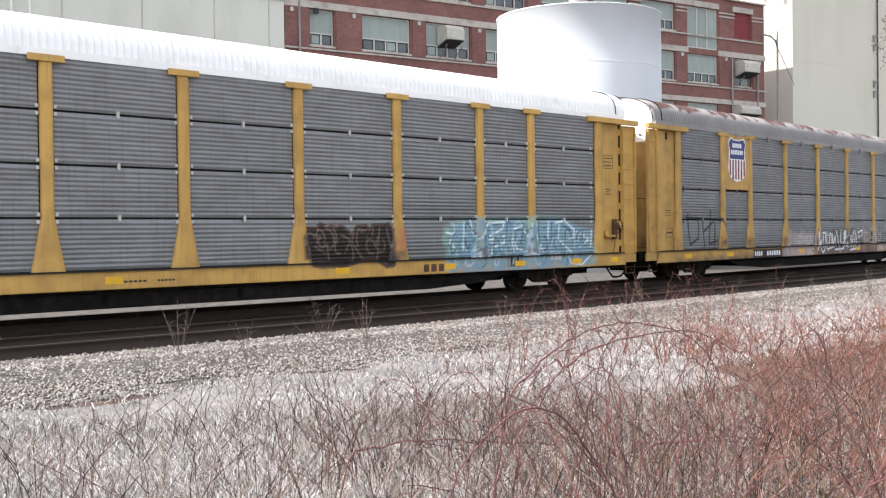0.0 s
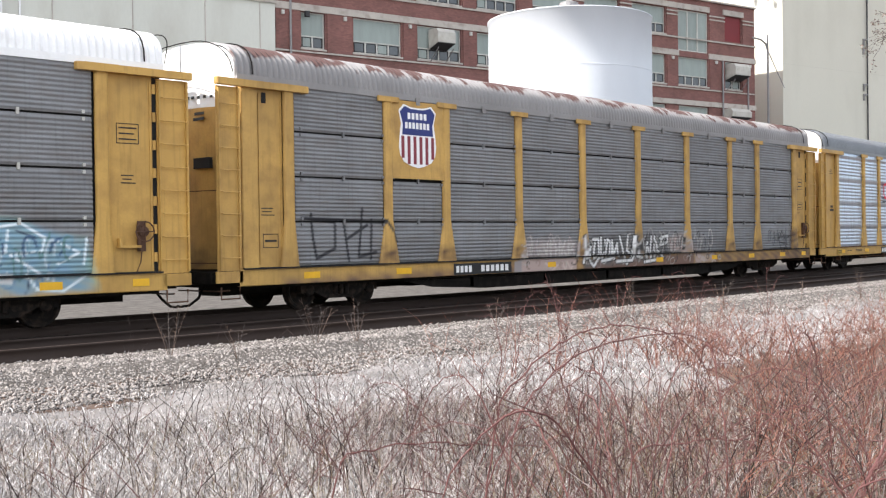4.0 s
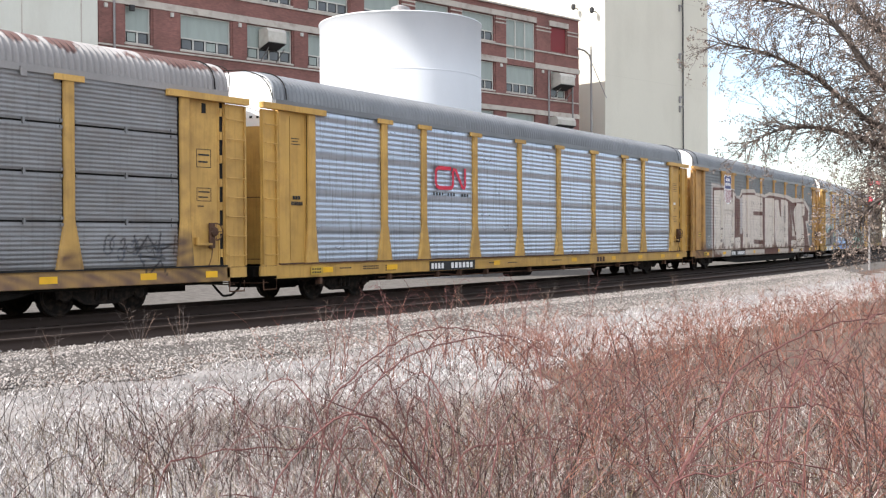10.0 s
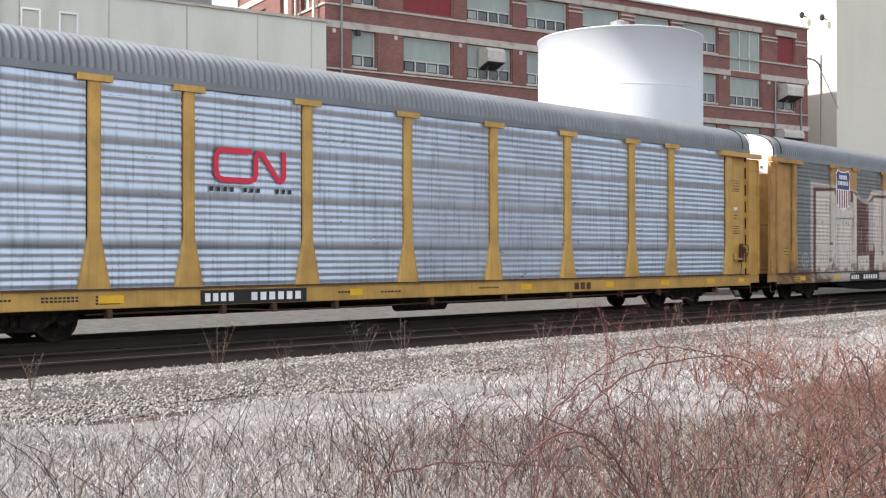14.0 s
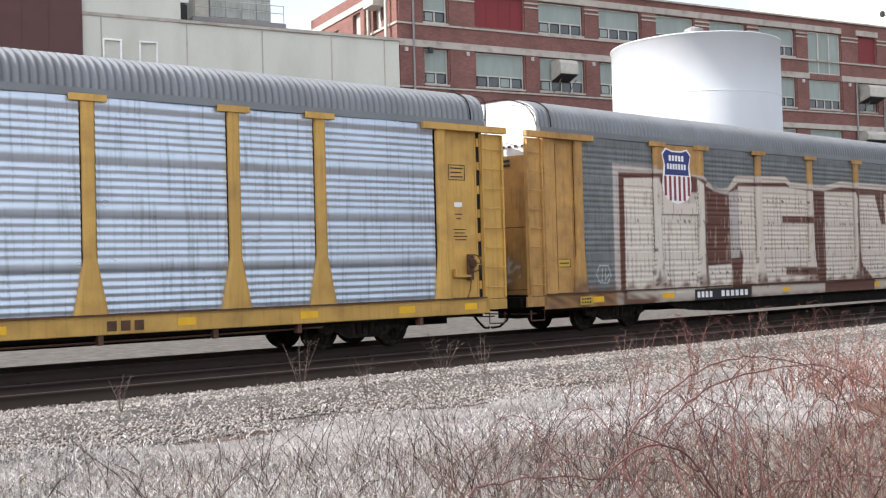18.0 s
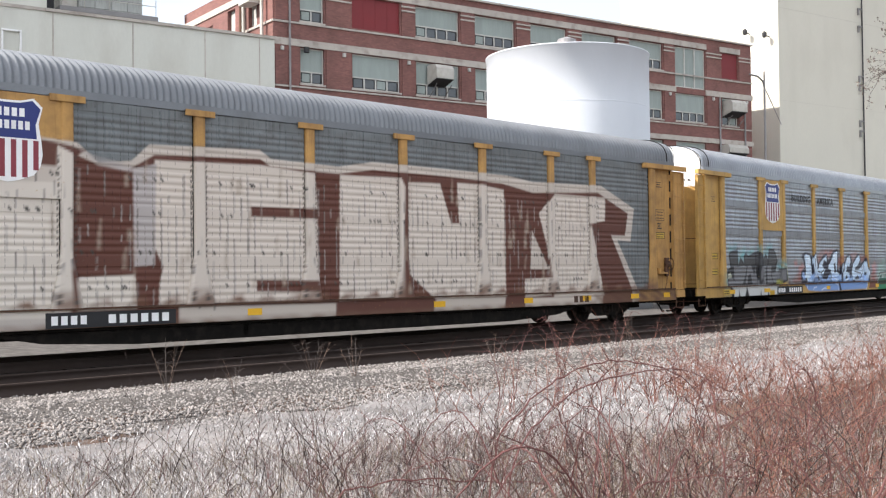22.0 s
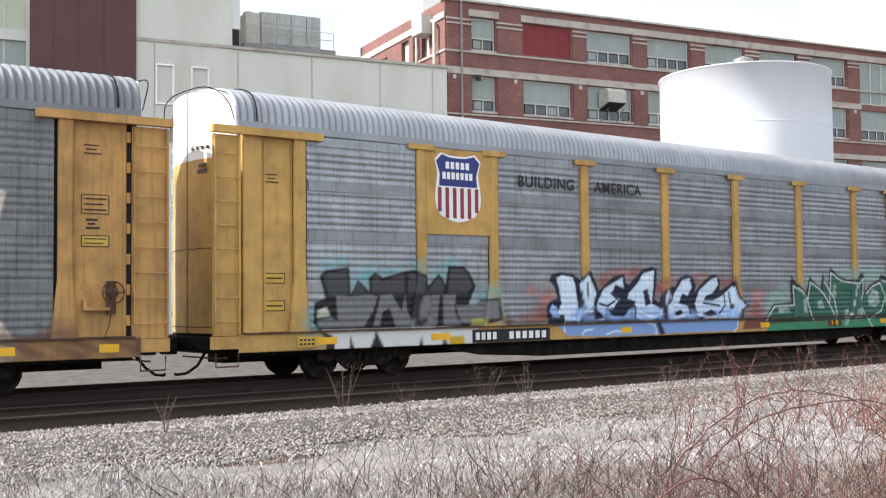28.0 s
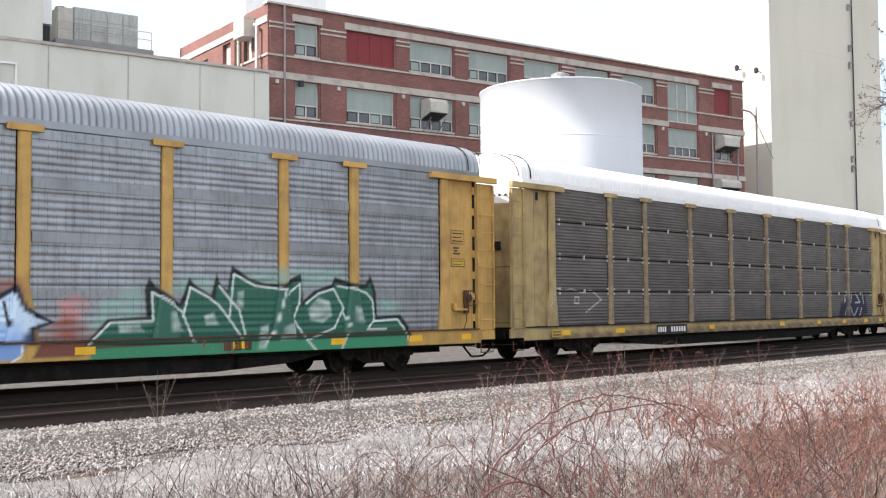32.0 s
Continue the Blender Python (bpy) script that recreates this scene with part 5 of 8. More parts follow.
def bars(parent, name, x0, x1, z0, z1, n, mat, y=FACE - 0.062, gap=0.35, skip=()):
    """A row of plain marks in place of writing."""
    w = (x1 - x0) / n
    for i in range(n):
        if i not in skip:
            bm = bmesh.new()
            box(bm, x0 + i * w, x0 + (i + 1 - gap) * w, y, y + 0.004, z0, z1)
            part(name, bm, mat, parent)


def notice(parent, x0, x1, z0, z1, lines, mat=None):
    """A framed notice with plain bars for its lines of writing."""
    y = -1.476
    bm = bmesh.new()
    if mat:
        box(bm, x0, x1, y - 0.002, y, z0, z1)
        plate_part = part("notice", bm, mat, parent, "notice plate with a thin black frame")
        if mat == PLATE:
            for a0, a1, b0, b1 in ((x0, x1, z0, z0 + 0.016), (x0, x1, z1 - 0.016, z1), (x0, x0 + 0.016, z0 + 0.016, z1 - 0.016), (x1 - 0.016, x1, z0 + 0.016, z1 - 0.016)):
                bm = bmesh.new()
                box(bm, a0, a1, y - 0.005, y - 0.002, b0, b1)
                part("frame", bm, INK, plate_part)
    else:
        t = 0.014
        va = [(x0, z0), (x1, z0), (x1, z1), (x0, z1)]
        vb = [(x0 + t, z0 + t), (x1 - t, z0 + t), (x1 - t, z1 - t), (x0 + t, z1 - t)]
        q = [[bm.verts.new((x, yy, z)) for x, z in v] for v in (va, vb) for yy in (y - 0.003, y)]
        for k in range(4):
            j = (k + 1) % 4
            bm.faces.new((q[0][k], q[0][j], q[2][j], q[2][k]))
            bm.faces.new((q[0][k], q[1][k], q[1][j], q[0][j]))
            bm.faces.new((q[2][k], q[2][j], q[3][j], q[3][k]))
        plate_part = part("notice", bm, INK, parent, "black stencilled frame")
    for k in range(lines):
        h = (z1 - z0) / (lines + 0.6)
        bm = bmesh.new()
        zc = z1 - h * (k + 0.8)
        box(bm, x0 + 0.05, x1 - 0.05 - 0.05 * (k % 2), y - 0.006, y - 0.0025, zc - h * 0.12, zc + h * 0.11)
        part("writing_bar", bm, INK, plate_part)


def lines_of(parent, x0, x1, z1, n, step=0.07, h=0.02):
    for k in range(n):
        bm = bmesh.new()
        box(bm, x0 + 0.03 * (k % 2), x1 - 0.04 * ((k + 1) % 3), -1.479, -1.475, z1 - step * k - h, z1 - step * k)
        part("writing_bar", bm, INK, parent)


def shield(parent, x, z, w, h, cover=1.0):
    """Railway emblem: a white-edged shield, blue above, striped below; plain bars for the lettering."""
    out = [(-0.5, 0.40), (-0.37, 0.5), (-0.18, 0.46), (0, 0.455), (0.18, 0.46), (0.37, 0.5), (0.5, 0.40), (0.44, 0.2), (0.48, 0.0), (0.5, -0.16),
           (0.47, -0.30), (0.37, -0.41), (0.16, -0.475), (0, -0.5), (-0.16, -0.475), (-0.37, -0.41), (-0.47, -0.30), (-0.5, -0.16), (-0.48, 0.0), (-0.44, 0.2)]
    y = FACE - 0.05
    bm = bmesh.new()
    plate(bm, [(x + a * w, z + b * h) for a, b in out], y - 0.006, y)
    badge = part("emblem", bm, WHITE, parent, "white-edged railway emblem shield")
    bm = bmesh.new()
    plate(bm, [(x + a * w * 0.94, z + b * h * 0.94) for a, b in ((-0.5, 0.40), (-0.37, 0.5), (-0.18, 0.46), (0, 0.455), (0.18, 0.46), (0.37, 0.5), (0.5, 0.40), (0.42, 0.2), (0.44, 0.02), (-0.44, 0.02), (-0.42, 0.2))], y - 0.010, y - 0.006)
    part("blue_field", bm, BLUE, badge)
    for k in range(6):
        a = -0.40 + 0.16 * k
        low = -0.35 if k in (0, 5) else -0.44
        bm = bmesh.new()
        plate(bm, [(x + (a - 0.038) * w, z), (x + (a + 0.038) * w, z), (x + (a + 0.038) * w, z + low * h), (x + (a - 0.038) * w, z + low * h)], y - 0.010, y - 0.006)
        part("red_stripe", bm, RED_STRIPE, badge)
    for n, a, c in ((5, 0.32, 0.27), (7, 0.17, 0.34)):
        bm = bmesh.new()
        s = 2 * c * w / n
        for k in range(n):
            x0 = x - c * w + k * s
            box(bm, x0, x0 + s * 0.68, y - 0.013, y - 0.010, z + (a - 0.05) * h, z + (a + 0.05) * h)
        part("lettering_bar", bm, WHITE, badge)
    return badge


def ladder(parent, mat, x0, x1, name="ladder"):
    bm = bmesh.new()
    for x in (x0, x1):
        box(bm, x - 0.02, x + 0.02, FACE - 0.05, FACE + 0.02, 0.95, 4.6)
    ob = yellow(name, bm, mat, parent)
    for k in range(8):
        bm = bmesh.new()
        z = 1.18 + 0.44 * k
        tube(bm, [(x0, FACE - 0.06, z + 0.02), (x0 + 0.05, FACE - 0.09, z), (x1 - 0.05, FACE - 0.09, z), (x1, FACE - 0.06, z + 0.02)], 0.013, 6)
        yellow("rung", bm, mat, ob)
    return ob


def arc(a, w, h):
    """A point of the roof's round-shouldered cross-section."""
    c, s = math.cos(a), max(0.0, math.sin(a))
    return -w * math.copysign(abs(c) ** 0.66, c), 4.86 + h * s ** 0.66


def roof_sheet(parent, mat):
    pitch = 0.15
    xs, lift = [], []
    x = -13.32
    while x < 13.3:
        xs += [x, x + 0.022, x + 0.068, x + 0.09]
        lift += [0, 0.042, 0.042, 0]
        x += pitch
    th = np.linspace(0, math.pi, 21)
    cy, cz = np.array([arc(a, 1, 1) for a in th]).T
    cz = cz - 4.86
    xs, lift = np.array(xs), np.array(lift)
    xyz = np.zeros((len(xs), len(th), 3))
    xyz[..., 0] = xs[:, None]
    xyz[..., 1] = cy * (1.47 + lift[:, None])
    xyz[..., 2] = 4.86 + cz * (0.76 + lift[:, None])
    ob = mesh_grid("roof", xyz, mat, parent)
    return ob


def bow(y):
    """How far the end doors stand out before the car's frame."""
    return 13.24 + 0.36 * (1 - (abs(y) / 1.42) ** 2.2)


def door_edge(y):
    """Height of the roof's cross-section over a point of the end."""
    c = min(1.0, abs(y) / 1.43) ** (1 / 0.66)
    return 4.86 + 0.75 * max(0.0, 1 - c * c) ** 0.33


def shell(s, ys, low, high, n):
    """Front and back rows of points of a bowed leaf."""
    rows = []
    for back in (0.0, 0.05):
        for k in range(n + 1):
            for y in ys:
                z = low + (high(y) - low) * k / n
                rows.append((s * (bow(y) - back), y, z))
    cols = len(ys)
    faces = []
    for base in (0, (n + 1) * cols):
        for k in range(n):
            for j in range(cols - 1):
                i = base + k * cols + j
                faces.append((i, i + 1, i + cols + 1, i + cols))
    ring = [j for j in range(cols)] + [k * cols + cols - 1 for k in range(1, n + 1)] + [n * cols + j for j in range(cols - 2, -1, -1)] + [k * cols for k in range(n - 1, 0, -1)]
    off = (n + 1) * cols
    for a, b in zip(ring, ring[1:] + ring[:1]):
        faces.append((a, b, b + off, a + off))
    return rows, [], faces


def leaf_ys(side, n):
    return [side * (0.04 + 1.34 * k / n) for k in range(n + 1)]


def bowed_door(parent, s, side, mat, layers):
    """One leaf of the end doors, with sprayed or sooty coats in y and z."""
    ob = part("end_door", shell(s, leaf_ys(side, 14), 0.95, lambda y: 4.27, 30), mat, parent)
    me = ob.data
    co = np.zeros(len(me.vertices) * 3)
    me.vertices.foreach_get("co", co)
    co = co.reshape(-1, 3)
    at = me.color_attributes.new("coat", "FLOAT_COLOR", "POINT")
    at.data.foreach_set("color", (coat_at(layers, co[:, 1], co[:, 2]) if layers else np.zeros((len(co), 4))).ravel())
    bm = bmesh.new()
    for z in (1.06, 2.55):
        for y0, y1 in zip(leaf_ys(side, 6), leaf_ys(side, 6)[1:]):
            q = [bm.verts.new((s * (bow(y) + 0.008), y, z + dz)) for y, dz in ((y0, 0), (y1, 0), (y1, 0.02), (y0, 0.02))]
            bm.faces.new(q)
    part("seam", bm, RUSTED, ob)
    return ob


def bowed_head(parent, s, side, mat):
    return part("door_head", shell(s, leaf_ys(side, 10), 4.272, door_edge, 4), mat, parent, "white painted head of the end door")


def truck(parent, x):
    bm = bmesh.new()
    box(bm, x - 0.25, x + 0.25, -1.05, 1.05, 0.42, 0.68, 0.03)
    ob = part("truck", bm, STEEL_DARK, parent, "grimy cast-steel freight truck")
    sets = []
    for side in (-1, 1):
        bm = bmesh.new()
        y = side * 1.02
        plate(bm, [(x - 1.15, 0.52), (x - 1.05, 0.60), (x - 0.55, 0.66), (x + 0.55, 0.66), (x + 1.05, 0.60), (x + 1.15, 0.52), (x + 1.13, 0.36),
                   (x + 0.75, 0.38), (x + 0.42, 0.22), (x - 0.42, 0.22), (x - 0.75, 0.38), (x - 1.13, 0.36)], y - 0.07, y + 0.07)
        frame_part = part("side_frame", bm, STEEL_DARK, ob)
        for c in (-0.16, 0, 0.16):
            bm = bmesh.new()
            lathe(bm, [(0.05, 0.30), (0.075, 0.32), (0.075, 0.56), (0.05, 0.58)], 8, at=(x + c, y - side * -0.06, 0))
            part("spring", bm, STEEL_DARK, ob)
        for a in (-0.9, 0.9):
            bm = bmesh.new()
            lathe(bm, [(0.10, -0.05), (0.13, -0.03), (0.13, 0.06), (0.08, 0.09)], 10, "y", (x + a, y + side * 0.05, 0.42))
            part("bearing_cap", bm, STEEL_DARK, ob)
    for a in (-0.9, 0.9):
        bm = bmesh.new()
        tube(bm, [(0, -0.8, 0), (0, 0.8, 0)], 0.08, 10)
        for s in (-1, 1):
            lathe(bm, [(0.08, s * 0.70), (0.30, s * 0.72), (0.34, s * 0.69), (0.445, s * 0.685), (0.42, s * 0.715), (0.415, s * 0.815), (0.36, s * 0.82), (0.31, s * 0.77), (0.12, s * 0.79)], 22, "y")
        w = part("wheelset", bm, STEEL_DARK, ob, "dark steel wheels on an axle")
        w.location = (x + a, 0, 0.415)
        sets.append((w, x + a))
    return sets


def autorack(name, label, skin, roof, paint, rows4, layers, shield_at=None, gable=WHITE, seed=1, posts=POSTS, end_coat=()):
    rng = random.Random(seed)
    car = thing(name, label, "autorack car", group="autorack cars of the train")
    wide = not rows4
    clip_mat = FRAME_W if roof == ROOF_WHITE else GALV_GREY
    ends = [-EDGE, *posts, EDGE]
    # backing and far side
    bm = bmesh.new()
    box(bm, -13.2, 13.2, -1.42, 1.42, 0.9, 4.8)
    part("inner_body", bm, SEAM, car)
    bm = bmesh.new()
    box(bm, -13.25, 13.25, 1.43, 1.52, 0.55, 4.75)
    yellow("far_side", bm, skin, car)
    # rolled side sheets, bay by bay
    for i, (a, b) in enumerate(zip(ends, ends[1:])):
        bays = [(0.98, 1.895), (1.935, 2.85), (2.89, 3.805), (3.845, 4.76)] if rows4 else [(0.97, 4.76)]
        for z0, z1 in bays:
            if shield_at and i == 1 and rows4 and z0 > 2.8:
                continue
            if shield_at and i == 1 and not rows4:
                z1 = 2.94
            sheet("side_panel", car, skin, a + (0.142 if i else 0.0), b - (0.142 if i < 8 else 0.0), z0, z1, wide, layers, rng)
        if rows4:
            for z in (1.915, 2.87, 3.825):
                if shield_at and i == 1 and z > 2.9:
                    continue
                bm = bmesh.new()
                m = (a + b) / 2
                box(bm, m - 0.025, m + 0.025, FACE - 0.035, FACE + 0.01, z - 0.06, z + 0.06)
                yellow("clip", bm, clip_mat, car)
                for e in (a + 0.17, b - 0.17):
                    for dz in (-0.065, 0.065):
                        bm = bmesh.new()
                        box(bm, e - 0.028, e + 0.028, FACE - 0.03, FACE + 0.01, z + dz - 0.03, z + dz + 0.03)
                        yellow("clip", bm, clip_mat, car)
    if skin == GALV_LIGHT:
        for i, (a, b) in enumerate(zip(ends, ends[1:])):
            for z in (2.72, 3.68):
                if i == 1 and z > 2.9:
                    continue
                bm = bmesh.new()
                box(bm, a + (0.15 if i else 0.02), b - (0.15 if i < 8 else 0.02), FACE - 0.012, FACE + 0.02, z, z + 0.19, 0.008)
                part("joint_strip", bm, BAND, car)
    for x in posts:
        post(car, paint, x, layers, *((0.075, 0.10) if skin == GALV_DARK else (0.112, 0.30)))
    for a, b in zip(posts, posts[1:]) if roof == ROOF_RUST else ():
        m = (a + b) / 2
        bm = bmesh.new()
        box(bm, m - 0.07, m + 0.07, FACE - 0.06, FACE - 0.02, 4.66, 4.84, 0.012)
        part("eave_clip", bm, PIPE, car)
    for x in (-12.0, 12.0):
        post(car, paint, x, layers, 0.12, 0.22)
    if shield_at:
        xs = np.linspace(posts[0] + 0.06, posts[1] - 0.06, 48)
        zs = np.linspace(2.92, 4.74, 48)
        xyz = np.zeros((48, 48, 3))
        xyz[..., 0], xyz[..., 1], xyz[..., 2] = xs[None], FACE - 0.045, zs[:, None]
        mesh_grid("emblem_plate", xyz, paint, car, layers, "yellow plate behind the emblem")
        shield(car, -8.12, 3.92, 1.26, 1.48)
    # side sill, a channel
    yz = [(-1.40, 0.60), (-1.53, 0.60), *[(-1.53, z) for z in np.linspace(0.62, 0.92, 12)], (-1.53, 0.94), (-1.40, 0.95)]
    xs = np.unique(np.concatenate([columns(layers, -13.3, 13.3, 0.5, 0.95, 0.05), [-13.3, 13.3]]))
    xyz = np.zeros((len(yz), len(xs), 3))
    xyz[..., 0] = xs
    xyz[..., 1] = np.array([p[0] for p in yz])[:, None]
    xyz[..., 2] = np.array([p[1] for p in yz])[:, None]
    mesh_grid("side_sill", xyz, paint, car, layers)
    bm = bmesh.new()
    box(bm, -13.2, 13.2, -1.58, -1.50, 0.935, 0.965)
    part("sill_edge", bm, SEAM if rows4 else RUSTED, car)
    # roof, eaves
    roof_sheet(car, roof)
    bm = bmesh.new()
    box(bm, -13.3, 13.3, -1.53, -1.44, 4.76, 4.90)
    part("eave_strip", bm, roof, car)
    for x in (-12.9, 12.9):
        bm = bmesh.new()
        tube(bm, [(x, *arc(a, 1.52, 0.82)) for a in [0.02 + 0.194 * k for k in range(17)]], 0.015, 5)
        part("roof_strap", bm, BLACK, car)
    # underframe
    bm = bmesh.new()
    box(bm, -13.0, 13.0, -0.35, 0.35, 0.36, 0.85)
    if skin != GALV_BRIGHT:
        for y in (-1.36, 1.30):
            plate(bm, [(-8.4, 0.52), (-7.4, 0.34), (-5.5, 0.24), (5.5, 0.24), (7.4, 0.34), (8.4, 0.52)], y, y + 0.06)
        for x in (-6, -3, 0, 3, 6):
            box(bm, x - 0.06, x + 0.06, -1.36, 1.36, 0.30, 0.52)
    box(bm, -13.2, 13.2, -1.40, 1.40, 0.54, 0.90)
    part("underframe", bm, BLACK, car)
    if skin == GALV_BRIGHT:
        bm = bmesh.new()
        tube(bm, smooth_line([(-9.0, -1.36, 0.50), (-6, -1.36, 0.50), (-4.5, -1.36, 0.44), (0, -1.36, 0.46), (4.2, -1.36, 0.47), (9.0, -1.36, 0.50)], 3), 0.020, 6)
        part("brake_pipe", bm, RUSTED, car)
        for x in (-11.6, -8.6, -6.2, -5.0, -3.4, -0.6, 1.9, 4.4, 6.6, 8.4, 11.4):
            bm = bmesh.new()
            box(bm, x - 0.05, x + 0.05, -1.50, -1.34, 0.42, 0.60, 0.01)
            part("pipe_bracket", bm, RUSTED, car)
        bm = bmesh.new()
        tube(bm, [(-1.2, -0.9, 0.42), (0.3, -0.9, 0.42)], 0.16, 10)
        part("air_tank", bm, STEEL_DARK, car)
    # ends
    for s in (-1, 1):
        bm = bmesh.new()
        xa, xb = sorted((s * 12.12, s * (13.06 if s > 0 else 12.78)))
        box(bm, xa, xb, -1.47, -1.42, 0.97, 4.66)
        bay = yellow("end_bay", bm, paint, car)
        for e in (xa + 0.03, xb - 0.06):
            bm = bmesh.new()
            box(bm, e, e + 0.03, -1.49, -1.471, 1.05, 4.55)
            yellow("stiffener", bm, paint, bay)
        bm = bmesh.new()
        if s > 0:
            box(bm, 13.07, 13.25, -1.45, -1.40, 0.94, 4.66)
            part("door_gap", bm, SEAM, car, "dark gap beside the end door")
            for k in range(7):
                bm = bmesh.new()
                box(bm, 13.06, 13.13, -1.50, -1.452, 1.15 + 0.53 * k, 1.33 + 0.53 * k, 0.01)
                yellow("hinge", bm, paint, car)
        else:
            box(bm, -13.20, -12.80, -1.53, -1.40, 0.94, 4.66, 0.02)
            yellow("end_column", bm, paint, car)
        xa, xb = sorted((s * (13.15 if s > 0 else 13.26), s * 13.80))
        bm = bmesh.new()
        box(bm, xa, xb, FACE + 0.01, FACE + 0.05, 0.92, 4.62)
        yellow("ladder_panel", bm, paint, car)
        ladder(car, paint, xa + 0.03, xb - 0.03)
        xa, xb = sorted((s * 11.50, s * 13.86))
        bm = bmesh.new()
        box(bm, xa, xb, -1.64, -1.50, 4.64, 4.78, 0.02)
        yellow("top_beam", bm, paint, car)
        # end wall behind, bowed double doors before it, their heads painted white
        bm = bmesh.new()
        box(bm, *sorted((s * 13.16, s * 13.22)), -1.36, 1.36, 0.80, 4.80, 0.02)
        wall = part("end_wall", bm, SEAM, car)
        for side in (-1, 1):
            door = bowed_door(wall, s, side, paint, end_coat)
            bowed_head(door, s, side, gable)
            if side < 0:
                for k in range(2):
                    bm = bmesh.new()
                    box(bm, *sorted((s * 13.575, s * 13.580)), -0.78, -0.44 + 0.05 * k, 4.12 - 0.11 * k, 4.18 - 0.11 * k)
                    part("writing_bar", bm, INK, door)
                for k in range(6):
                    bm = bmesh.new()
                    y0 = -1.10 + 0.16 * k
                    box(bm, *sorted((s * (13.62 - 0.34 * abs(y0 / 1.4) ** 2.2), s * (13.626 - 0.34 * abs(y0 / 1.4) ** 2.2))), y0, y0 + 0.10, 4.46, 4.52)
                    part("writing_bar", bm, INK, door)
                if rows4:
                    bm = bmesh.new()
                    box(bm, *sorted((s * 13.50, s * 13.58)), -0.95, -0.25, 3.02, 3.24, 0.01)
                    part("door_slot", bm, SEAM, door, "dark slot through the end door")
        bm = bmesh.new()
        tube(bm, [(s * (13.34 + 0.30 * math.sin(a)), *arc(a, 1.47, 0.79)) for a in [0.02 + 0.194 * k for k in range(17)]], 0.012, 5)
        part("end_hoop", bm, BLACK, car)
        if paint == YEL_PALE or roof == ROOF_RUST:
            bm = bmesh.new()
            box(bm, *sorted((s * 12.54, s * 12.66)), -1.478, -1.472, 4.36, 4.58)
            part("jack_slot", bm, SEAM, car, "dark slot in the end bay")
        # platform, coupler, hose, step
        bm = bmesh.new()
        a, b = sorted((s * 13.2, s * 13.84))
        box(bm, a, b, -1.30, 1.30, 0.66, 0.90, 0.02)
        part("end_platform", bm, BLACK, car)
        bm = bmesh.new()
        box(bm, a, b, -1.53, -1.44, 0.68, 0.91, 0.02)
        yellow("end_sill", bm, paint, car)
        bm = bmesh.new()
        tube(bm, [(s * 13.5, -1.45, 0.52), (s * 13.56, -1.1, 0.50), (s * 13.6, 0.2, 0.50)], 0.016, 5)
        part("uncoupling_lever", bm, RUSTED, car)
        bm = bmesh.new()
        tube(bm, [(s * 13.2, 0, 0.72), (s * 13.95, 0, 0.72)], 0.11, 8)
        a, b = sorted((s * 13.86, s * 14.10))
        box(bm, a, b, -0.16, 0.16, 0.56, 0.88, 0.04)
        part("coupler", bm, STEEL_DARK, car)
        bm = bmesh.new()
        tube(bm, [(s * 13.5, -0.6, 0.62), (s * 13.7, -0.66, 0.36), (s * 13.9, -0.62, 0.22), (s * 14.08, -0.56, 0.20), (s * 14.11, -0.54, 0.22)], 0.028, 6)
        part("air_hose", bm, BLACK, car)
        bm = bmesh.new()
        tube(bm, [(s * 13.3, FACE, 0.6), (s * 13.3, FACE, 0.36), (s * 13.75, FACE, 0.36), (s * 13.75, FACE, 0.6)], 0.018, 6)
        part("stirrup_step", bm, RUSTED, car)
    bm = bmesh.new()
    box(bm, 12.30, 12.74, -1.60, -1.47, 1.42, 1.47, 0.01)
    box(bm, 12.30, 12.36, -1.60, -1.47, 1.47, 1.60, 0.01)
    gear = yellow("hand_brake", bm, paint, car, "worn hand brake gear")
    bm = bmesh.new()
    box(bm, 12.70, 12.86, -1.57, -1.47, 1.35, 1.92, 0.03)
    lathe(bm, [(0.04, -0.05), (0.10, -0.03), (0.10, 0.02), (0.04, 0.04)], 12, "y", (12.78, -1.60, 1.72))
    part("gear_case", bm, RUSTED, gear, "rusty gear case")
    bm = bmesh.new()
    rim = [(12.78 + 0.19 * math.cos(0.524 * k), -1.66, 1.72 + 0.19 * math.sin(0.524 * k)) for k in range(13)]
    tube(bm, rim, 0.014, 5)
    for k in (0, 3, 6, 9):
        tube(bm, [(12.78, -1.65, 1.72), rim[k]], 0.010, 4)
    part("brake_wheel", bm, RUSTED, gear)
    bm = bmesh.new()
    tube(bm, [(12.78, -1.54, 1.40), (12.74, -1.55, 1.15), (12.66, -1.54, 0.96)], 0.012, 5)
    part("brake_chain", bm, RUSTED, gear)
    for x, w in ((-11.4, 0.45), (-8.6, 0.5), (-2.9, 0.36), (2.6, 0.4), (6.0, 0.36), (8.6, 0.4), (11.0, 0.42), (12.75, 0.34)):
        bm = bmesh.new()
        box(bm, x - w / 2, x + w / 2, -1.538, -1.534, 0.70, 0.84)
        part("reflector", bm, YEL_MARK, car, "yellow reflective marker")
    sets = truck(car, -10.2) + truck(car, 10.2)
    return car, sets


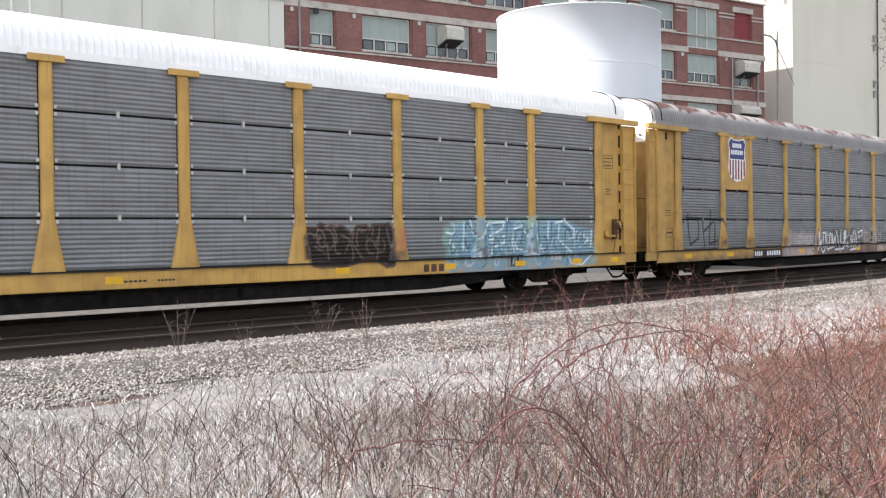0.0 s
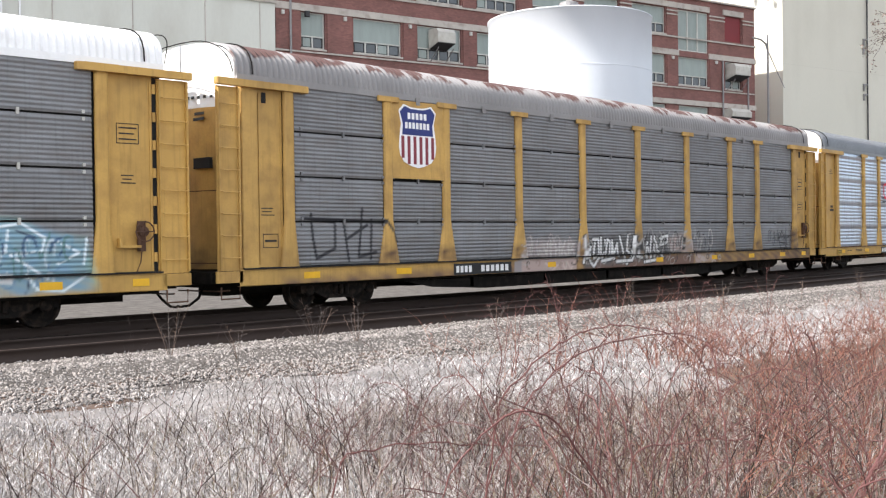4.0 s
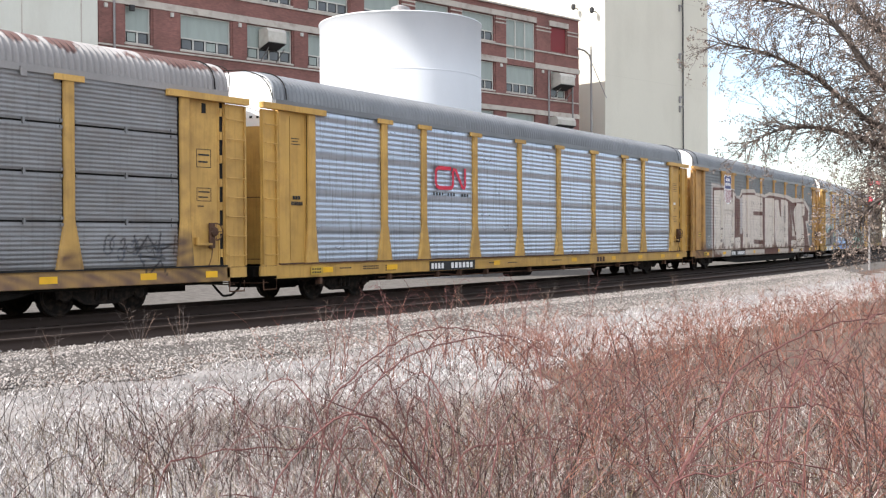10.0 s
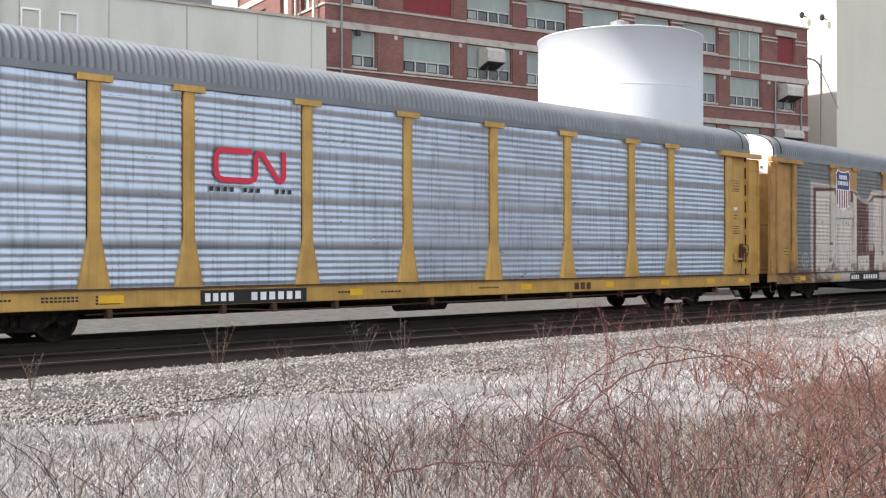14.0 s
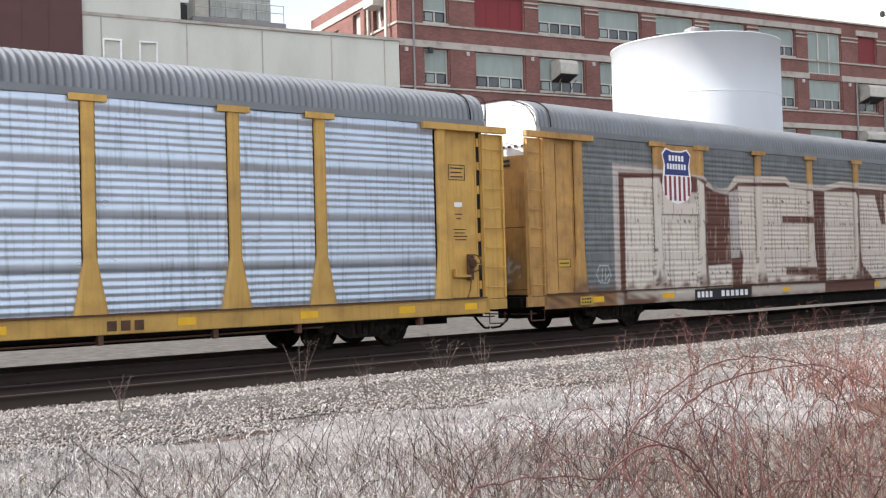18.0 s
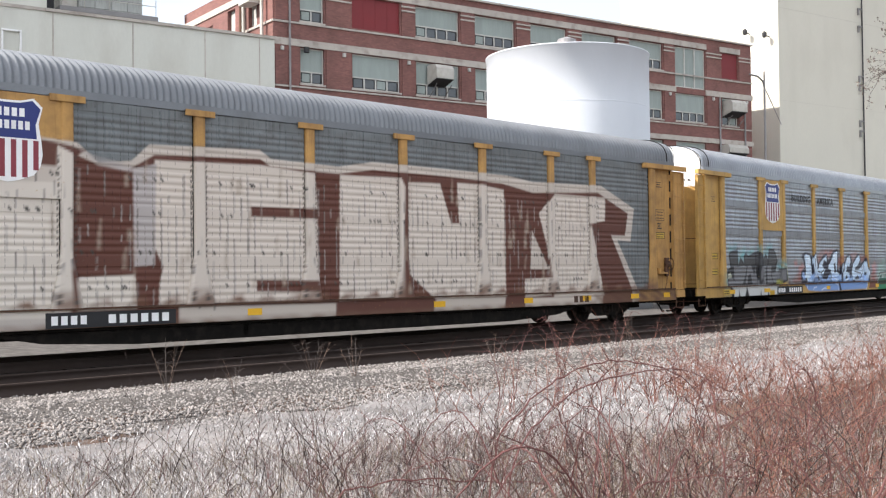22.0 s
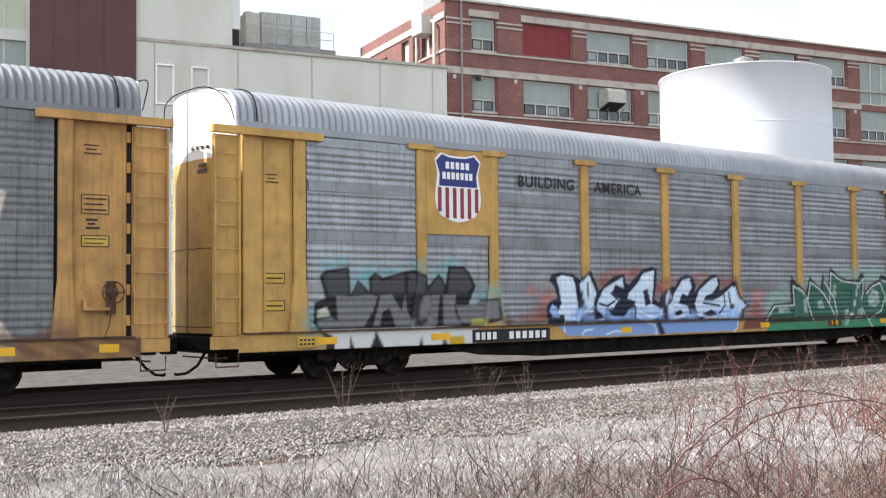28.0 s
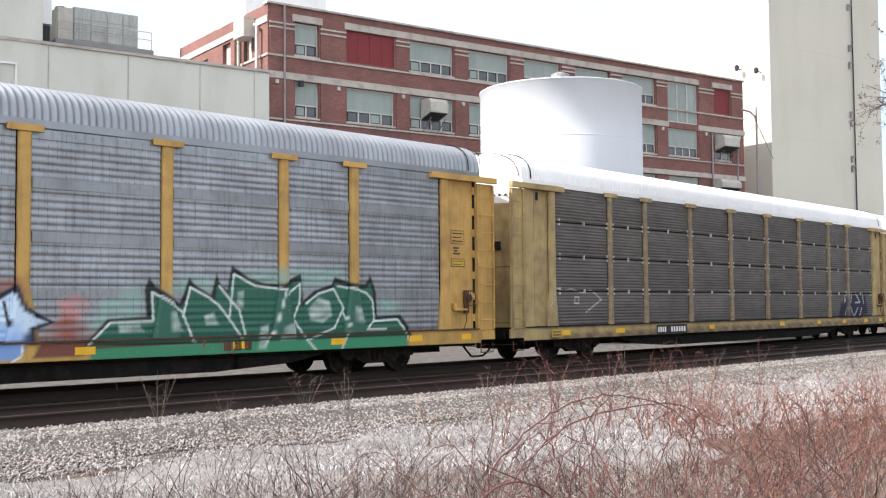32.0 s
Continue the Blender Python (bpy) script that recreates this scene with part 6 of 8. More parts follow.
def number_board(car, x0, x1):
    bm = bmesh.new()
    box(bm, x0, x1, -1.537, -1.533, 0.61, 0.89)
    part("number_board", bm, INK, car, "black board with white marks")
    w = x1 - x0
    bars(car, "mark", x0 + 0.04 * w, x0 + 0.32 * w, 0.67, 0.83, 4, WHITE, -1.541)
    bars(car, "mark", x0 + 0.46 * w, x0 + 0.97 * w, 0.67, 0.83, 6, WHITE, -1.541)


def small_marks(car, spots, mat=INK):
    for x, z, w, n in spots:
        bars(car, "stencil", x, x + w, z, z + 0.035, n, mat, -1.537, 0.3)


# rust and road grime on the feet of the second car's posts and on its sill
grime = []
for gx in POSTS:
    coat(grime, "spray", (.10, .055, .035), 0.10, gx - 0.30, 0.95, gx + 0.30, 0.95, gx + 0.24, 1.30, gx - 0.24, 1.30)
coat(grime, "spray", (.15, .09, .065), 0.10, -12.2, 0.52, 12.2, 0.52, 12.2, 0.93, -4.5, 0.93, -7.0, 0.76, -12.2, 0.70)
PAINT_B[:0] = grime

SOOT = []
coat(SOOT, "spray", (.02, .016, .016), 0.28, -0.9, 0.9, 0.6, 0.9, 0.5, 1.7, 0.15, 2.5, -0.3, 2.3, -0.6, 1.6)
coat(SOOT, "line", (.45, .42, .40), 0.014, -0.95, 1.75, -0.85, 1.5, -0.75, 1.8, -0.62, 1.45, -0.6, 1.85)
coat(SOOT, "line", (.45, .42, .40), 0.014, -0.9, 1.4, -0.55, 1.62, -0.7, 1.25, -0.5, 1.3)
GRIMY_END = []
coat(GRIMY_END, "spray", (.06, .035, .025), 0.25, -1.4, 0.9, 1.4, 0.9, 1.2, 1.25, -1.2, 1.3)

RUST_D = []
coat(RUST_D, "spray", (.13, .065, .040), 0.10, -13.4, 0.55, -8.9, 0.55, -8.9, 0.80, -11.0, 0.96, -13.4, 1.02)
coat(RUST_D, "spray", (.13, .065, .040), 0.10, 9.0, 0.55, 13.4, 0.55, 13.4, 1.02, 11.0, 0.98, 9.0, 0.85)
coat(RUST_D, "spray", (.15, .085, .055), 0.08, -8.9, 0.56, 9.0, 0.56, 9.0, 0.66, -8.9, 0.66)
for gx in (-12.0, *CLOSE_POSTS, 12.0):
    coat(RUST_D, "spray", (.14, .07, .045), 0.10, gx - 0.26, 0.95, gx + 0.26, 0.95, gx + 0.18, 1.25, gx - 0.18, 1.25)
for gx in np.arange(-11.6, 11.7, 0.75):
    coat(RUST_D, "spray", (.16, .085, .055), 0.07, gx - 0.2, 0.97, gx + 0.25, 0.97, gx + 0.16, 1.14, gx - 0.05, 1.10)
for gx in CLOSE_POSTS:
    for side in (-0.17, 0.17):
        for k in range(26):
            gz = 1.05 + 0.105 * k
            coat(RUST_D, "line", (.07, .055, .048), 0.014, gx + side, gz, gx + side + 0.02 * (k % 2), gz + 0.04)
tan = random.Random(8)
for k in range(70):
    gx, gz = tan.uniform(-10.2, 9.0), tan.uniform(1.0, 3.3)
    coat(RUST_D, "spray", (.36, .29, .23), 0.05, gx, gz, gx + tan.uniform(0.04, 0.10), gz, gx + tan.uniform(0.02, 0.08), gz + tan.uniform(0.2, 0.7), gx, gz + 0.2)
PAINT_D.extend(RUST_D)

coat(PAINT_F, "spray", (.115, .080, .058), 0.06, -12.2, 0.56, 13.4, 0.56, 13.4, 0.90, 9.0, 0.80, -4.0, 0.78, -12.2, 0.74)
for gx in POSTS:
    coat(PAINT_F, "spray", (.19, .15, .11), 0.06, gx - 0.14, 1.0, gx + 0.14, 1.0, gx + 0.14, 4.6, gx - 0.14, 4.6)

TRAIN = []
TRAIN.append((0, *autorack("autorack_car", "white-roofed yellow and grey autorack car with spray paint", GALV_GREY, ROOF_WHITE, YEL, True, PAINT_A, seed=1, posts=FIRST_POSTS)))
TRAIN.append((1, *autorack("autorack_car", "rusty-roofed grey autorack car with shield emblem and scrawls", GALV_GREY, ROOF_RUST, YEL_DIRTY, True, PAINT_B, True, seed=2, end_coat=GRIMY_END)))
TRAIN.append((2, *autorack("autorack_car", "bright galvanised yellow-framed autorack car with red emblem", GALV_BRIGHT, ROOF_GREY, YEL, False, (), seed=3, posts=CLOSE_POSTS)))
TRAIN.append((3, *autorack("autorack_car", "autorack car covered in huge white and brown spray paint", GALV_MID, ROOF_GREY, YEL_TAN, False, PAINT_D, True, seed=4, posts=CLOSE_POSTS, end_coat=SOOT)))
TRAIN.append((4, *autorack("autorack_car", "grey autorack car with shield emblem and colourful spray paint", GALV_LIGHT, ROOF_ZINC, YEL_DIRTY, False, PAINT_E, True, seed=5)))
TRAIN.append((5, *autorack("autorack_car", "sooty dark grey autorack car with a white roof", GALV_DARK, ROOF_WHITE, YEL_PALE, True, PAINT_F, seed=6)))
cars = {i: c for i, c, _ in TRAIN}

# notices and stencils on the end bays
notice(cars[0], 12.32, 12.78, 3.36, 3.74, 3)
lines_of(cars[0], 12.4, 12.7, 2.78, 3)
notice(cars[1], 12.38, 12.80, 3.15, 3.56, 2)
notice(cars[1], 12.38, 12.80, 2.40, 2.70, 2)
lines_of(cars[1], 12.4, 12.62, 2.30, 1)
notice(cars[1], -12.66, -12.26, 1.37, 1.66, 1)
lines_of(cars[1], -12.70, -12.35, 2.2, 3)
notice(cars[2], 12.26, 12.72, 3.56, 3.90, 3)
notice(cars[2], 12.40, 12.62, 2.97, 3.07, 0, WHITE)
lines_of(cars[2], 12.42, 12.66, 2.82, 2, 0.1)
lines_of(cars[2], 12.36, 12.76, 2.48, 4, 0.075)
lines_of(cars[2], -12.70, -12.36, 4.02, 3)
bars(cars[2], "stencil", -12.66, -12.36, 2.52, 2.61, 3, INK, -1.495, 0.25)
bars(cars[2], "stencil", -12.72, -12.28, 2.38, 2.47, 6, INK, -1.495, 0.25)
lines_of(cars[3], 12.32, 12.62, 4.25, 3)
for c in (3, 4):
    notice(cars[c], 12.28, 12.76, 3.06, 3.40, 3)
    notice(cars[c], 12.28, 12.76, 2.50, 2.70, 2, PLATE)
    lines_of(cars[c], 12.36, 12.60, 2.98, 3, 0.07, 0.035)
notice(cars[3], -12.74, -12.30, 1.58, 1.78, 1, PLATE)
notice(cars[4], -12.74, -12.30, 1.88, 2.08, 1, PLATE)
notice(cars[4], -12.74, -12.30, 1.36, 1.56, 1, PLATE)
lines_of(cars[4], -12.70, -12.42, 3.95, 3)
TRAIN.append((6, copy_thing(cars[5], pose(0, 0, 0)), []))
TRAIN.append((7, copy_thing(cars[5], pose(0, 0, 0)), []))
TRAIN.append((8, copy_thing(cars[1], pose(0, 0, 0)), []))
TRAIN.append((9, copy_thing(cars[5], pose(0, 0, 0)), []))
TRAIN.append((10, copy_thing(cars[1], pose(0, 0, 0)), []))
TRAIN.append((-1, copy_thing(cars[5], pose(0, 0, 0)), []))

# numbers as plain marks
number_board(cars[1], -6.87, -4.64)
number_board(cars[2], -6.76, -4.24)
number_board(cars[3], -7.43, -4.78)
number_board(cars[4], -7.74, -5.45)
number_board(cars[5], -6.5, -4.6)
small_marks(cars[2], [(-10.9, 0.78, 0.5, 7), (-9.9, 0.80, 0.7, 9), (-9.9, 0.74, 0.7, 9), (-8.9, 0.8, 0.5, 6), (-8.9, 0.74, 0.5, 6), (-8.9, 0.68, 0.5, 6), (-3.4, 0.76, 0.6, 7), (-2.2, 0.74, 0.6, 6), (0.9, 0.76, 0.7, 9)])
small_marks(cars[0], [(-3.0, 0.72, 0.8, 8), (-2.0, 0.72, 0.4, 5)])
for c, x in ((2, 4.5), (0, 5.1), (4, 5.6), (3, 8.0)):
    bars(cars[c], "owner_mark", x, x + 0.75, 0.66, 0.84, 3, RUSTED, -1.538, 0.3)
for c in (2, 3, 4, 5):
    bm = bmesh.new()
    box(bm, -12.08, -11.62, -1.568, -1.56, 0.66, 0.86)
    part("warning_plate", bm, PLATE, cars[c], "yellow plate with black frame")
    bars(cars[c], "warning_writing", -12.03, -11.67, 0.78, 0.82, 4, INK, -1.572)
    bars(cars[c], "warning_writing", -12.03, -11.67, 0.70, 0.74, 4, INK, -1.572)


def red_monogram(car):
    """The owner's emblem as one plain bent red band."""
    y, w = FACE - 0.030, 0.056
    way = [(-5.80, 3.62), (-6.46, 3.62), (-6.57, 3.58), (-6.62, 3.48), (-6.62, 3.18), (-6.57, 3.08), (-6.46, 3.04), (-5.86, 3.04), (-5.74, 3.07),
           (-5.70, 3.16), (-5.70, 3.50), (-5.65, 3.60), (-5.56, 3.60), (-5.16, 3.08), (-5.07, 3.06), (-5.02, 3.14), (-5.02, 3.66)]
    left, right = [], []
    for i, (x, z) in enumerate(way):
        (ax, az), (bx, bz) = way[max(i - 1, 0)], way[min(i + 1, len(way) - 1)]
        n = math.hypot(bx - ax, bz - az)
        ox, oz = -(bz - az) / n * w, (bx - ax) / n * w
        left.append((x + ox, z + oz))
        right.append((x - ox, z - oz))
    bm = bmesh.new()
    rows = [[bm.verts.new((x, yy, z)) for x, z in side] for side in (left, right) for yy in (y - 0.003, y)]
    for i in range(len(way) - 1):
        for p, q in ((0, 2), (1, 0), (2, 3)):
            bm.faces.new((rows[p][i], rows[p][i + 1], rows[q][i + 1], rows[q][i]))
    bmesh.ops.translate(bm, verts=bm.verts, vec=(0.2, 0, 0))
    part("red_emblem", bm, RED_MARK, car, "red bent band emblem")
    bars(car, "writing_bar", -6.56, -4.56, 2.81, 2.90, 13, INK, y, 0.5, (4, 8, 9))


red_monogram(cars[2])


def words(parent, text, x, z, size, mat):
    cu = bpy.data.curves.new("lettering", "FONT")
    cu.body, cu.size, cu.extrude, cu.offset, cu.space_character = text, size, 0.002, 0.006, 1.12
    tmp = new("lettering", cu)
    me = bpy.data.meshes.new_from_object(tmp.evaluated_get(bpy.context.evaluated_depsgraph_get()))
    bpy.data.objects.remove(tmp)
    me.materials.clear()
    me.materials.append(mat)
    ob = new("lettering", me)
    ob.parent = parent
    ob.matrix_local = pose(x, FACE - 0.034, z, 90, 0, 0)
    return tagged(ob, "black block lettering")


words(cars[4], "BUILDING", -6.40, 4.06, 0.36, INK)
words(cars[4], "AMERICA", -3.96, 4.05, 0.36, INK)

# ---- buildings behind the track; along a facade that runs 10 degrees off the track ----
FACADE = pose(38.74, 53.43, 0, 0, 0, -9.95)


def pierced(x0, x1, z0, z1, y0, y1, holes):
    """A wall with openings through it."""
    bm = bmesh.new()
    xs = sorted({x0, x1, *[v for h in holes for v in h[:2]]})
    zs = sorted({z0, z1, *[v for h in holes for v in h[2:]]})
    for za, zb in zip(zs, zs[1:]):
        run = None
        for xa, xb in zip(xs, xs[1:]):
            mx, mz = (xa + xb) / 2, (za + zb) / 2
            if any(h[0] < mx < h[1] and h[2] < mz < h[3] for h in holes):
                if run:
                    box(bm, run[0], run[1], y0, y1, za, zb)
                run = None
            else:
                run = (run[0], xb) if run else (xa, xb)
        if run:
            box(bm, run[0], run[1], y0, y1, za, zb)
    bmesh.ops.remove_doubles(bm, verts=bm.verts, dist=0.001)
    return bm


def frame_of(bm, x0, x1, z0, z1, y0, y1, w):
    rings = []
    for inset in (0, w):
        for y in (y0, y1):
            rings.append([bm.verts.new((x, y, z)) for x, z in ((x0 + inset, z0 + inset), (x1 - inset, z0 + inset), (x1 - inset, z1 - inset), (x0 + inset, z1 - inset))])
    for p, q in ((0, 1), (1, 3), (3, 2), (2, 0)):
        for k in range(4):
            j = (k + 1) % 4
            bm.faces.new((rings[p][k], rings[p][j], rings[q][j], rings[q][k]))


def industrial_window(parent, x0, x1, z0, z1, n=4, rng=random):
    """Translucent panel above a row of small hinged panes."""
    bm = bmesh.new()
    frame_of(bm, x0 + 0.01, x1 - 0.01, z0, z1 - 0.01, 0.14, 0.24, 0.07)
    zp = z0 + 0.74
    w = (x1 - x0 - 0.16) / n
    win = part("window", bm, FRAME_W, parent)
    bm = bmesh.new()
    box(bm, x0 + 0.08, x1 - 0.08, 0.14, 0.24, zp - 0.04, zp + 0.04)
    part("transom", bm, FRAME_W, win)
    for k in range(1, n):
        c = x0 + 0.08 + k * w
        bm = bmesh.new()
        box(bm, c - 0.05, c + 0.05, 0.14, 0.24, z0 + 0.07, zp - 0.04)
        part("mullion", bm, FRAME_W, win)
    bm = bmesh.new()
    box(bm, x0 + 0.07, x1 - 0.07, 0.19, 0.22, zp + 0.04, z1 - 0.07)
    part("panel", bm, PANEL_GREEN, win, "translucent green-grey panel")
    for k in range(n):
        a = x0 + 0.08 + k * w
        bm = bmesh.new()
        frame_of(bm, a + 0.06, a + w - 0.06, z0 + 0.09, zp - 0.06, 0.155, 0.185, 0.035)
        part("pane_frame", bm, GRILLE, win)
        bm = bmesh.new()
        box(bm, a + 0.05, a + w - 0.05, 0.19, 0.205, z0 + 0.08, zp - 0.05)
        part("pane", bm, PANEL_GREEN if (k * 7 + int(x0 * 3)) % 5 == 0 else GLASS, win)
    bm = bmesh.new()
    box(bm, x0 - 0.08, x1 + 0.08, -0.07, 0.14, z0 - 0.12, z0 - 0.01)
    part("sill", bm, CREAM, win)
    return win


def cooler(parent, x0, x1, z0, z1, out=1.3):
    """A boxy air handler in a window opening, sloped below."""
    bm = bmesh.new()
    prof = [(-out, z1 - 0.25), (-out * 0.8, z1), (0.05, z1), (0.05, z0 + 0.02), (-out, z0 + 0.36)]
    a = [bm.verts.new((x0, y, z)) for y, z in prof]
    b = [bm.verts.new((x1, y, z)) for y, z in prof]
    bm.faces.new(a)
    bm.faces.new(b[::-1])
    for i in range(len(prof)):
        bm.faces.new((a[i], b[i], b[(i + 1) % 5], a[(i + 1) % 5]))
    ob = part("air_cooler", bm, DUCT, parent, "beige sheet-metal air cooler")
    bm = bmesh.new()
    under = [(-out + 0.02, z0 + 0.345), (-0.02, z0 + 0.018), (-0.02, z0 - 0.02), (-out + 0.02, z0 + 0.30)]
    a = [bm.verts.new((x0 + 0.03, y, z)) for y, z in under]
    b = [bm.verts.new((x1 - 0.03, y, z)) for y, z in under]
    bm.faces.new(a)
    bm.faces.new(b[::-1])
    for i in range(4):
        bm.faces.new((a[i], b[i], b[(i + 1) % 4], a[(i + 1) % 4]))
    part("intake", bm, GRILLE, ob)
    for x in (x0 + 0.1, x1 - 0.1):
        bm = bmesh.new()
        tube(bm, [(x, -out + 0.1, z0), (x, 0.0, z0 - 0.8)], 0.03, 5)
        part("bracket", bm, PIPE, ob)
    return ob


def brick_factory():
    b = thing("brick_factory", "red brick factory with cream stone bands and panelled windows", "factory", FACADE)
    cols = [(1.82, 3.46), (5.45, 9.0), (10.22, 13.7), (15.02, 18.46), (19.86, 23.2), (24.66, 28.05), (29.4, 32.92), (34.3, 37.68), (39.62, 41.56)]
    rows = [(16.95, 18.95), (13.15, 15.33), (9.35, 11.55), (5.55, 7.75)]
    holes = []
    for r, (z0, z1) in enumerate(rows):
        for c, (a0, a1) in enumerate(cols):
            if r == 0 and c == 7:
                holes.append((a0, a1, 15.78, z1))
            elif r == 1 and c == 7:
                holes.append((a0, a1, z0, z1))
            else:
                holes.append((a0, a1, z0, z1))
    part("front_wall", pierced(0, 43.2, -0.9, 19.86, 0, 0.4, holes), BRICK, b)
    bm = bmesh.new()
    box(bm, 0.4, 42.8, 0.55, 0.6, -0.5, 19.5)
    part("dark_interior", bm, GRILLE, b)
    for r, (z0, z1) in enumerate(rows):
        for c, (a0, a1) in enumerate(cols):
            if r == 0 and c in (1, 8):
                bm = bmesh.new()
                box(bm, a0, a1, 0.10, 0.2, z0, z1)
                if c == 1:
                    for k in range(1, 4):
                        x = a0 + (a1 - a0) * k / 4
                        box(bm, x - 0.02, x + 0.02, 0.085, 0.1, z0, z1)
                part("infill_panel", bm, RED_PANEL, b, "dark red infill panel")
            elif r == 0 and c == 7:
                bm = bmesh.new()
                frame_of(bm, a0, a1, 15.80, z1, 0.1, 0.2, 0.08)
                w = part("window", bm, FRAME_W, b)
                for k in (1, 2):
                    x = a0 + (a1 - a0) * k / 3
                    bm = bmesh.new()
                    box(bm, x - 0.06, x + 0.06, 0.08, 0.2, 15.88, z1 - 0.08)
                    part("mullion", bm, FRAME_W, w)
                for k in range(3):
                    bm = bmesh.new()
                    x = a0 + (a1 - a0) * k / 3
                    box(bm, x + 0.06, x + (a1 - a0) / 3 - 0.06, 0.14, 0.17, 15.86, z1 - 0.06)
                    part("panel", bm, PANEL_GREEN, w, "tall translucent panel")
            else:
                industrial_window(b, a0, a1, z0, z1, 2 if a1 - a0 < 2.5 else 4)
    # bands
    for name, z0, z1, out in (("belt_course", 15.36, 15.78, 0.10), ("sill_course", 16.72, 16.84, 0.08), ("belt_course", 11.60, 11.98, 0.10), ("sill_course", 12.85, 12.95, 0.08)):
        spans = [(0, 34.25), (37.75, 43.2)] if z0 == 15.36 else [(0, 43.2)]
        for a, c in spans:
            bm = bmesh.new()
            box(bm, a - 0.05, c + 0.05, -out, -0.003, z0, z1)
            part(name, bm, CREAM, b)
    for a0, a1 in ((1.6, 3.7), (5.3, 37.8), (39.4, 41.8)):
        bm = bmesh.new()
        box(bm, a0, a1, -0.10, -0.003, 19.0, 19.42)
        part("lintel_band", bm, CREAM, b)
    bm = bmesh.new()
    box(bm, -0.1, 43.3, -0.16, 0.5, 19.86, 19.98)
    part("coping", bm, CREAM, b)
    ends = [0.0, *[v for c in cols for v in c], 43.2]
    for a0, a1 in zip(ends[::2], ends[1::2]):
        bm = bmesh.new()
        m0, m1 = (a0 + 0.12, a1 - 0.12)
        box(bm, m0, m1, -0.07, -0.002, 16.86, 19.0)
        part("pilaster", bm, BRICK, b)
        bm = bmesh.new()
        box(bm, m0, m1, -0.07, -0.002, 12.96, 15.35)
        part("pilaster", bm, BRICK, b)
        for z in (18.42, 18.70):
            bm = bmesh.new()
            box(bm, m0 - 0.05, m1 + 0.05, -0.13, -0.06, z, z + 0.10)
            part("pilaster_cap", bm, CREAM, b)
    for x in (0.55, 4.81, 9.6, 14.42, 19.2, 28.7, 33.6, 38.5, 42.5):
        bm = bmesh.new()
        box(bm, x - 0.1, x + 0.1, -0.2, -0.06, 15.02, 15.26, 0.02)
        part("wall_lamp", bm, FRAME_W, b)
    for x, z0, z1 in ((1.05, 2, 19.9), (39.2, 8, 15.3), (42.2, 8, 14.4)):
        bm = bmesh.new()
        tube(bm, [(x, -0.16, z0), (x, -0.16, z1)], 0.07, 7)
        part("downpipe", bm, PIPE, b)
    bm = bmesh.new()
    box(bm, 2.0, 2.3, -0.3, -0.08, 15.0, 15.34, 0.03)
    part("wall_lamp", bm, GRILLE, b)
    cooler(b, 11.12, 12.5, 13.83, 15.1, 1.05)
    cooler(b, 39.7, 41.5, 13.83, 15.1, 1.0)
    cooler(b, 39.3, 41.6, 10.5, 11.5, 1.0)
    # side wall in the sun
    holes = [(2.2, 3.4, 16.9, 18.6), (5.4, 6.6, 16.9, 18.6), (9.0, 10.6, 16.9, 18.2)]
    side = part("side_wall", pierced(0.4, 14.0, -0.9, 19.86, 0, 0.4, holes), BRICK, b)
    side.matrix_local = pose(0.4, 0, 0, 0, 0, 90)
    bm = bmesh.new()
    box(bm, 0.5, 13.9, 0.05, 0.1, 10, 19.7)
    back = part("side_wall_backing", bm, FRAME_W, b)
    back.matrix_local = pose(0.35, 0, 0, 0, 0, 90)
    for z0, z1 in ((18.75, 19.15), (16.7, 16.84)):
        bm = bmesh.new()
        box(bm, -0.08, -0.003, 0.0, 14.0, z0, z1)
        part("side_band", bm, CREAM, b)
    bm = bmesh.new()
    box(bm, 0.42, 43.1, 0.42, 14.0, 19.5, 19.6)
    part("flat_roof", bm, PIPE, b)
    bm = bmesh.new()
    box(bm, 42.8, 43.2, 0.4, 14.0, -0.9, 19.86)
    part("side_wall", bm, BRICK, b)
    bm = bmesh.new()
    box(bm, 0, 43.2, 13.6, 14.0, -0.9, 19.86)
    part("back_wall", bm, BRICK, b)
    bm = bmesh.new()
    box(bm, 0.6, 6.5, 4.5, 9.0, 19.6, 22.6)
    part("roof_penthouse", bm, WHITE, b, "white rooftop penthouse")
    # hood and ducts on the side wall
    bm = bmesh.new()
    box(bm, -0.9, -0.05, 1.6, 3.0, 18.1, 19.3, 0.08)
    hood = part("vent_hood", bm, DUCT, b, "beige vent hood with ducts")
    for y, x in ((0.9, -0.3), (3.4, -0.35), (3.9, -0.3)):
        bm = bmesh.new()
        tube(bm, [(x, y, 15.7), (x, y, 18.6), (x, y + (2.0 - y) * 0.3, 18.8)], 0.11, 7)
        part("duct", bm, DUCT if y < 3.8 else RUSTED, hood)
    return b


brick_factory()


def concrete_hall():
    b = thing("concrete_hall", "low pale concrete hall with weathered coping", "industrial hall", FACADE)
    holes = [(-17.4, -16.4, 12.2, 14.4), (-15.5, -14.5, 12.2, 14.4)]
    part("front_wall", pierced(-18.4, -0.02, -0.9, 15.55, -0.25, 0.1, holes), CONCRETE, b)
    for x0, x1, z0, z1 in holes:
        bm = bmesh.new()
        frame_of(bm, x0, x1, z0, z1, -0.32, -0.2, 0.09)
        w = part("window", bm, WHITE, b)
        bm = bmesh.new()
        box(bm, x0 + 0.05, x1 - 0.05, -0.2, -0.16, z0 + 0.05, z1 - 0.05)
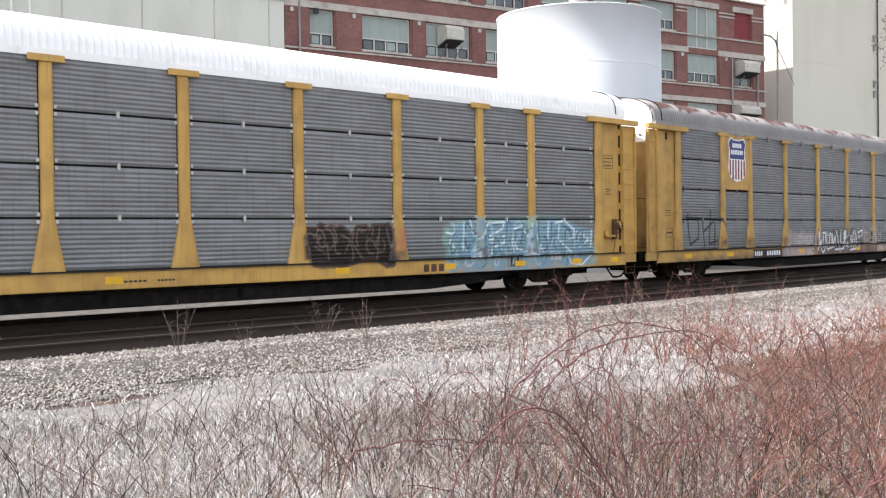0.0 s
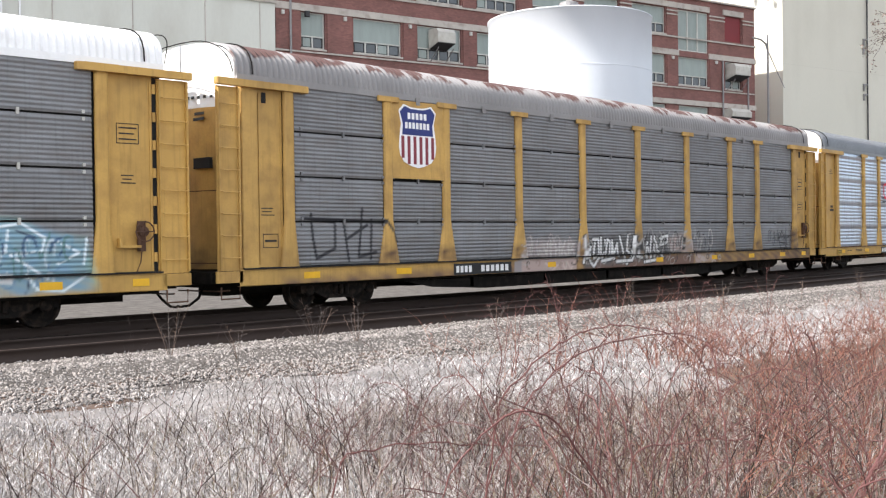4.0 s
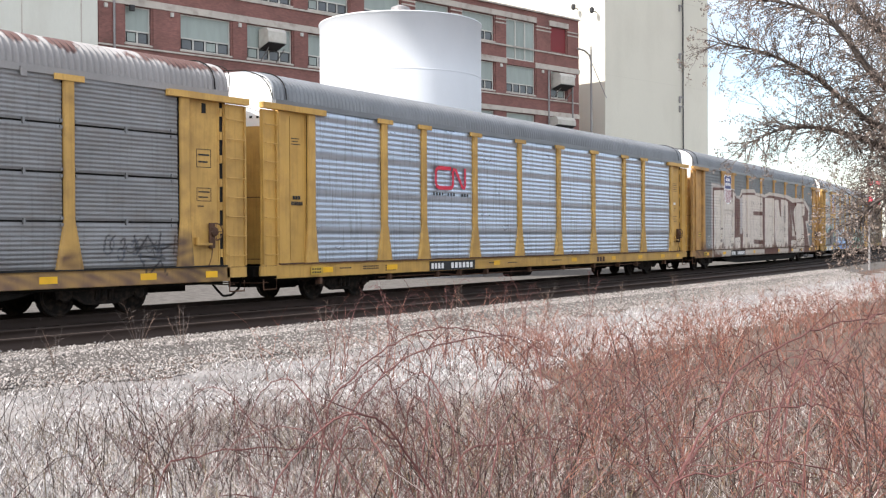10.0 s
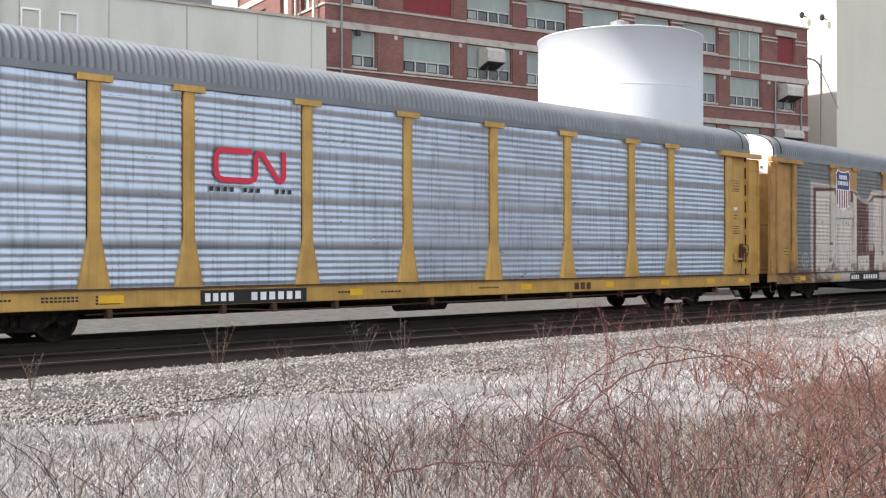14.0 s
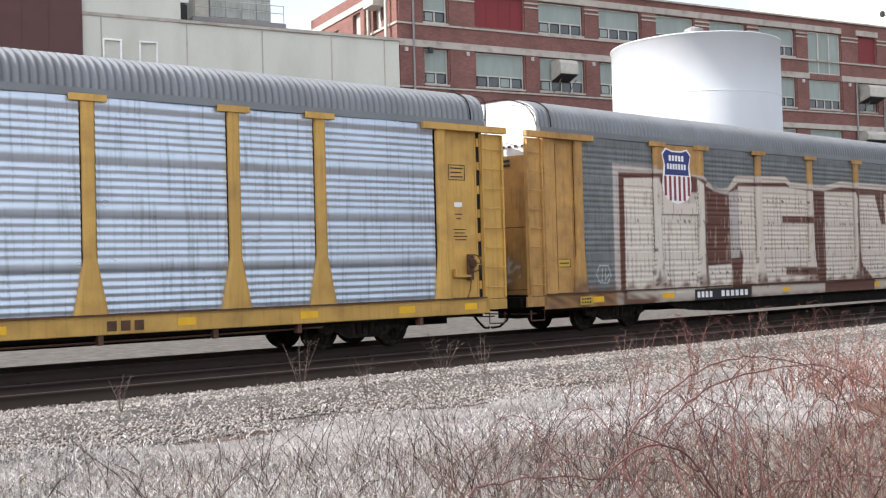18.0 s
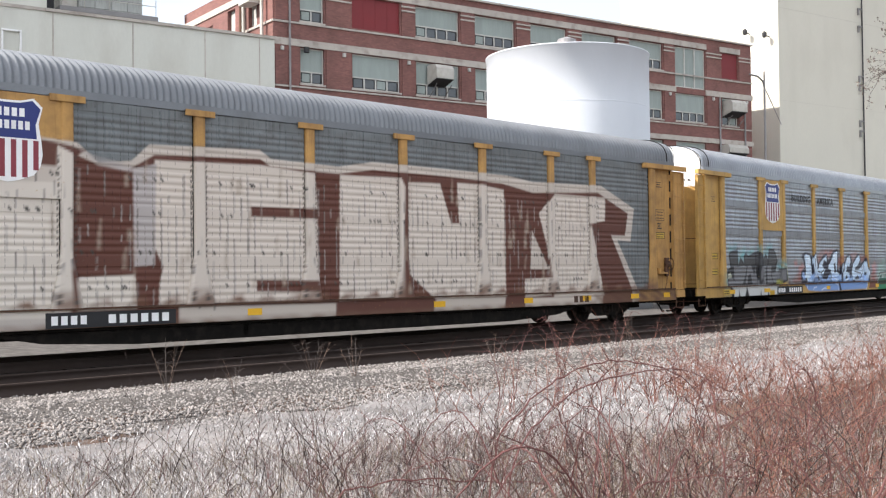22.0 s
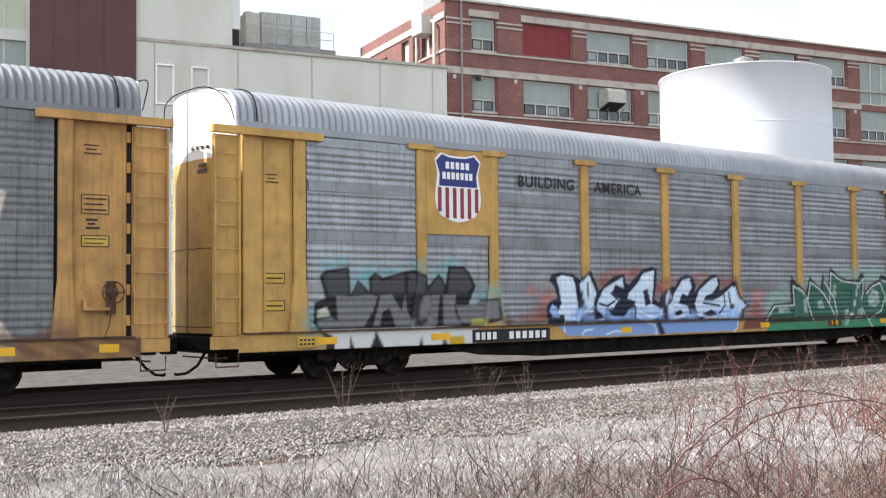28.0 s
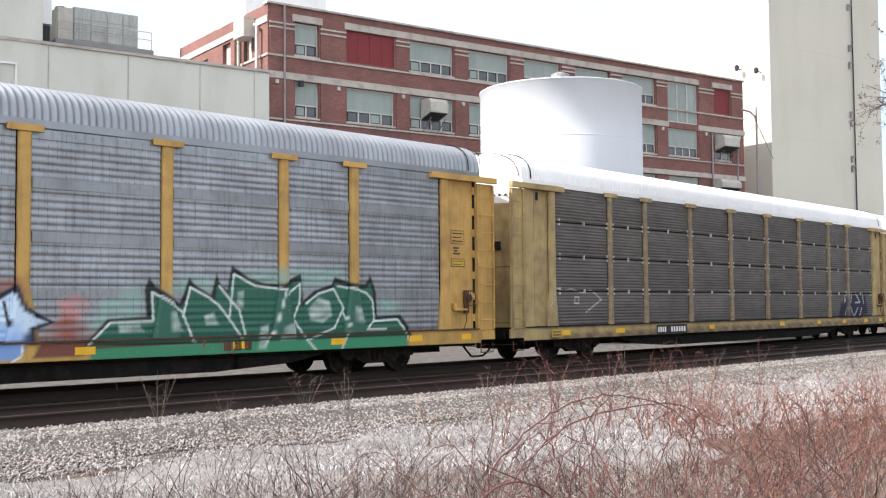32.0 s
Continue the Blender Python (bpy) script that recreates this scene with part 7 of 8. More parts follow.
        part("blind_panel", bm, CONCRETE, w)
    bm = bmesh.new()
    box(bm, -13.3, 0.0, -0.36, 0.2, 15.55, 15.72)
    part("coping", bm, CREAM, b)
    for x in (-17.45, -12.9, -8.6, -4.4, -1.0):
        bm = bmesh.new()
        box(bm, x - 0.03, x + 0.03, -0.275, -0.25, 0, 15.5)
        part("wall_joint", bm, CREAM, b)
    bm = bmesh.new()
    box(bm, -18.3, -0.1, 0.1, 14.0, 15.3, 15.5)
    part("flat_roof", bm, PIPE, b)
    bm = bmesh.new()
    box(bm, -18.4, -13.2, -0.2, 12.0, 15.75, 26.0)
    part("upper_block", bm, CONCRETE, b)
    bm = bmesh.new()
    box(bm, -18.42, -13.15, -0.3, 0.0, 15.55, 15.72)
    part("ledge", bm, CREAM, b)
    bm = bmesh.new()
    box(bm, -13.15, -12.4, 1.0, 3.0, 17.0, 19.0, 0.05)
    part("wall_unit", bm, WHITE, b)
    bm = bmesh.new()
    box(bm, -13.1, -12.5, 1.0, 2.4, 15.75, 16.9)
    part("wall_opening", bm, GRILLE, b)
    return b


concrete_hall()


def brown_block():
    b = thing("brown_block", "windowless brown-clad block beside the hall", "industrial block", FACADE)
    bm = bmesh.new()
    box(bm, -23.7, -18.44, -0.4, 12, -0.9, 28)
    part("cladding", bm, BRICK_BROWN, b)
    for x in (-22.6, -21.4, -20.1):
        bm = bmesh.new()
        box(bm, x - 0.02, x + 0.02, -0.42, -0.39, 0, 28)
        part("cladding_joint", bm, BRICK_BROWN, b)
    g = thing("glazed_block", "pale glazed office block with cream spandrels", "office block", FACADE)
    holes = []
    for z0, z1 in ((12.6, 15.0), (15.55, 18.4), (19.0, 21.4)):
        for k in range(7):
            x1 = -23.9 - k * 2.3
            holes.append((x1 - 2.1, x1, z0, z1))
    part("front_wall", pierced(-40.2, -23.72, -0.9, 24, -0.2, 0.2, holes), CONCRETE, g)
    for k, (x0, x1, z0, z1) in enumerate(holes):
        bm = bmesh.new()
        box(bm, x0, (x0 + x1) / 2 - 0.05, -0.05, 0.0, z0, z1)
        box(bm, (x0 + x1) / 2 + 0.05, x1, -0.05, 0.0, z0, z1)
        part("glazing", bm, GLASS_BLOCK if k % 2 else PANEL_GREEN, g)
        bm = bmesh.new()
        box(bm, (x0 + x1) / 2 - 0.05, (x0 + x1) / 2 + 0.05, -0.1, 0.02, z0, z1)
        part("mullion", bm, FRAME_W, g)
    bm = bmesh.new()
    box(bm, -40.2, -23.72, 0.2, 12, -0.9, 23.9)
    part("body", bm, CONCRETE, g)


brown_block()


ZINC = material("pale_zinc_sheet", (0.40, 0.41, 0.39), 0.5, 0.2, 0.15, 1, 12, 0.05, (0.25, 0.24, 0.22), 0.5, (2, 1, 0.5), streak=0.3)


def chiller():
    c = thing("rooftop_chiller", "pale zinc panelled rooftop chiller on a steel platform", "chiller", FACADE)
    x0, x1 = -11.55, -6.9
    bm = bmesh.new()
    box(bm, x0 + 0.9, x1, 3.0, 5.4, 16.75, 18.72, 0.04)
    part("casing", bm, ZINC, c)
    bm = bmesh.new()
    box(bm, x0, x0 + 0.88, 3.0, 5.4, 16.75, 18.6, 0.04)
    part("control_end", bm, DUCT, c)
    for k in range(4):
        a = x0 + 0.95 + k * 0.93
        bm = bmesh.new()
        box(bm, a, a + 0.86, 2.95, 2.995, 16.85, 18.62)
        panel = part("panel", bm, ZINC, c)
        for z in (17.42, 18.02):
            bm = bmesh.new()
            box(bm, a + 0.02, a + 0.84, 2.938, 2.950, z, z + 0.03)
            part("panel_rib", bm, PIPE, panel)
    for k in range(5):
        bm = bmesh.new()
        lathe(bm, [(0.3, 18.72), (0.34, 18.8), (0.28, 18.9)], 10, at=(x0 + 0.5 + k * 1.0, 4.2, 0))
        part("fan_cowl", bm, GRILLE, c)
    bm = bmesh.new()
    box(bm, x0 - 0.2, x1 + 0.8, 2.6, 5.6, 16.45, 16.7)
    part("platform", bm, PIPE, c)
    for k in range(4):
        bm = bmesh.new()
        x = x0 + 0.1 + k * 1.7
        box(bm, x, x + 0.15, 2.8, 2.95, 15.5, 16.45)
        part("leg", bm, PIPE, c)
    for z in (17.3, 17.75):
        bm = bmesh.new()
        tube(bm, [(x0 - 0.15, 2.7, z), (x1 + 0.7, 2.7, z)], 0.025, 5)
        part("rail", bm, DUCT, c)
    for x in (x0 - 0.15, x0 + 1.2, x0 + 2.6, x1 + 0.7):
        bm = bmesh.new()
        tube(bm, [(x, 2.7, 16.7), (x, 2.7, 17.75)], 0.025, 5)
        part("rail_post", bm, DUCT, c)


chiller()


def white_tank():
    r, top = 4.25, 12.75
    t = thing("storage_tank", "large white cylindrical steel storage tank", "storage tank", pose(45.25, 36.3, 0))
    bm = bmesh.new()
    lathe(bm, [(r, -0.6), (r, 2), (r, 4), (r, 6), (r, 8), (r, 10), (r, top - 0.08), (r + 0.05, top - 0.05), (r + 0.05, top)], 96)
    part("shell", bm, TANK_W, t, smooth=True)
    bm = bmesh.new()
    lathe(bm, [(r + 0.02, top + 0.004), (r * 0.5, top + 0.22), (0.2, top + 0.42)], 64)
    part("roof_cone", bm, TANK_W, t)
    for z in (2.4, 4.9, 7.4, 9.9):
        bm = bmesh.new()
        lathe(bm, [(r + 0.004, z), (r + 0.012, z + 0.01), (r + 0.012, z + 0.03), (r + 0.004, z + 0.04)], 96)
        part("weld_seam", bm, TANK_W, t)
    bm = bmesh.new()
    lathe(bm, [(0.45, top + 0.3), (0.45, top + 0.5), (0.35, top + 0.55), (0.35, top + 0.75), (0.5, top + 0.8), (0.5, top + 1.0), (0.1, top + 1.15)], 16)
    part("roof_vent", bm, PIPE, t, "grey roof vent")
    for dx, dy in ((-1.6, -0.8), (-1.2, -1.0), (2.4, -0.6)):
        bm = bmesh.new()
        tube(bm, [(dx, dy, top + 0.1), (dx, dy, top + 0.55)], 0.06, 6)
        part("roof_nozzle", bm, PIPE, t)


white_tank()


def tower():
    w, l, top = 16.2, 19.1, 44.0
    t = thing("concrete_tower", "tall windowless pale concrete elevator tower", "elevator tower", pose(86.4, 46.2, 0, 0, 0, -9.95))
    bm = bmesh.new()
    box(bm, 0, w, 0, l, -0.9, top)
    part("shaft", bm, TOWER_C, t)
    bm = bmesh.new()
    tube(bm, [(11.75, -0.15, 0), (11.75, -0.15, top - 1)], 0.07, 6)
    pipe = part("conduit", bm, GRILLE, t, "dark conduit with brackets")
    for z in (9.5, 14.0, 14.9, 18.2, 19.0, 23.6, 25.2, 29.0, 33.0):
        bm = bmesh.new()
        box(bm, 11.2, 11.75, -0.2, -0.02, z, z + 0.12)
        box(bm, 11.2, 11.3, -0.2, -0.02, z - 0.5, z)
        part("bracket", bm, PIPE, pipe)
    for y, z in ((6.5, 21.8), (3.0, 22.2), (0.9, 21.6)):
        bm = bmesh.new()
        tube(bm, [(-0.05, y, z), (-0.6, y, z + 0.1)], 0.05, 6)
        lathe(bm, [(0.08, -0.3), (0.2, -0.2), (0.22, 0.1), (0.08, 0.25)], 10, at=(-0.7, y, z + 0.15))
        part("floodlight", bm, GRILLE, t)
    for z in (8, 16, 24, 32):
        bm = bmesh.new()
        box(bm, -0.012, w + 0.012, -0.012, l, z, z + 0.03)
        part("pour_line", bm, TOWER_C, t)


tower()


def vent_pole():
    p = thing("bracketed_pole", "slim grey steel pole with curved arm and stay", "pole", pose(82.6, 45.5, 0))
    bm = bmesh.new()
    tube(bm, [(0, 0, -0.6), (0, 0, 16.3), (0, 0, 17.9)], 0.12, 8, 0.06)
    part("mast", bm, PIPE, p)
    bm = bmesh.new()
    tube(bm, [(0, 0, 16.6), (-0.25, 0.02, 17.1), (-0.9, 0.1, 17.4), (-2.0, 0.2, 17.45)], 0.08, 7)
    part("arm", bm, PIPE, p)
    bm = bmesh.new()
    tube(bm, [(0, 0, 16.6), (1.6, -0.6, 13.6)], 0.04, 5)
    part("stay", bm, PIPE, p)


vent_pole()


def crossing_signal(x, y):
    s = thing("crossing_signal", "railway crossing mast with red flashers", "crossing signal", pose(x, y, -0.3))
    bm = bmesh.new()
    tube(bm, [(0, 0, 0), (0, 0, 5.6)], 0.06, 8)
    part("mast", bm, PIPE, s)
    for dx, z in ((-0.5, 4.75), (-0.5, 3.8), (1.0, 4.75), (1.0, 3.8)):
        bm = bmesh.new()
        lathe(bm, [(0.28, -0.02), (0.28, 0.02)], 14, "y", (dx, -0.1, z))
        d = part("backboard", bm, GRILLE, s)
        bm = bmesh.new()
        lathe(bm, [(0.05, -0.22), (0.2, -0.18), (0.2, -0.02)], 12, "y", (dx, -0.1, z))
        part("red_lens", bm, RED_MARK, d)
    for z in (4.75, 3.8):
        bm = bmesh.new()
        tube(bm, [(-0.5, 0, z), (1.0, 0, z)], 0.035, 6)
        part("cross_arm", bm, PIPE, s)


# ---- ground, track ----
# bed stone is near black: oil, plus the cars' shade in the colour
GRAVEL = material("oily_shaded_ballast", (0.036, 0.030, 0.027), 0.9, 0, 0.3, 3, 22, 0.6, (0.028, 0.023, 0.02), 0.5, spec=0.1)
STONE = material("pale_broken_stone", (0.20, 0.184, 0.174), 0.88, 0, 0.2, 6, 40, 0.3, (0.2, 0.16, 0.14), 0.4)
THATCH = material("bleached_thatch", (0.20, 0.188, 0.184), 0.95, 0, 0.35, 1.2, 18, 0.9, (0.12, 0.10, 0.09), 0.6, lo=0.5, spec=0.1)
FIELD = material("dry_trampled_turf", (0.090, 0.066, 0.055), 0.95, 0, 0.35, 0.8, 14, 0.8, (0.12, 0.075, 0.055), 0.6, spec=0.1)


def islands(m, spread=0.5, tones=()):
    """Every piece of a joined mesh gets a tone of its own, or one of several."""
    nd, ln = m.node_tree.nodes, m.node_tree.links
    geo = nd.new("ShaderNodeNewGeometry")
    mr = nd.new("ShaderNodeMapRange")
    mr.inputs[3].default_value, mr.inputs[4].default_value = 1 - spread, 1 + spread
    hs = nd.new("ShaderNodeHueSaturation")
    bsdf = nd["Principled BSDF"]
    old = bsdf.inputs["Base Color"].links[0].from_socket
    ln.new(geo.outputs["Random Per Island"], mr.inputs[0])
    ln.new(mr.outputs[0], hs.inputs["Value"])
    ln.new(old, hs.inputs["Color"])
    ln.new(hs.outputs[0], bsdf.inputs["Base Color"])
    if tones:
        ramp = nd.new("ShaderNodeValToRGB")
        while len(ramp.color_ramp.elements) < len(tones):
            ramp.color_ramp.elements.new(0.5)
        for k, (e, c) in enumerate(zip(ramp.color_ramp.elements, tones)):
            e.position, e.color = k / (len(tones) - 1), (*c, 1)
        ln.new(geo.outputs["Random Per Island"], ramp.inputs[0])
        ln.new(ramp.outputs[0], bsdf.inputs["Base Color"])
    return m


islands(STONE, 0.7)
STRAW = islands(material("bleached_dry_grass", (0.37, 0.34, 0.325), 0.85, 0, 0.25, 1, 10, 0, each=0, spec=0.1), 0.8, ((0.04, 0.034, 0.032), (0.15, 0.135, 0.13), (0.33, 0.305, 0.295), (0.42, 0.39, 0.375), (0.24, 0.20, 0.165), (0.58, 0.56, 0.55)))
MATTED = islands(material("matted_grey_grass", (0.2, 0.17, 0.16), 0.9, 0, 0.2, 1, 10, 0, each=0, spec=0.1), 0.5, ((0.03, 0.025, 0.024), (0.12, 0.098, 0.092), (0.21, 0.18, 0.172), (0.30, 0.265, 0.255), (0.15, 0.115, 0.09)))
STRAW_PALE = islands(material("sun_bleached_turf", (0.48, 0.475, 0.475), 0.85, 0, 0.3, 1, 10, 0, each=0, spec=0.1), 0.8, ((0.04, 0.037, 0.037), (0.20, 0.19, 0.19), (0.38, 0.37, 0.37), (0.55, 0.54, 0.545), (0.33, 0.30, 0.28), (0.74, 0.73, 0.735)))
STRAW_BROWN = islands(material("brown_dry_stems", (0.105, 0.078, 0.068), 0.85, 0, 0.2, 1, 10, 0, each=0, spec=0.1), 0.6, ((0.03, 0.02, 0.018), (0.10, 0.066, 0.052), (0.20, 0.15, 0.12), (0.16, 0.13, 0.07), (0.06, 0.04, 0.035)))
CANE = islands(material("red_bramble_bark", (0.09, 0.04, 0.032), 0.75, 0, 0.25, 3, 20, 0, each=0, spec=0.15), 0.6, ((0.022, 0.013, 0.013), (0.06, 0.029, 0.028), (0.115, 0.052, 0.049), (0.17, 0.10, 0.095), (0.04, 0.020, 0.020)))
BARK = material("grey_brown_bark", (0.06, 0.047, 0.041), 0.9, 0, 0.25, 4, 30, 0.5, (0.16, 0.13, 0.11), 0.4)
TWIG = islands(material("thin_grey_twigs", (0.085, 0.068, 0.060), 0.85, 0, 0.2, 3, 20, 0, each=0), 0.35)
LEAF = islands(material("withered_pale_leaves", (0.21, 0.168, 0.145), 0.9, 0, 0.2, 2, 20, 0, each=0, spec=0.05), 0.35)


def aside(x, y):
    """How far beyond the middle of the train's track a point lies."""
    return RAD - np.hypot(x, y - MID_Y - RAD)


def level(x, y):
    """Height of the ground: track bed, shoulder, shallow dip, verge."""
    d = aside(x, y)
    z = np.interp(d, [-26, -19, -13, -9.2, -8.0, -6.0, 2.4, 3.6, 60], [-0.05, -0.12, -0.45, -0.62, -0.60, -0.24, -0.24, -0.5, -0.6])
    return z + 0.03 * np.sin(x * 1.7 + np.sin(y * 1.1)) * np.sin(y * 1.9 + 0.6 * x) * (np.abs(d + 16) < 9)


def spaced(lo, a, b, hi, step):
    out = list(np.arange(a, b, step))
    s, v = step, a
    while v > lo:
        s *= 1.35
        v -= s
        out.insert(0, v)
    s, v = step, b
    while v < hi:
        s *= 1.35
        v += s
        out.append(v)
    return np.array(out)


gx, gy = spaced(-1500, -12, 70, 4000, 0.5), spaced(-1500, -6, 34, 4000, 0.35)
xx, yy = np.meshgrid(gx, gy)
ground = mesh_grid("ground", np.stack([xx, yy, np.where((np.abs(xx) < 300) & (np.abs(yy) < 300), level(xx, yy), -0.6)], -1), FIELD, None, (), "dry winter verge and gravel yard ground")
tagged(ground, kind="structure", category="ground")

# unseen made-up woods behind the camera's stand close the place and darken car reflections
UNSEEN_BELT = material("unseen_dark_belt", (0.075, 0.062, 0.054), 0.95, 0, 0.4, 0.15, 2, 0.3, (0.04, 0.034, 0.03), 0.6, spec=0.05)
wx = np.arange(60, 420, 3.0)
crest = 9 + 6 * np.clip((wx - 60) / 40, 0, 1) + 2.2 * np.sin(wx * 0.21) + 1.6 * np.sin(wx * 0.57 + 1) + 0.9 * np.sin(wx * 1.31)
belt = np.zeros((5, len(wx), 3))
for k, (back, up) in enumerate(((0, 0), (-1.0, 0.5), (-2.5, 0.85), (-5, 1.0), (-9, 0))):
    belt[k, :, 0], belt[k, :, 1], belt[k, :, 2] = wx, -34 + back + 1.5 * np.sin(wx * 0.37 + k), -0.6 + crest * up
tagged(mesh_grid("backdrop", belt, UNSEEN_BELT, None, (), "unseen added belt that darkens reflections in the car sides"), kind="structure", category="woods")

# track bed of both tracks: oil-dark, with the train's shade put into its colour
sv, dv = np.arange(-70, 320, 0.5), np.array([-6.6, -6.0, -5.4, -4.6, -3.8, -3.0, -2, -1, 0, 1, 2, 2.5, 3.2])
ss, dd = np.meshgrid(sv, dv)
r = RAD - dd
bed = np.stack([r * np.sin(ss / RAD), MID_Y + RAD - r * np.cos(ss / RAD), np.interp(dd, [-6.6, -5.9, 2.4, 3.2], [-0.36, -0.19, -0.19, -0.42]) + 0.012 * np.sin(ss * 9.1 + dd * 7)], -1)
tagged(mesh_grid("ballast_bed", bed, GRAVEL, None, (), "crushed-stone ballast bed under the tracks, oil-dark and darkened for shade"), kind="structure", category="track bed")

# pale shoulder of the ballast
sv, dv = np.arange(-70, 320, 0.5), np.array([-7.2, -6.6, -6.0, -5.4, -5.0])
ss, dd = np.meshgrid(sv, dv)
dd = dd + np.where(dd > -5.2, 0.12 * np.sin(ss * 2.3) + 0.08 * np.sin(ss * 5.1), 0)
r = RAD - dd
SHOULDER = material("dusty_ballast", (0.095, 0.086, 0.080), 0.92, 0, 0.35, 3, 20, 0.9, (0.05, 0.043, 0.039), 0.6, spec=0.1)
tagged(mesh_grid("ballast_shoulder", np.stack([r * np.sin(ss / RAD), MID_Y + RAD - r * np.cos(ss / RAD), np.interp(dd, [-7.2, -6.6, -5.9, 2.4], [-0.47, -0.352, -0.172, -0.172])], -1), SHOULDER, None, (), "dusty pale shoulder of the ballast bed"), kind="structure", category="track bed")

# yard beyond the train
dv = np.array([3.0, 3.3, 6, 10, 16, 30])
ss, dd = np.meshgrid(np.arange(-70, 320, 2.0), dv)
r = RAD - dd
YARD = material("pale_yard_gravel", (0.10, 0.092, 0.086), 0.92, 0, 0.45, 2.5, 9, 0.8, (0.05, 0.045, 0.04), 0.6, spec=0.1)
tagged(mesh_grid("yard", np.stack([r * np.sin(ss / RAD), MID_Y + RAD - r * np.cos(ss / RAD), -0.40 + 0 * ss], -1), YARD, None, (), "pale gravel yard beyond the tracks"), kind="structure", category="yard")

# bleached strip of turf along the foot of the ballast
sv = np.arange(-20, 90, 0.4)
f = np.linspace(0, 1, 17)
lo_d = np.interp(sv, [-20, 5, 13, 22], [-17.5, -16, -12.0, -10.4]) + 0.5 * np.sin(sv * 0.9) + 0.35 * np.sin(sv * 2.3 + 1)
hi_d = -7.0 + 0.2 * np.sin(sv * 1.7)
dd = lo_d[None] + (hi_d - lo_d)[None] * f[:, None]
ss = np.broadcast_to(sv, dd.shape)
r = RAD - dd
sx, sy = r * np.sin(ss / RAD), MID_Y + RAD - r * np.cos(ss / RAD)
tagged(mesh_grid("turf_strip", np.stack([sx, sy, level(sx, sy) + np.array([-0.03, *[0.012] * 15, -0.03])[:, None]], -1), THATCH, None, (), "sun-bleached turf strip along the ballast"), kind="structure", category="turf")

for n, off in enumerate((-0.755, 0.755, -4.6, -3.09)):
    prof = [(-0.07, -0.185), (0.07, -0.185), (0.07, -0.165), (0.012, -0.145), (0.012, -0.045), (0.036, -0.03), (0.036, -0.006), (0.028, 0.0), (-0.028, 0.0), (-0.036, -0.006), (-0.036, -0.03), (-0.012, -0.045), (-0.012, -0.145), (-0.07, -0.165), (-0.07, -0.185)]
    sv = np.arange(-70, 320, 2.5)
    xyz = np.zeros((len(sv), len(prof), 3))
    for j, (u, z) in enumerate(prof):
        rr = RAD - (off + u)
        xyz[:, j, 0], xyz[:, j, 1], xyz[:, j, 2] = rr * np.sin(sv / RAD), MID_Y + RAD - rr * np.cos(sv / RAD), z
    tagged(mesh_grid("rail", xyz, RAIL_TOP, None, (), "long brown steel rail on timber ties"), category="rail", group="rails", kind="structure")

bm = bmesh.new()
box(bm, -0.11, 0.11, -1.3, 1.3, -0.36, -0.178, 0.015)
tie = solid("tie", bm, TIE, "dark creosoted timber tie in the ballast", "railway tie", group="ties of the tracks")
tie.matrix_world = on_track(-6.0)
for k in range(1, 125):
    copy_thing(tie, on_track(-6.0 + 0.55 * k))
for k in range(125):
    copy_thing(tie, on_track(-6.0 + 0.55 * k, -3.85))


def joined(name, verts, faces, mat, label, category):
    me = bpy.data.meshes.new(name)
    verts, faces = np.asarray(verts, float), np.asarray(faces)
    k = faces.shape[1]
    me.vertices.add(len(verts))
    me.vertices.foreach_set("co", verts.ravel())
    me.loops.add(faces.size)
    me.loops.foreach_set("vertex_index", faces.ravel())
    me.polygons.add(len(faces))
    me.polygons.foreach_set("loop_start", np.arange(0, faces.size, k))
    me.update(calc_edges=True)
    me.materials.append(mat)
    return tagged(new(name, me), label, category, kind="stuff")


rs = np.random.RandomState(7)


def stones(n, d0, d1, s0, s1, size):
    """Broken stones strewn along the bed."""
    s = s0 + (s1 - s0) * rs.rand(n) ** 1.5
    d = rs.uniform(d0, d1, n)
    rr = RAD - d
    x, y = rr * np.sin(s / RAD), MID_Y + RAD - rr * np.cos(s / RAD)
    z = np.where(d > -6.6, np.interp(d, [-6.6, -5.9, 2.4, 3.2], [-0.36, -0.19, -0.19, -0.42]), level(x, y))
    base = np.array([(1, 0, 0), (-1, 0, 0), (0, 1, 0), (0, -1, 0), (0, 0, 0.8), (0, 0, -0.8)], float)
    tri = np.array([(0, 2, 4), (2, 1, 4), (1, 3, 4), (3, 0, 4), (2, 0, 5), (1, 2, 5), (3, 1, 5), (0, 3, 5)])
    a = rs.uniform(0, 6.28, n)
    rad = size * rs.uniform(0.5, 1.3, n)
    v = base[None] * (1 + rs.uniform(-0.35, 0.35, (n, 6, 3))) * rad[:, None, None]
    c, q = np.cos(a)[:, None], np.sin(a)[:, None]
    v = np.stack([v[..., 0] * c - v[..., 1] * q, v[..., 0] * q + v[..., 1] * c, v[..., 2]], -1)
    v += np.stack([x, y, z + rad * 0.25], -1)[:, None]
    return v.reshape(-1, 3), (tri[None] + 6 * np.arange(n)[:, None, None]).reshape(-1, 3)


joined("ballast_stones", *stones(95000, -7.4, -4.9, 0, 58, 0.024), STONE, "pale broken ballast stones on the shoulder", "ballast")
joined("ballast_stones", *stones(14000, -4.9, -2.0, 0, 50, 0.024), STONE, "pale broken ballast stones along the tracks", "ballast")
joined("loose_stones", *stones(5000, -10.0, -7.2, 0, 50, 0.022), STONE, "scattered small stones in the verge", "stones")


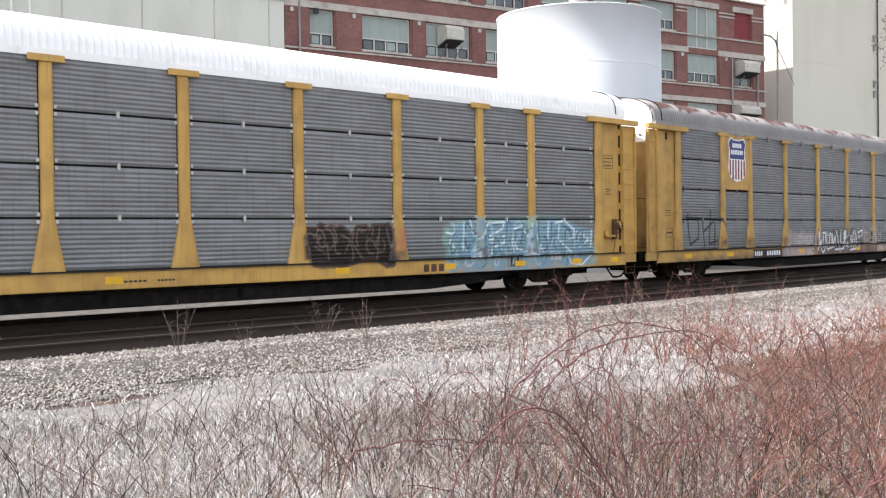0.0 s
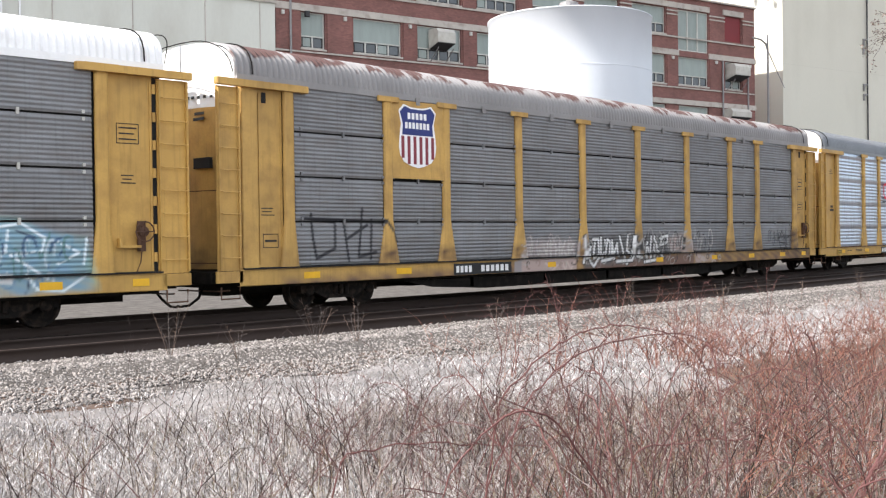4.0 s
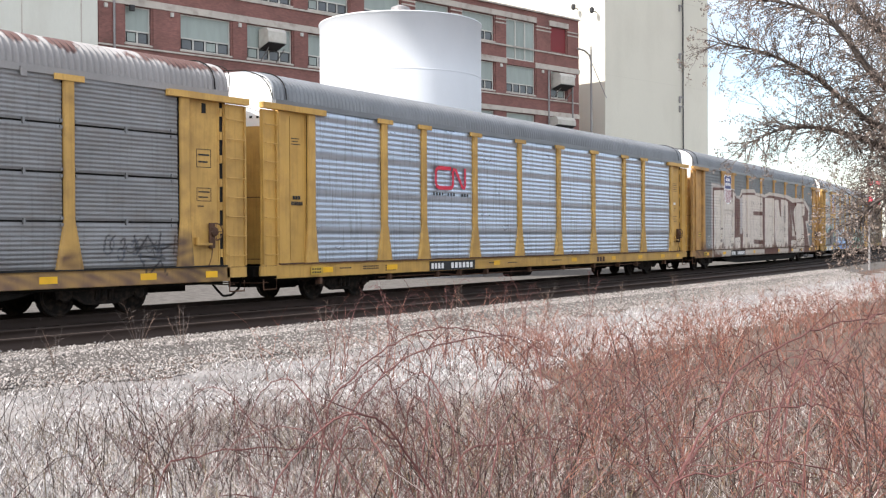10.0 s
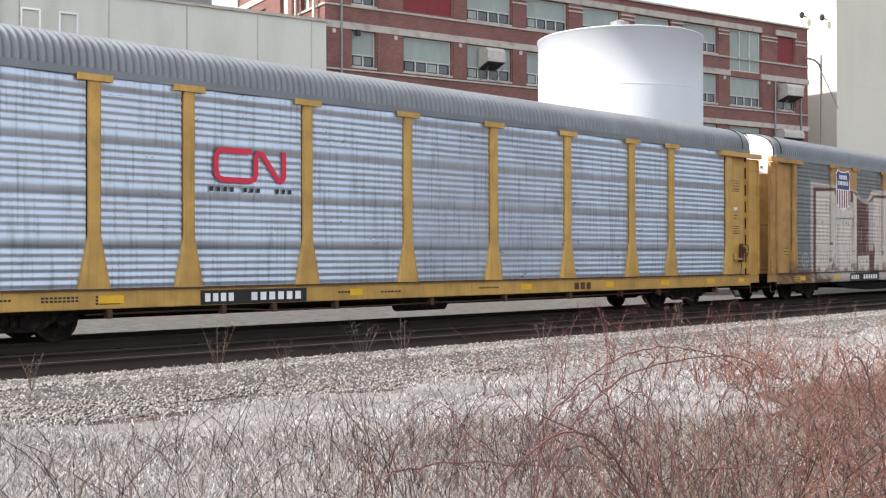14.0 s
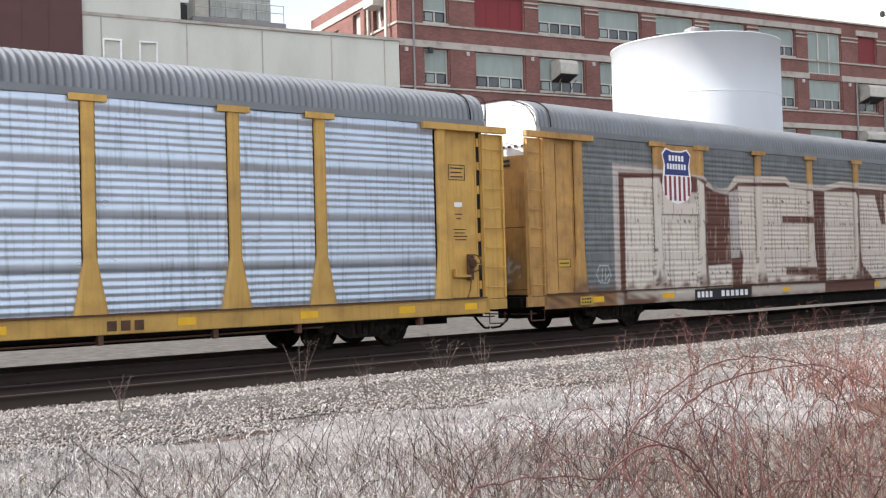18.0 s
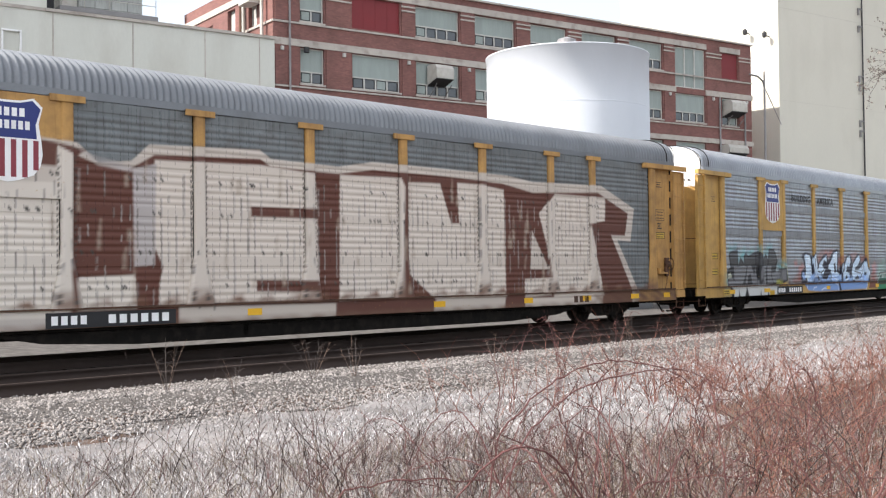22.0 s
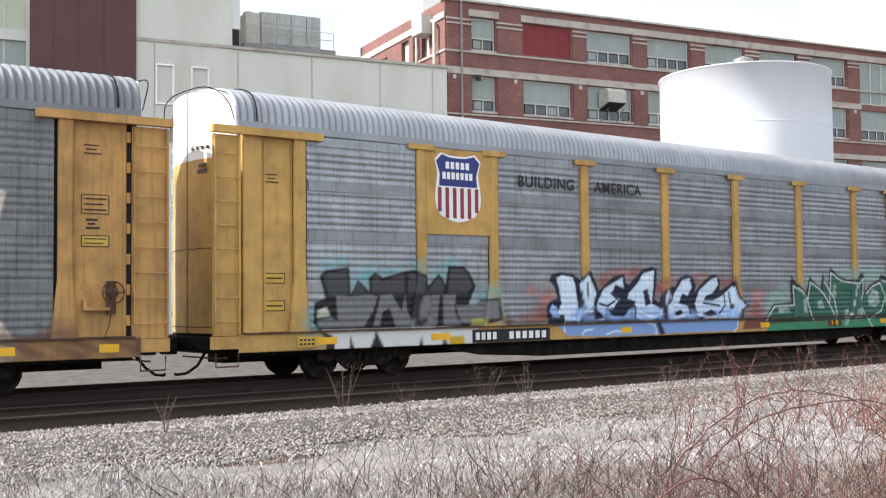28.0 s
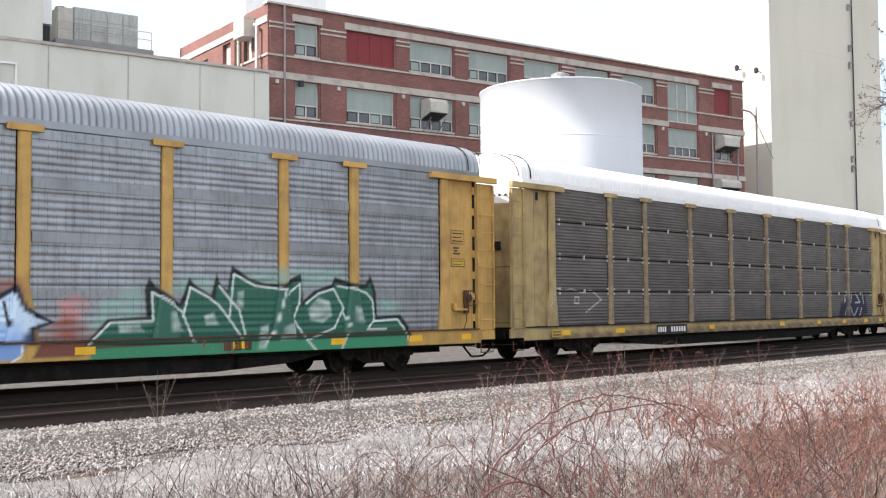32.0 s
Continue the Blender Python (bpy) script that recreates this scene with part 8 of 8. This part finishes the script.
def blades(n, az0, az1, r0, r1, h0, h1, w, lean, power=1.0, strip=None):
    """Narrow bent blades in a fan before the camera's stand."""
    az = np.radians(rs.uniform(az0, az1, n))
    rr = r0 + (r1 - r0) * rs.rand(n) ** power
    if strip:
        s, d = strip[0] + (strip[1] - strip[0]) * rs.rand(n) ** 1.5, rs.uniform(strip[2], strip[3], n) + 0.35 * rs.normal(size=n)
        x, y = (RAD - d) * np.sin(s / RAD), MID_Y + RAD - (RAD - d) * np.cos(s / RAD)
        az = np.arctan2(x, y)
    else:
        x, y = rr * np.sin(az), rr * np.cos(az)
    keep = aside(x, y) < -6.9
    az, rr, x, y = az[keep], rr[keep], x[keep], y[keep]
    n = len(x)
    tuft = 0.55 + 0.45 * np.sin(x * 1.3 + 2 * np.sin(y * 0.9)) * np.sin(y * 1.7 + x * 0.4)
    h = rs.uniform(h0, h1, n) * (0.6 + 0.5 * tuft)
    to, amount = rs.uniform(0, 6.28, n), lean * rs.rand(n) ** 0.7
    dx, dy = np.cos(to) * amount * h, np.sin(to) * amount * h
    z = level(x, y) - 0.02
    ux, uy = np.cos(az), -np.sin(az)
    turn = rs.uniform(-0.8, 0.8, n)
    ux, uy = ux * np.cos(turn) - uy * np.sin(turn), ux * np.sin(turn) + uy * np.cos(turn)
    ww = w * rs.uniform(0.6, 1.4, n)
    rows = []
    for f, bend, wf in ((0, 0, 1), (0.4, 0.22, 0.9), (0.75, 0.62, 0.65), (1.0, 1.0, 0.15)):
        cx, cy, cz = x + dx * bend, y + dy * bend, z + h * f * (1 - 0.25 * amount * bend)
        rows.append(np.stack([np.stack([cx - ux * ww * wf, cy - uy * ww * wf, cz], -1), np.stack([cx + ux * ww * wf, cy + uy * ww * wf, cz], -1)], 1))
    v = np.concatenate(rows, 1)
    f = np.array([(0, 1, 3, 2), (2, 3, 5, 4), (4, 5, 7, 6)])
    return v.reshape(-1, 3), (f[None] + 8 * np.arange(n)[:, None, None]).reshape(-1, 4)


joined("pale_turf", *blades(80000, 6, 80, 8.5, 18.0, 0.03, 0.13, 0.0055, 1.6, 0.9, (1, 52, -11.2, -7.3)), STRAW_PALE, "sun-bleached short dead turf beside the ballast", "grass")
joined("dry_grass", *blades(40000, 6, 60, 3.0, 13.5, 0.06, 0.30, 0.0022, 1.4, 0.8), STRAW, "bleached dry winter grass on the verge", "grass")
joined("dry_grass", *blades(9000, 52, 84, 3.0, 13.5, 0.06, 0.30, 0.0022, 1.4, 0.8), STRAW, "bleached dry winter grass on the verge", "grass")
joined("pale_turf", *blades(42000, 6, 52, 4.5, 13.5, 0.04, 0.20, 0.0040, 1.5, 0.75), STRAW_PALE, "sun-bleached matted dead grass on the verge", "grass")
joined("brown_grass", *blades(3000, 8, 46, 2.6, 12.5, 0.12, 0.45, 0.0020, 1.1, 0.8), STRAW_BROWN, "sparse brown withered stems", "grass")
joined("dry_grass", *blades(16000, 40, 86, 3.0, 13.5, 0.10, 0.42, 0.0034, 1.2, 0.8), MATTED, "greyed winter grass among the brambles", "grass")
joined("brown_grass", *blades(9000, 46, 86, 2.6, 12.5, 0.12, 0.5, 0.0020, 1.1, 0.8), STRAW_BROWN, "brown withered stems among the brambles", "grass")


def rods(p0, p1, r0, r1):
    """Thin three-sided rods."""
    p0, p1 = np.asarray(p0), np.asarray(p1)
    n = len(p0)
    way = p1 - p0
    way /= np.linalg.norm(way, axis=1, keepdims=True) + 1e-9
    ref = np.where(np.abs(way[:, 2:3]) < 0.9, np.array([[0, 0, 1.0]]), np.array([[1.0, 0, 0]]))
    u = np.cross(way, ref)
    u /= np.linalg.norm(u, axis=1, keepdims=True) + 1e-9
    w = np.cross(way, u)
    v = []
    for p, rad in ((p0, r0), (p1, r1)):
        for a in (0, 2.094, 4.189):
            v.append(p + (np.cos(a) * u + np.sin(a) * w) * np.asarray(rad)[:, None])
    v = np.stack(v, 1)
    f = np.array([(0, 1, 4, 3), (1, 2, 5, 4), (2, 0, 3, 5)])
    return v.reshape(-1, 3), (f[None] + 6 * np.arange(n)[:, None, None]).reshape(-1, 4)


def stems(n, az0, az1, r0, r1, h0, h1, rad, lean, twigs, power=1.0, spread=1.0, strip=None):
    """Upright wiry stems with short side twigs."""
    segs = []
    for _ in range(n):
        az, rr = math.radians(az0 + (az1 - az0) * rs.rand() ** spread), r0 + (r1 - r0) * rs.rand() ** power
        x, y = rr * math.sin(az), rr * math.cos(az)
        if strip:
            along, off = strip[0] + (strip[1] - strip[0]) * rs.rand() ** 1.3, strip[2] + (strip[3] - strip[2]) * rs.rand()
            x, y = (RAD - off) * math.sin(along / RAD), MID_Y + RAD - (RAD - off) * math.cos(along / RAD)
            if off > -11.5 and strip[0] > 12 and math.degrees(math.atan2(x, y)) < 55:
                continue
        thin = math.sin(x * 1.1 + 2 * math.sin(y * 0.7)) * math.sin(y * 1.3 + x * 0.35)
        if aside(x, y) > -8.0 or (thin < -0.1 and rs.rand() < 0.75):
            continue
        h = rs.uniform(h0, h1)
        to, am = rs.uniform(0, 6.28), lean * rs.rand()
        p = np.array([x, y, float(level(x, y)) - 0.03])
        step = h / 5
        way = np.array([math.cos(to) * am * 0.3, math.sin(to) * am * 0.3, 1.0])
        wid = rad * rs.uniform(0.7, 1.3)
        for k in range(5):
            way = way + np.array([math.cos(to) * am * 0.35, math.sin(to) * am * 0.35, -0.12 * am]) + rs.uniform(-0.16, 0.16, 3)
            way /= np.linalg.norm(way)
            q = p + way * step
            segs.append((p, q, wid * (1 - 0.16 * k), wid * (1 - 0.16 * (k + 1))))
            if k and rs.rand() < twigs:
                t2 = rs.uniform(0, 6.28)
                w2 = way * 0.5 + np.array([math.cos(t2), math.sin(t2), 0.45]) * 0.7
                e = q + w2 * rs.uniform(0.05, 0.24)
                segs.append((q, e, wid * 0.55, wid * 0.25))
                if rs.rand() < 0.6:
                    segs.append((e, e + (w2 + rs.uniform(-0.5, 0.5, 3)) * rs.uniform(0.04, 0.16), wid * 0.4, wid * 0.2))
            p = q
    a, b, c, d = zip(*segs)
    return rods(np.array(a), np.array(b), np.array(c), np.array(d))


RUSSET = islands(material("russet_bramble_bark", (0.15, 0.07, 0.055), 0.8, 0, 0.2, 3, 20, 0, each=0, spec=0.1), 0.45, ((0.045, 0.018, 0.014), (0.13, 0.051, 0.038), (0.23, 0.102, 0.075), (0.29, 0.155, 0.122), (0.09, 0.036, 0.028)))
DARK_STEM = islands(material("dark_dry_stems", (0.05, 0.037, 0.034), 0.85, 0, 0.2, 3, 20, 0, each=0, spec=0.1), 0.4)
PALE_STEM = islands(material("pale_straw_stems", (0.30, 0.268, 0.248), 0.85, 0, 0.2, 3, 20, 0, each=0, spec=0.1), 0.4, ((0.13, 0.11, 0.10), (0.32, 0.285, 0.265), (0.46, 0.42, 0.40), (0.24, 0.19, 0.14)))
joined("bramble_thicket", *stems(900, 46, 86, 3.4, 14.0, 0.4, 1.05, 0.0046, 1.0, 0.8), CANE, "tangled leafless red bramble thicket", "brambles")
joined("bramble_thicket", *stems(220, 36, 56, 3.8, 11.0, 0.3, 0.95, 0.0042, 0.9, 0.8), CANE, "sparser leafless red bramble stems in dry grass", "brambles")
joined("bramble_thicket", *stems(420, 36, 88, 3.4, 14.5, 0.4, 1.05, 0.0056, 1.0, 0.8, 0.9, 0.6), CANE, "tangled leafless red bramble thicket", "brambles")
joined("bramble_thicket", *stems(200, 14, 56, 3.8, 12.0, 0.3, 1.0, 0.0046, 0.9, 0.8, 1.0, 0.6), CANE, "sparser leafless red bramble stems in dry grass", "brambles")
joined("red_thicket", *stems(1100, 57, 88, 4.5, 15.5, 0.4, 1.0, 0.0044, 1.2, 0.8), RUSSET, "dense russet bramble thicket on the verge", "brambles")
joined("red_thicket", *stems(500, 44, 90, 4.5, 16.0, 0.4, 1.0, 0.0044, 1.2, 0.8, 0.9, 0.55), RUSSET, "dense russet bramble thicket on the verge", "brambles")
joined("red_thicket", *stems(2600, 0, 0, 0, 0, 0.4, 0.95, 0.0075, 1.0, 0.8, strip=(14, 75, -15.0, -9.6)), RUSSET, "russet bramble thicket along the gravel's edge", "brambles")
joined("red_thicket", *stems(170, 0, 0, 0, 0, 0.7, 1.45, 0.0062, 1.1, 1.0, strip=(11.5, 19, -10.4, -8.2)), RUSSET, "reddish bush of upright twigs beside the ballast", "brambles")
joined("wiry_weeds", *stems(330, 8, 62, 3.4, 11.5, 0.25, 0.75, 0.003, 0.7, 0.8), STRAW_BROWN, "wiry brown weeds standing in the verge", "weeds")
joined("wiry_weeds", *stems(260, 8, 66, 3.4, 13.5, 0.3, 0.9, 0.0034, 0.7, 0.9), STRAW_BROWN, "wiry brown weeds standing in the verge", "weeds")
joined("dark_weeds", *stems(440, 8, 86, 4.0, 14.4, 0.45, 1.2, 0.005, 0.5, 0.7), DARK_STEM, "tall thin dark upright weed stems", "weeds")
joined("straw_stalks", *stems(1800, 8, 86, 3.0, 12.5, 0.2, 0.75, 0.003, 1.5, 0.25, 0.8), PALE_STEM, "pale broken straw stalks in the verge", "grass")
joined("straw_stalks", *stems(900, 0, 0, 0, 0, 0.2, 0.6, 0.006, 1.5, 0.25, strip=(14, 70, -14.5, -9.0)), PALE_STEM, "pale broken straw stalks along the thicket", "grass")


# ---- single canes, tree ----
def bramble_cane(pts, rad=0.006, seed=0):
    rng = random.Random(seed)
    x, y, z = pts[0]
    foot = (x - 0.08, y + 0.05, float(level(x, y)) - 0.03)
    line = smooth_line([foot, *pts])
    line = [v + Vector((rng.uniform(-1, 1), rng.uniform(-1, 1), rng.uniform(-1, 1))) * 0.008 for v in line]
    o = thing("bramble_cane", "long arching red-brown bramble cane", "bramble cane", group="arching canes")
    bm = bmesh.new()
    tube(bm, line, rad, 5, rad * 0.45)
    part("cane", bm, CANE, o)
    for k in range(3, len(line) - 1, 3):
        w = (line[k + 1] - line[k]).normalized()
        side = Vector((rng.uniform(-1, 1), rng.uniform(-1, 1), rng.uniform(-0.2, 1.2))).normalized()
        a = line[k]
        b = a + (w * 0.4 + side) * rng.uniform(0.04, 0.16)
        c = b + (w * 0.6 + side * 0.6 + Vector((0, 0, 0.2))) * rng.uniform(0.04, 0.14)
        bm = bmesh.new()
        tube(bm, [a, b, c], rad * 0.45, 4, rad * 0.2)
        part("side_twig", bm, CANE, o)


bramble_cane([(4.55, 4.21, 0.51), (4.82, 4.21, 0.74), (5.12, 4.16, 0.9), (5.45, 4.07, 0.97), (5.79, 3.93, 0.91), (6.07, 3.87, 0.76), (6.31, 3.86, 0.48)], 0.006, 1)
bramble_cane([(2.88, 3.58, 0.53), (3.09, 3.54, 0.62), (3.34, 3.44, 0.62), (3.66, 3.4, 0.57), (3.98, 3.34, 0.53)], 0.0045, 2)
bramble_cane([(4.55, 2.07, 0.42), (4.9, 2.03, 0.73), (5.22, 2.02, 0.89), (5.7, 1.86, 1.03), (6.17, 1.71, 1.08), (6.61, 1.61, 1.09), (7.0, 1.5, 0.9)], 0.007, 3)
bramble_cane([(4.18, 1.93, 0.46), (4.31, 1.88, 0.63), (4.45, 1.79, 0.76), (4.74, 1.6, 0.79), (4.98, 1.5, 0.75), (5.25, 1.28, 0.62)], 0.006, 4)
bramble_cane([(4.06, 2.92, 0.5), (4.24, 2.84, 0.56), (4.44, 2.71, 0.58), (4.62, 2.6, 0.55)], 0.005, 5)
bramble_cane([(5.32, 1.74, 0.68), (5.44, 1.7, 0.86), (5.66, 1.65, 1.01), (5.89, 1.57, 1.12), (6.2, 1.5, 1.1)], 0.006, 6)
bramble_cane([(3.8, 1.78, 0.55), (3.98, 1.63, 0.62), (4.13, 1.51, 0.66), (4.3, 1.32, 0.61), (4.44, 1.19, 0.5)], 0.005, 7)
bramble_cane([(4.17, 3.74, 0.49), (4.51, 3.8, 0.76), (4.92, 3.77, 0.9), (5.49, 3.66, 0.94), (5.91, 3.56, 0.8), (6.17, 3.5, 0.59)], 0.0055, 8)
bramble_cane([(4.34, 3.37, 0.34), (4.44, 3.41, 0.61), (4.62, 3.51, 0.9), (4.71, 3.55, 1.04)], 0.005, 9)
for k, (x, y, h) in enumerate(((12.6, 11.2, 1.15), (13.4, 11.0, 1.25), (14.2, 11.6, 1.2), (15.2, 11.2, 1.3), (16.0, 10.6, 1.2), (17.2, 10.9, 1.3), (18.4, 10.2, 1.3), (11.6, 10.6, 1.0))):
    g = float(level(x, y))
    for q in range(3):
        c = 1.7 * k + 2.2 * q
        bramble_cane([(x + math.cos(c) * u * 0.9, y + math.sin(c) * u * 0.5, g + h * v * (1 - 0.12 * q)) for u, v in ((0.04, 0.4), (0.12, 0.75), (0.28, 1.0), (0.5, 1.12), (0.75, 1.08))], 0.005, 70 + 5 * k + q)
cane_rng = random.Random(3)
for k in range(34):
    a, r0 = math.radians(cane_rng.uniform(44, 80)), cane_rng.uniform(4.2, 9.5)
    x, y = r0 * math.sin(a), r0 * math.cos(a)
    g, h, way, reach = float(level(x, y)), cane_rng.uniform(0.55, 1.15), cane_rng.uniform(0, 6.28), cane_rng.uniform(0.5, 1.3)
    bramble_cane([(x + math.cos(way) * reach * u, y + math.sin(way) * reach * u, g + h * v) for u, v in ((0.08, 0.35), (0.25, 0.75), (0.5, 1.0), (0.78, 0.92), (1.0, 0.6))], cane_rng.uniform(0.0035, 0.006), 20 + k)


def trackside_weed(x, y, h, seed):
    rng = random.Random(seed)
    g = float(level(x, y)) - 0.03
    o = thing("trackside_weed", "thin branching dry weed beside the ballast", "weed", pose(x, y, g), "weeds by the track")
    for k in range(rng.randint(4, 7)):
        a, q = rng.uniform(0, 6.28), rng.uniform(0.1, 0.4)
        top = Vector((math.cos(a) * q * h, math.sin(a) * q * h, h * rng.uniform(0.6, 1)))
        line = smooth_line([(0, 0, 0), top * 0.45 + Vector((rng.uniform(-0.04, 0.04), 0, 0.05)), top], 4)
        bm = bmesh.new()
        tube(bm, line, 0.005, 4, 0.002)
        part("stem", bm, STRAW_BROWN if k % 2 else TWIG, o)
        for j in (3, 4, 5, 6, 7):
            b = line[min(j, len(line) - 1)]
            e = b + Vector((rng.uniform(-1, 1), rng.uniform(-1, 1), rng.uniform(0.2, 1))) * 0.13 * h
            bm = bmesh.new()
            tube(bm, [b, (b + e) / 2 + Vector((0, 0, 0.015)), e], 0.0035, 3, 0.0015)
            part("twig", bm, STRAW_BROWN if k % 2 else TWIG, o)


for k, (x, y, h) in enumerate(((5.6, 14.2, 0.6), (8.6, 14.6, 0.9), (9.4, 14.0, 0.6), (11.2, 14.4, 1.0), (12.0, 14.3, 0.8), (15.6, 14.4, 0.7), (19.2, 14.0, 0.8), (20.4, 14.6, 1.0), (23.5, 14.2, 0.9), (24.6, 13.6, 1.1), (27.8, 14.4, 0.9), (31.0, 14.2, 1.0))):
    trackside_weed(x, y, h, 60 + k)


def polar(az, tan, r):
    a = math.radians(az)
    return Vector((r * math.sin(a), r * math.cos(a), EYE + tan * r))


def bare_tree():
    rng = random.Random(11)
    t = thing("tree", "wide bare tree with pale withered leaves on drooping twigs", "tree", pose(0, 0, 0))
    base = polar(84, 0, 33)
    base.z = float(level(base.x, base.y)) - 0.1
    crotch = base + Vector((-0.2, 0.3, 2.9))
    bm = bmesh.new()
    tube(bm, smooth_line([base, base + Vector((0.05, 0.05, 1.3)), crotch, crotch + Vector((0.3, 0.2, 2.2)), crotch + Vector((0.5, -0.2, 5.0))], 4), 0.42, 12, 0.16)
    part("trunk", bm, BARK, t)
    limbs = [
        ((82, 0.06, 33), (79, 0.07, 32.5), (76.6, 0.082, 32), (74.4, 0.102, 31.6), (72.4, 0.135, 31.2), (70, 0.160, 30.8), (67.6, 0.172, 30.5)),
        ((82, 0.10, 33), (79, 0.12, 33), (77, 0.14, 33), (75.6, 0.165, 33), (73.6, 0.205, 33), (71.6, 0.25, 33), (70.2, 0.30, 33)),
        ((82, 0.12, 33), (79, 0.18, 33.5), (77.2, 0.25, 34), (75, 0.31, 34), (73, 0.38, 34)),
        ((81.5, 0.07, 33), (78, 0.06, 33.5), (75.5, 0.075, 33.5), (73, 0.092, 33), (70.8, 0.095, 32.5), (68.9, 0.082, 32)),
        ((82, 0.06, 33), (79, 0.055, 31.5), (76.8, 0.045, 31), (75, 0.03, 30.6), (73.6, 0.006, 30.4)),
        ((82, 0.12, 33), (81, 0.2, 34), (79, 0.29, 35), (77.5, 0.36, 35)),
        ((83, 0.1, 33), (86, 0.15, 34), (89, 0.2, 35), (91, 0.24, 35)),
        ((83, 0.12, 33), (85, 0.22, 33), (86, 0.32, 33), (86.5, 0.4, 33)),
        ((82.5, 0.08, 33), (80.5, 0.1, 36), (78.5, 0.13, 38), (76.5, 0.16, 39), (74.6, 0.19, 40)),
        ((80, 0.13, 33), (77.8, 0.17, 32), (76, 0.22, 31), (74.2, 0.25, 31), (72.4, 0.28, 31)),
        ((80, 0.07, 32.5), (77.5, 0.1, 31), (75.2, 0.13, 30), (73.2, 0.18, 29.5), (71.4, 0.2, 29.5), (69.2, 0.21, 29.5)),
    ]
    segs, leaves = [], []

    def spray(p, way, length, rad, depth):
        n = max(2, int(length / 0.28))
        step = length / n
        for k in range(n):
            way = (way + Vector((rng.uniform(-1, 1), rng.uniform(-1, 1), rng.uniform(-0.9, 0.75))) * 0.24 - Vector((0, 0, 0.035))).normalized()
            q = p + way * step
            r1 = rad * (1 - 0.75 * (k + 1) / n)
            segs.append((p.copy(), q.copy(), rad * (1 - 0.75 * k / n), max(r1, 0.006)))
            if depth and rng.random() < (0.85 if depth > 1 else 0.75):
                side = (way + Vector((rng.uniform(-1, 1), rng.uniform(-1, 1), rng.uniform(-0.9, 0.9))).normalized() * 1.1).normalized()
                spray(q, side, length * rng.uniform(0.35, 0.65), r1 * 0.7, depth - 1)
            if depth == 0 or k > n - 2:
                for _ in range(6):
                    if rng.random() < 0.75:
                        leaves.append(q + Vector((rng.uniform(-1, 1), rng.uniform(-1, 1), rng.uniform(-1.2, 0.4))) * 0.07)
            p = q

    for limb in limbs:
        line = smooth_line([crotch, *[polar(*v) for v in limb]], 5)
        bm = bmesh.new()
        tube(bm, line, 0.17, 8, 0.018)
        part("limb", bm, BARK, t)
        for k in range(5, len(line)):
            way = (line[min(k + 1, len(line) - 1)] - line[k - 1]).normalized()
            for _ in range(6 if k > 8 else 4):
                side = (way * 0.8 + Vector((rng.uniform(-1, 1), rng.uniform(-1, 1), rng.uniform(-1, 0.9))).normalized()).normalized()
                spray(line[k], side, rng.uniform(0.9, 2.7) * (1 - 0.62 * k / len(line)), 0.022, 2)
    a, b, c, d = zip(*segs)
    v, f = rods(np.array([tuple(p) for p in a]), np.array([tuple(p) for p in b]), np.array(c), np.array(d))
    tw = joined("twig_mass", v, f, TWIG, "thin tangled grey twigs", "")
    tw.parent = t
    p = np.array([tuple(v) for v in leaves])
    n = len(p)
    u, w = rs.normal(size=(n, 3)), rs.normal(size=(n, 3))
    u /= np.linalg.norm(u, axis=1, keepdims=True)
    w -= (w * u).sum(1, keepdims=True) * u
    w /= np.linalg.norm(w, axis=1, keepdims=True)
    size = rs.uniform(0.016, 0.036, n)[:, None]
    mid = p + np.cross(u, w) * size * 0.3
    verts = np.stack([p - u * size * 1.3, mid - w * size * 0.6, p + u * size * 1.3, mid + w * size * 0.6], 1).reshape(-1, 3)
    faces = np.concatenate([np.array([(0, 1, 2), (0, 2, 3)])[None] + 4 * np.arange(n)[:, None, None]], 0).reshape(-1, 3)
    lv = joined("leaf_mass", verts, faces, LEAF, "small pale withered leaves", "")
    lv.parent = t


bare_tree()
crossing_signal(62.0, 17.0)


PACE = (-1.274, -0.169, 2.645, -0.251, -1.839, -58.835, 10.257)


def train_at(t):
    """Arc length of the third car's place in the train: it rolls by at about 3.7 m/s, its pace hardly changing."""
    u, s = t / 16 - 1, 0.0
    for k in PACE:
        s = s * u + k
    return s


PITCH = 28.22                                            # coupler to coupler
SLACK = {-1: 0.0, 0: -0.03, 1: -0.06, 2: -0.23, 3: -0.20, 4: -0.05, 5: -0.03, 6: 0.0, 7: 0.0, 8: 0.0, 9: 0.0, 10: 0.0}   # couplers run in or out


def motions():
    for i, car, sets in TRAIN:
        walk(car, [(t, on_track(train_at(t) + PITCH * (i - 2) + SLACK[i])) for t in range(0, 33)])
        for w, x in sets:
            rows = []
            for k in range(0, 205):
                t = k * 32.0 / 204
                turn = math.degrees((train_at(t) - train_at(0)) / 0.415)
                rows.append((t, pose(x, 0, 0.415, 0, turn, 0)))
            walk(w, rows)


motions()
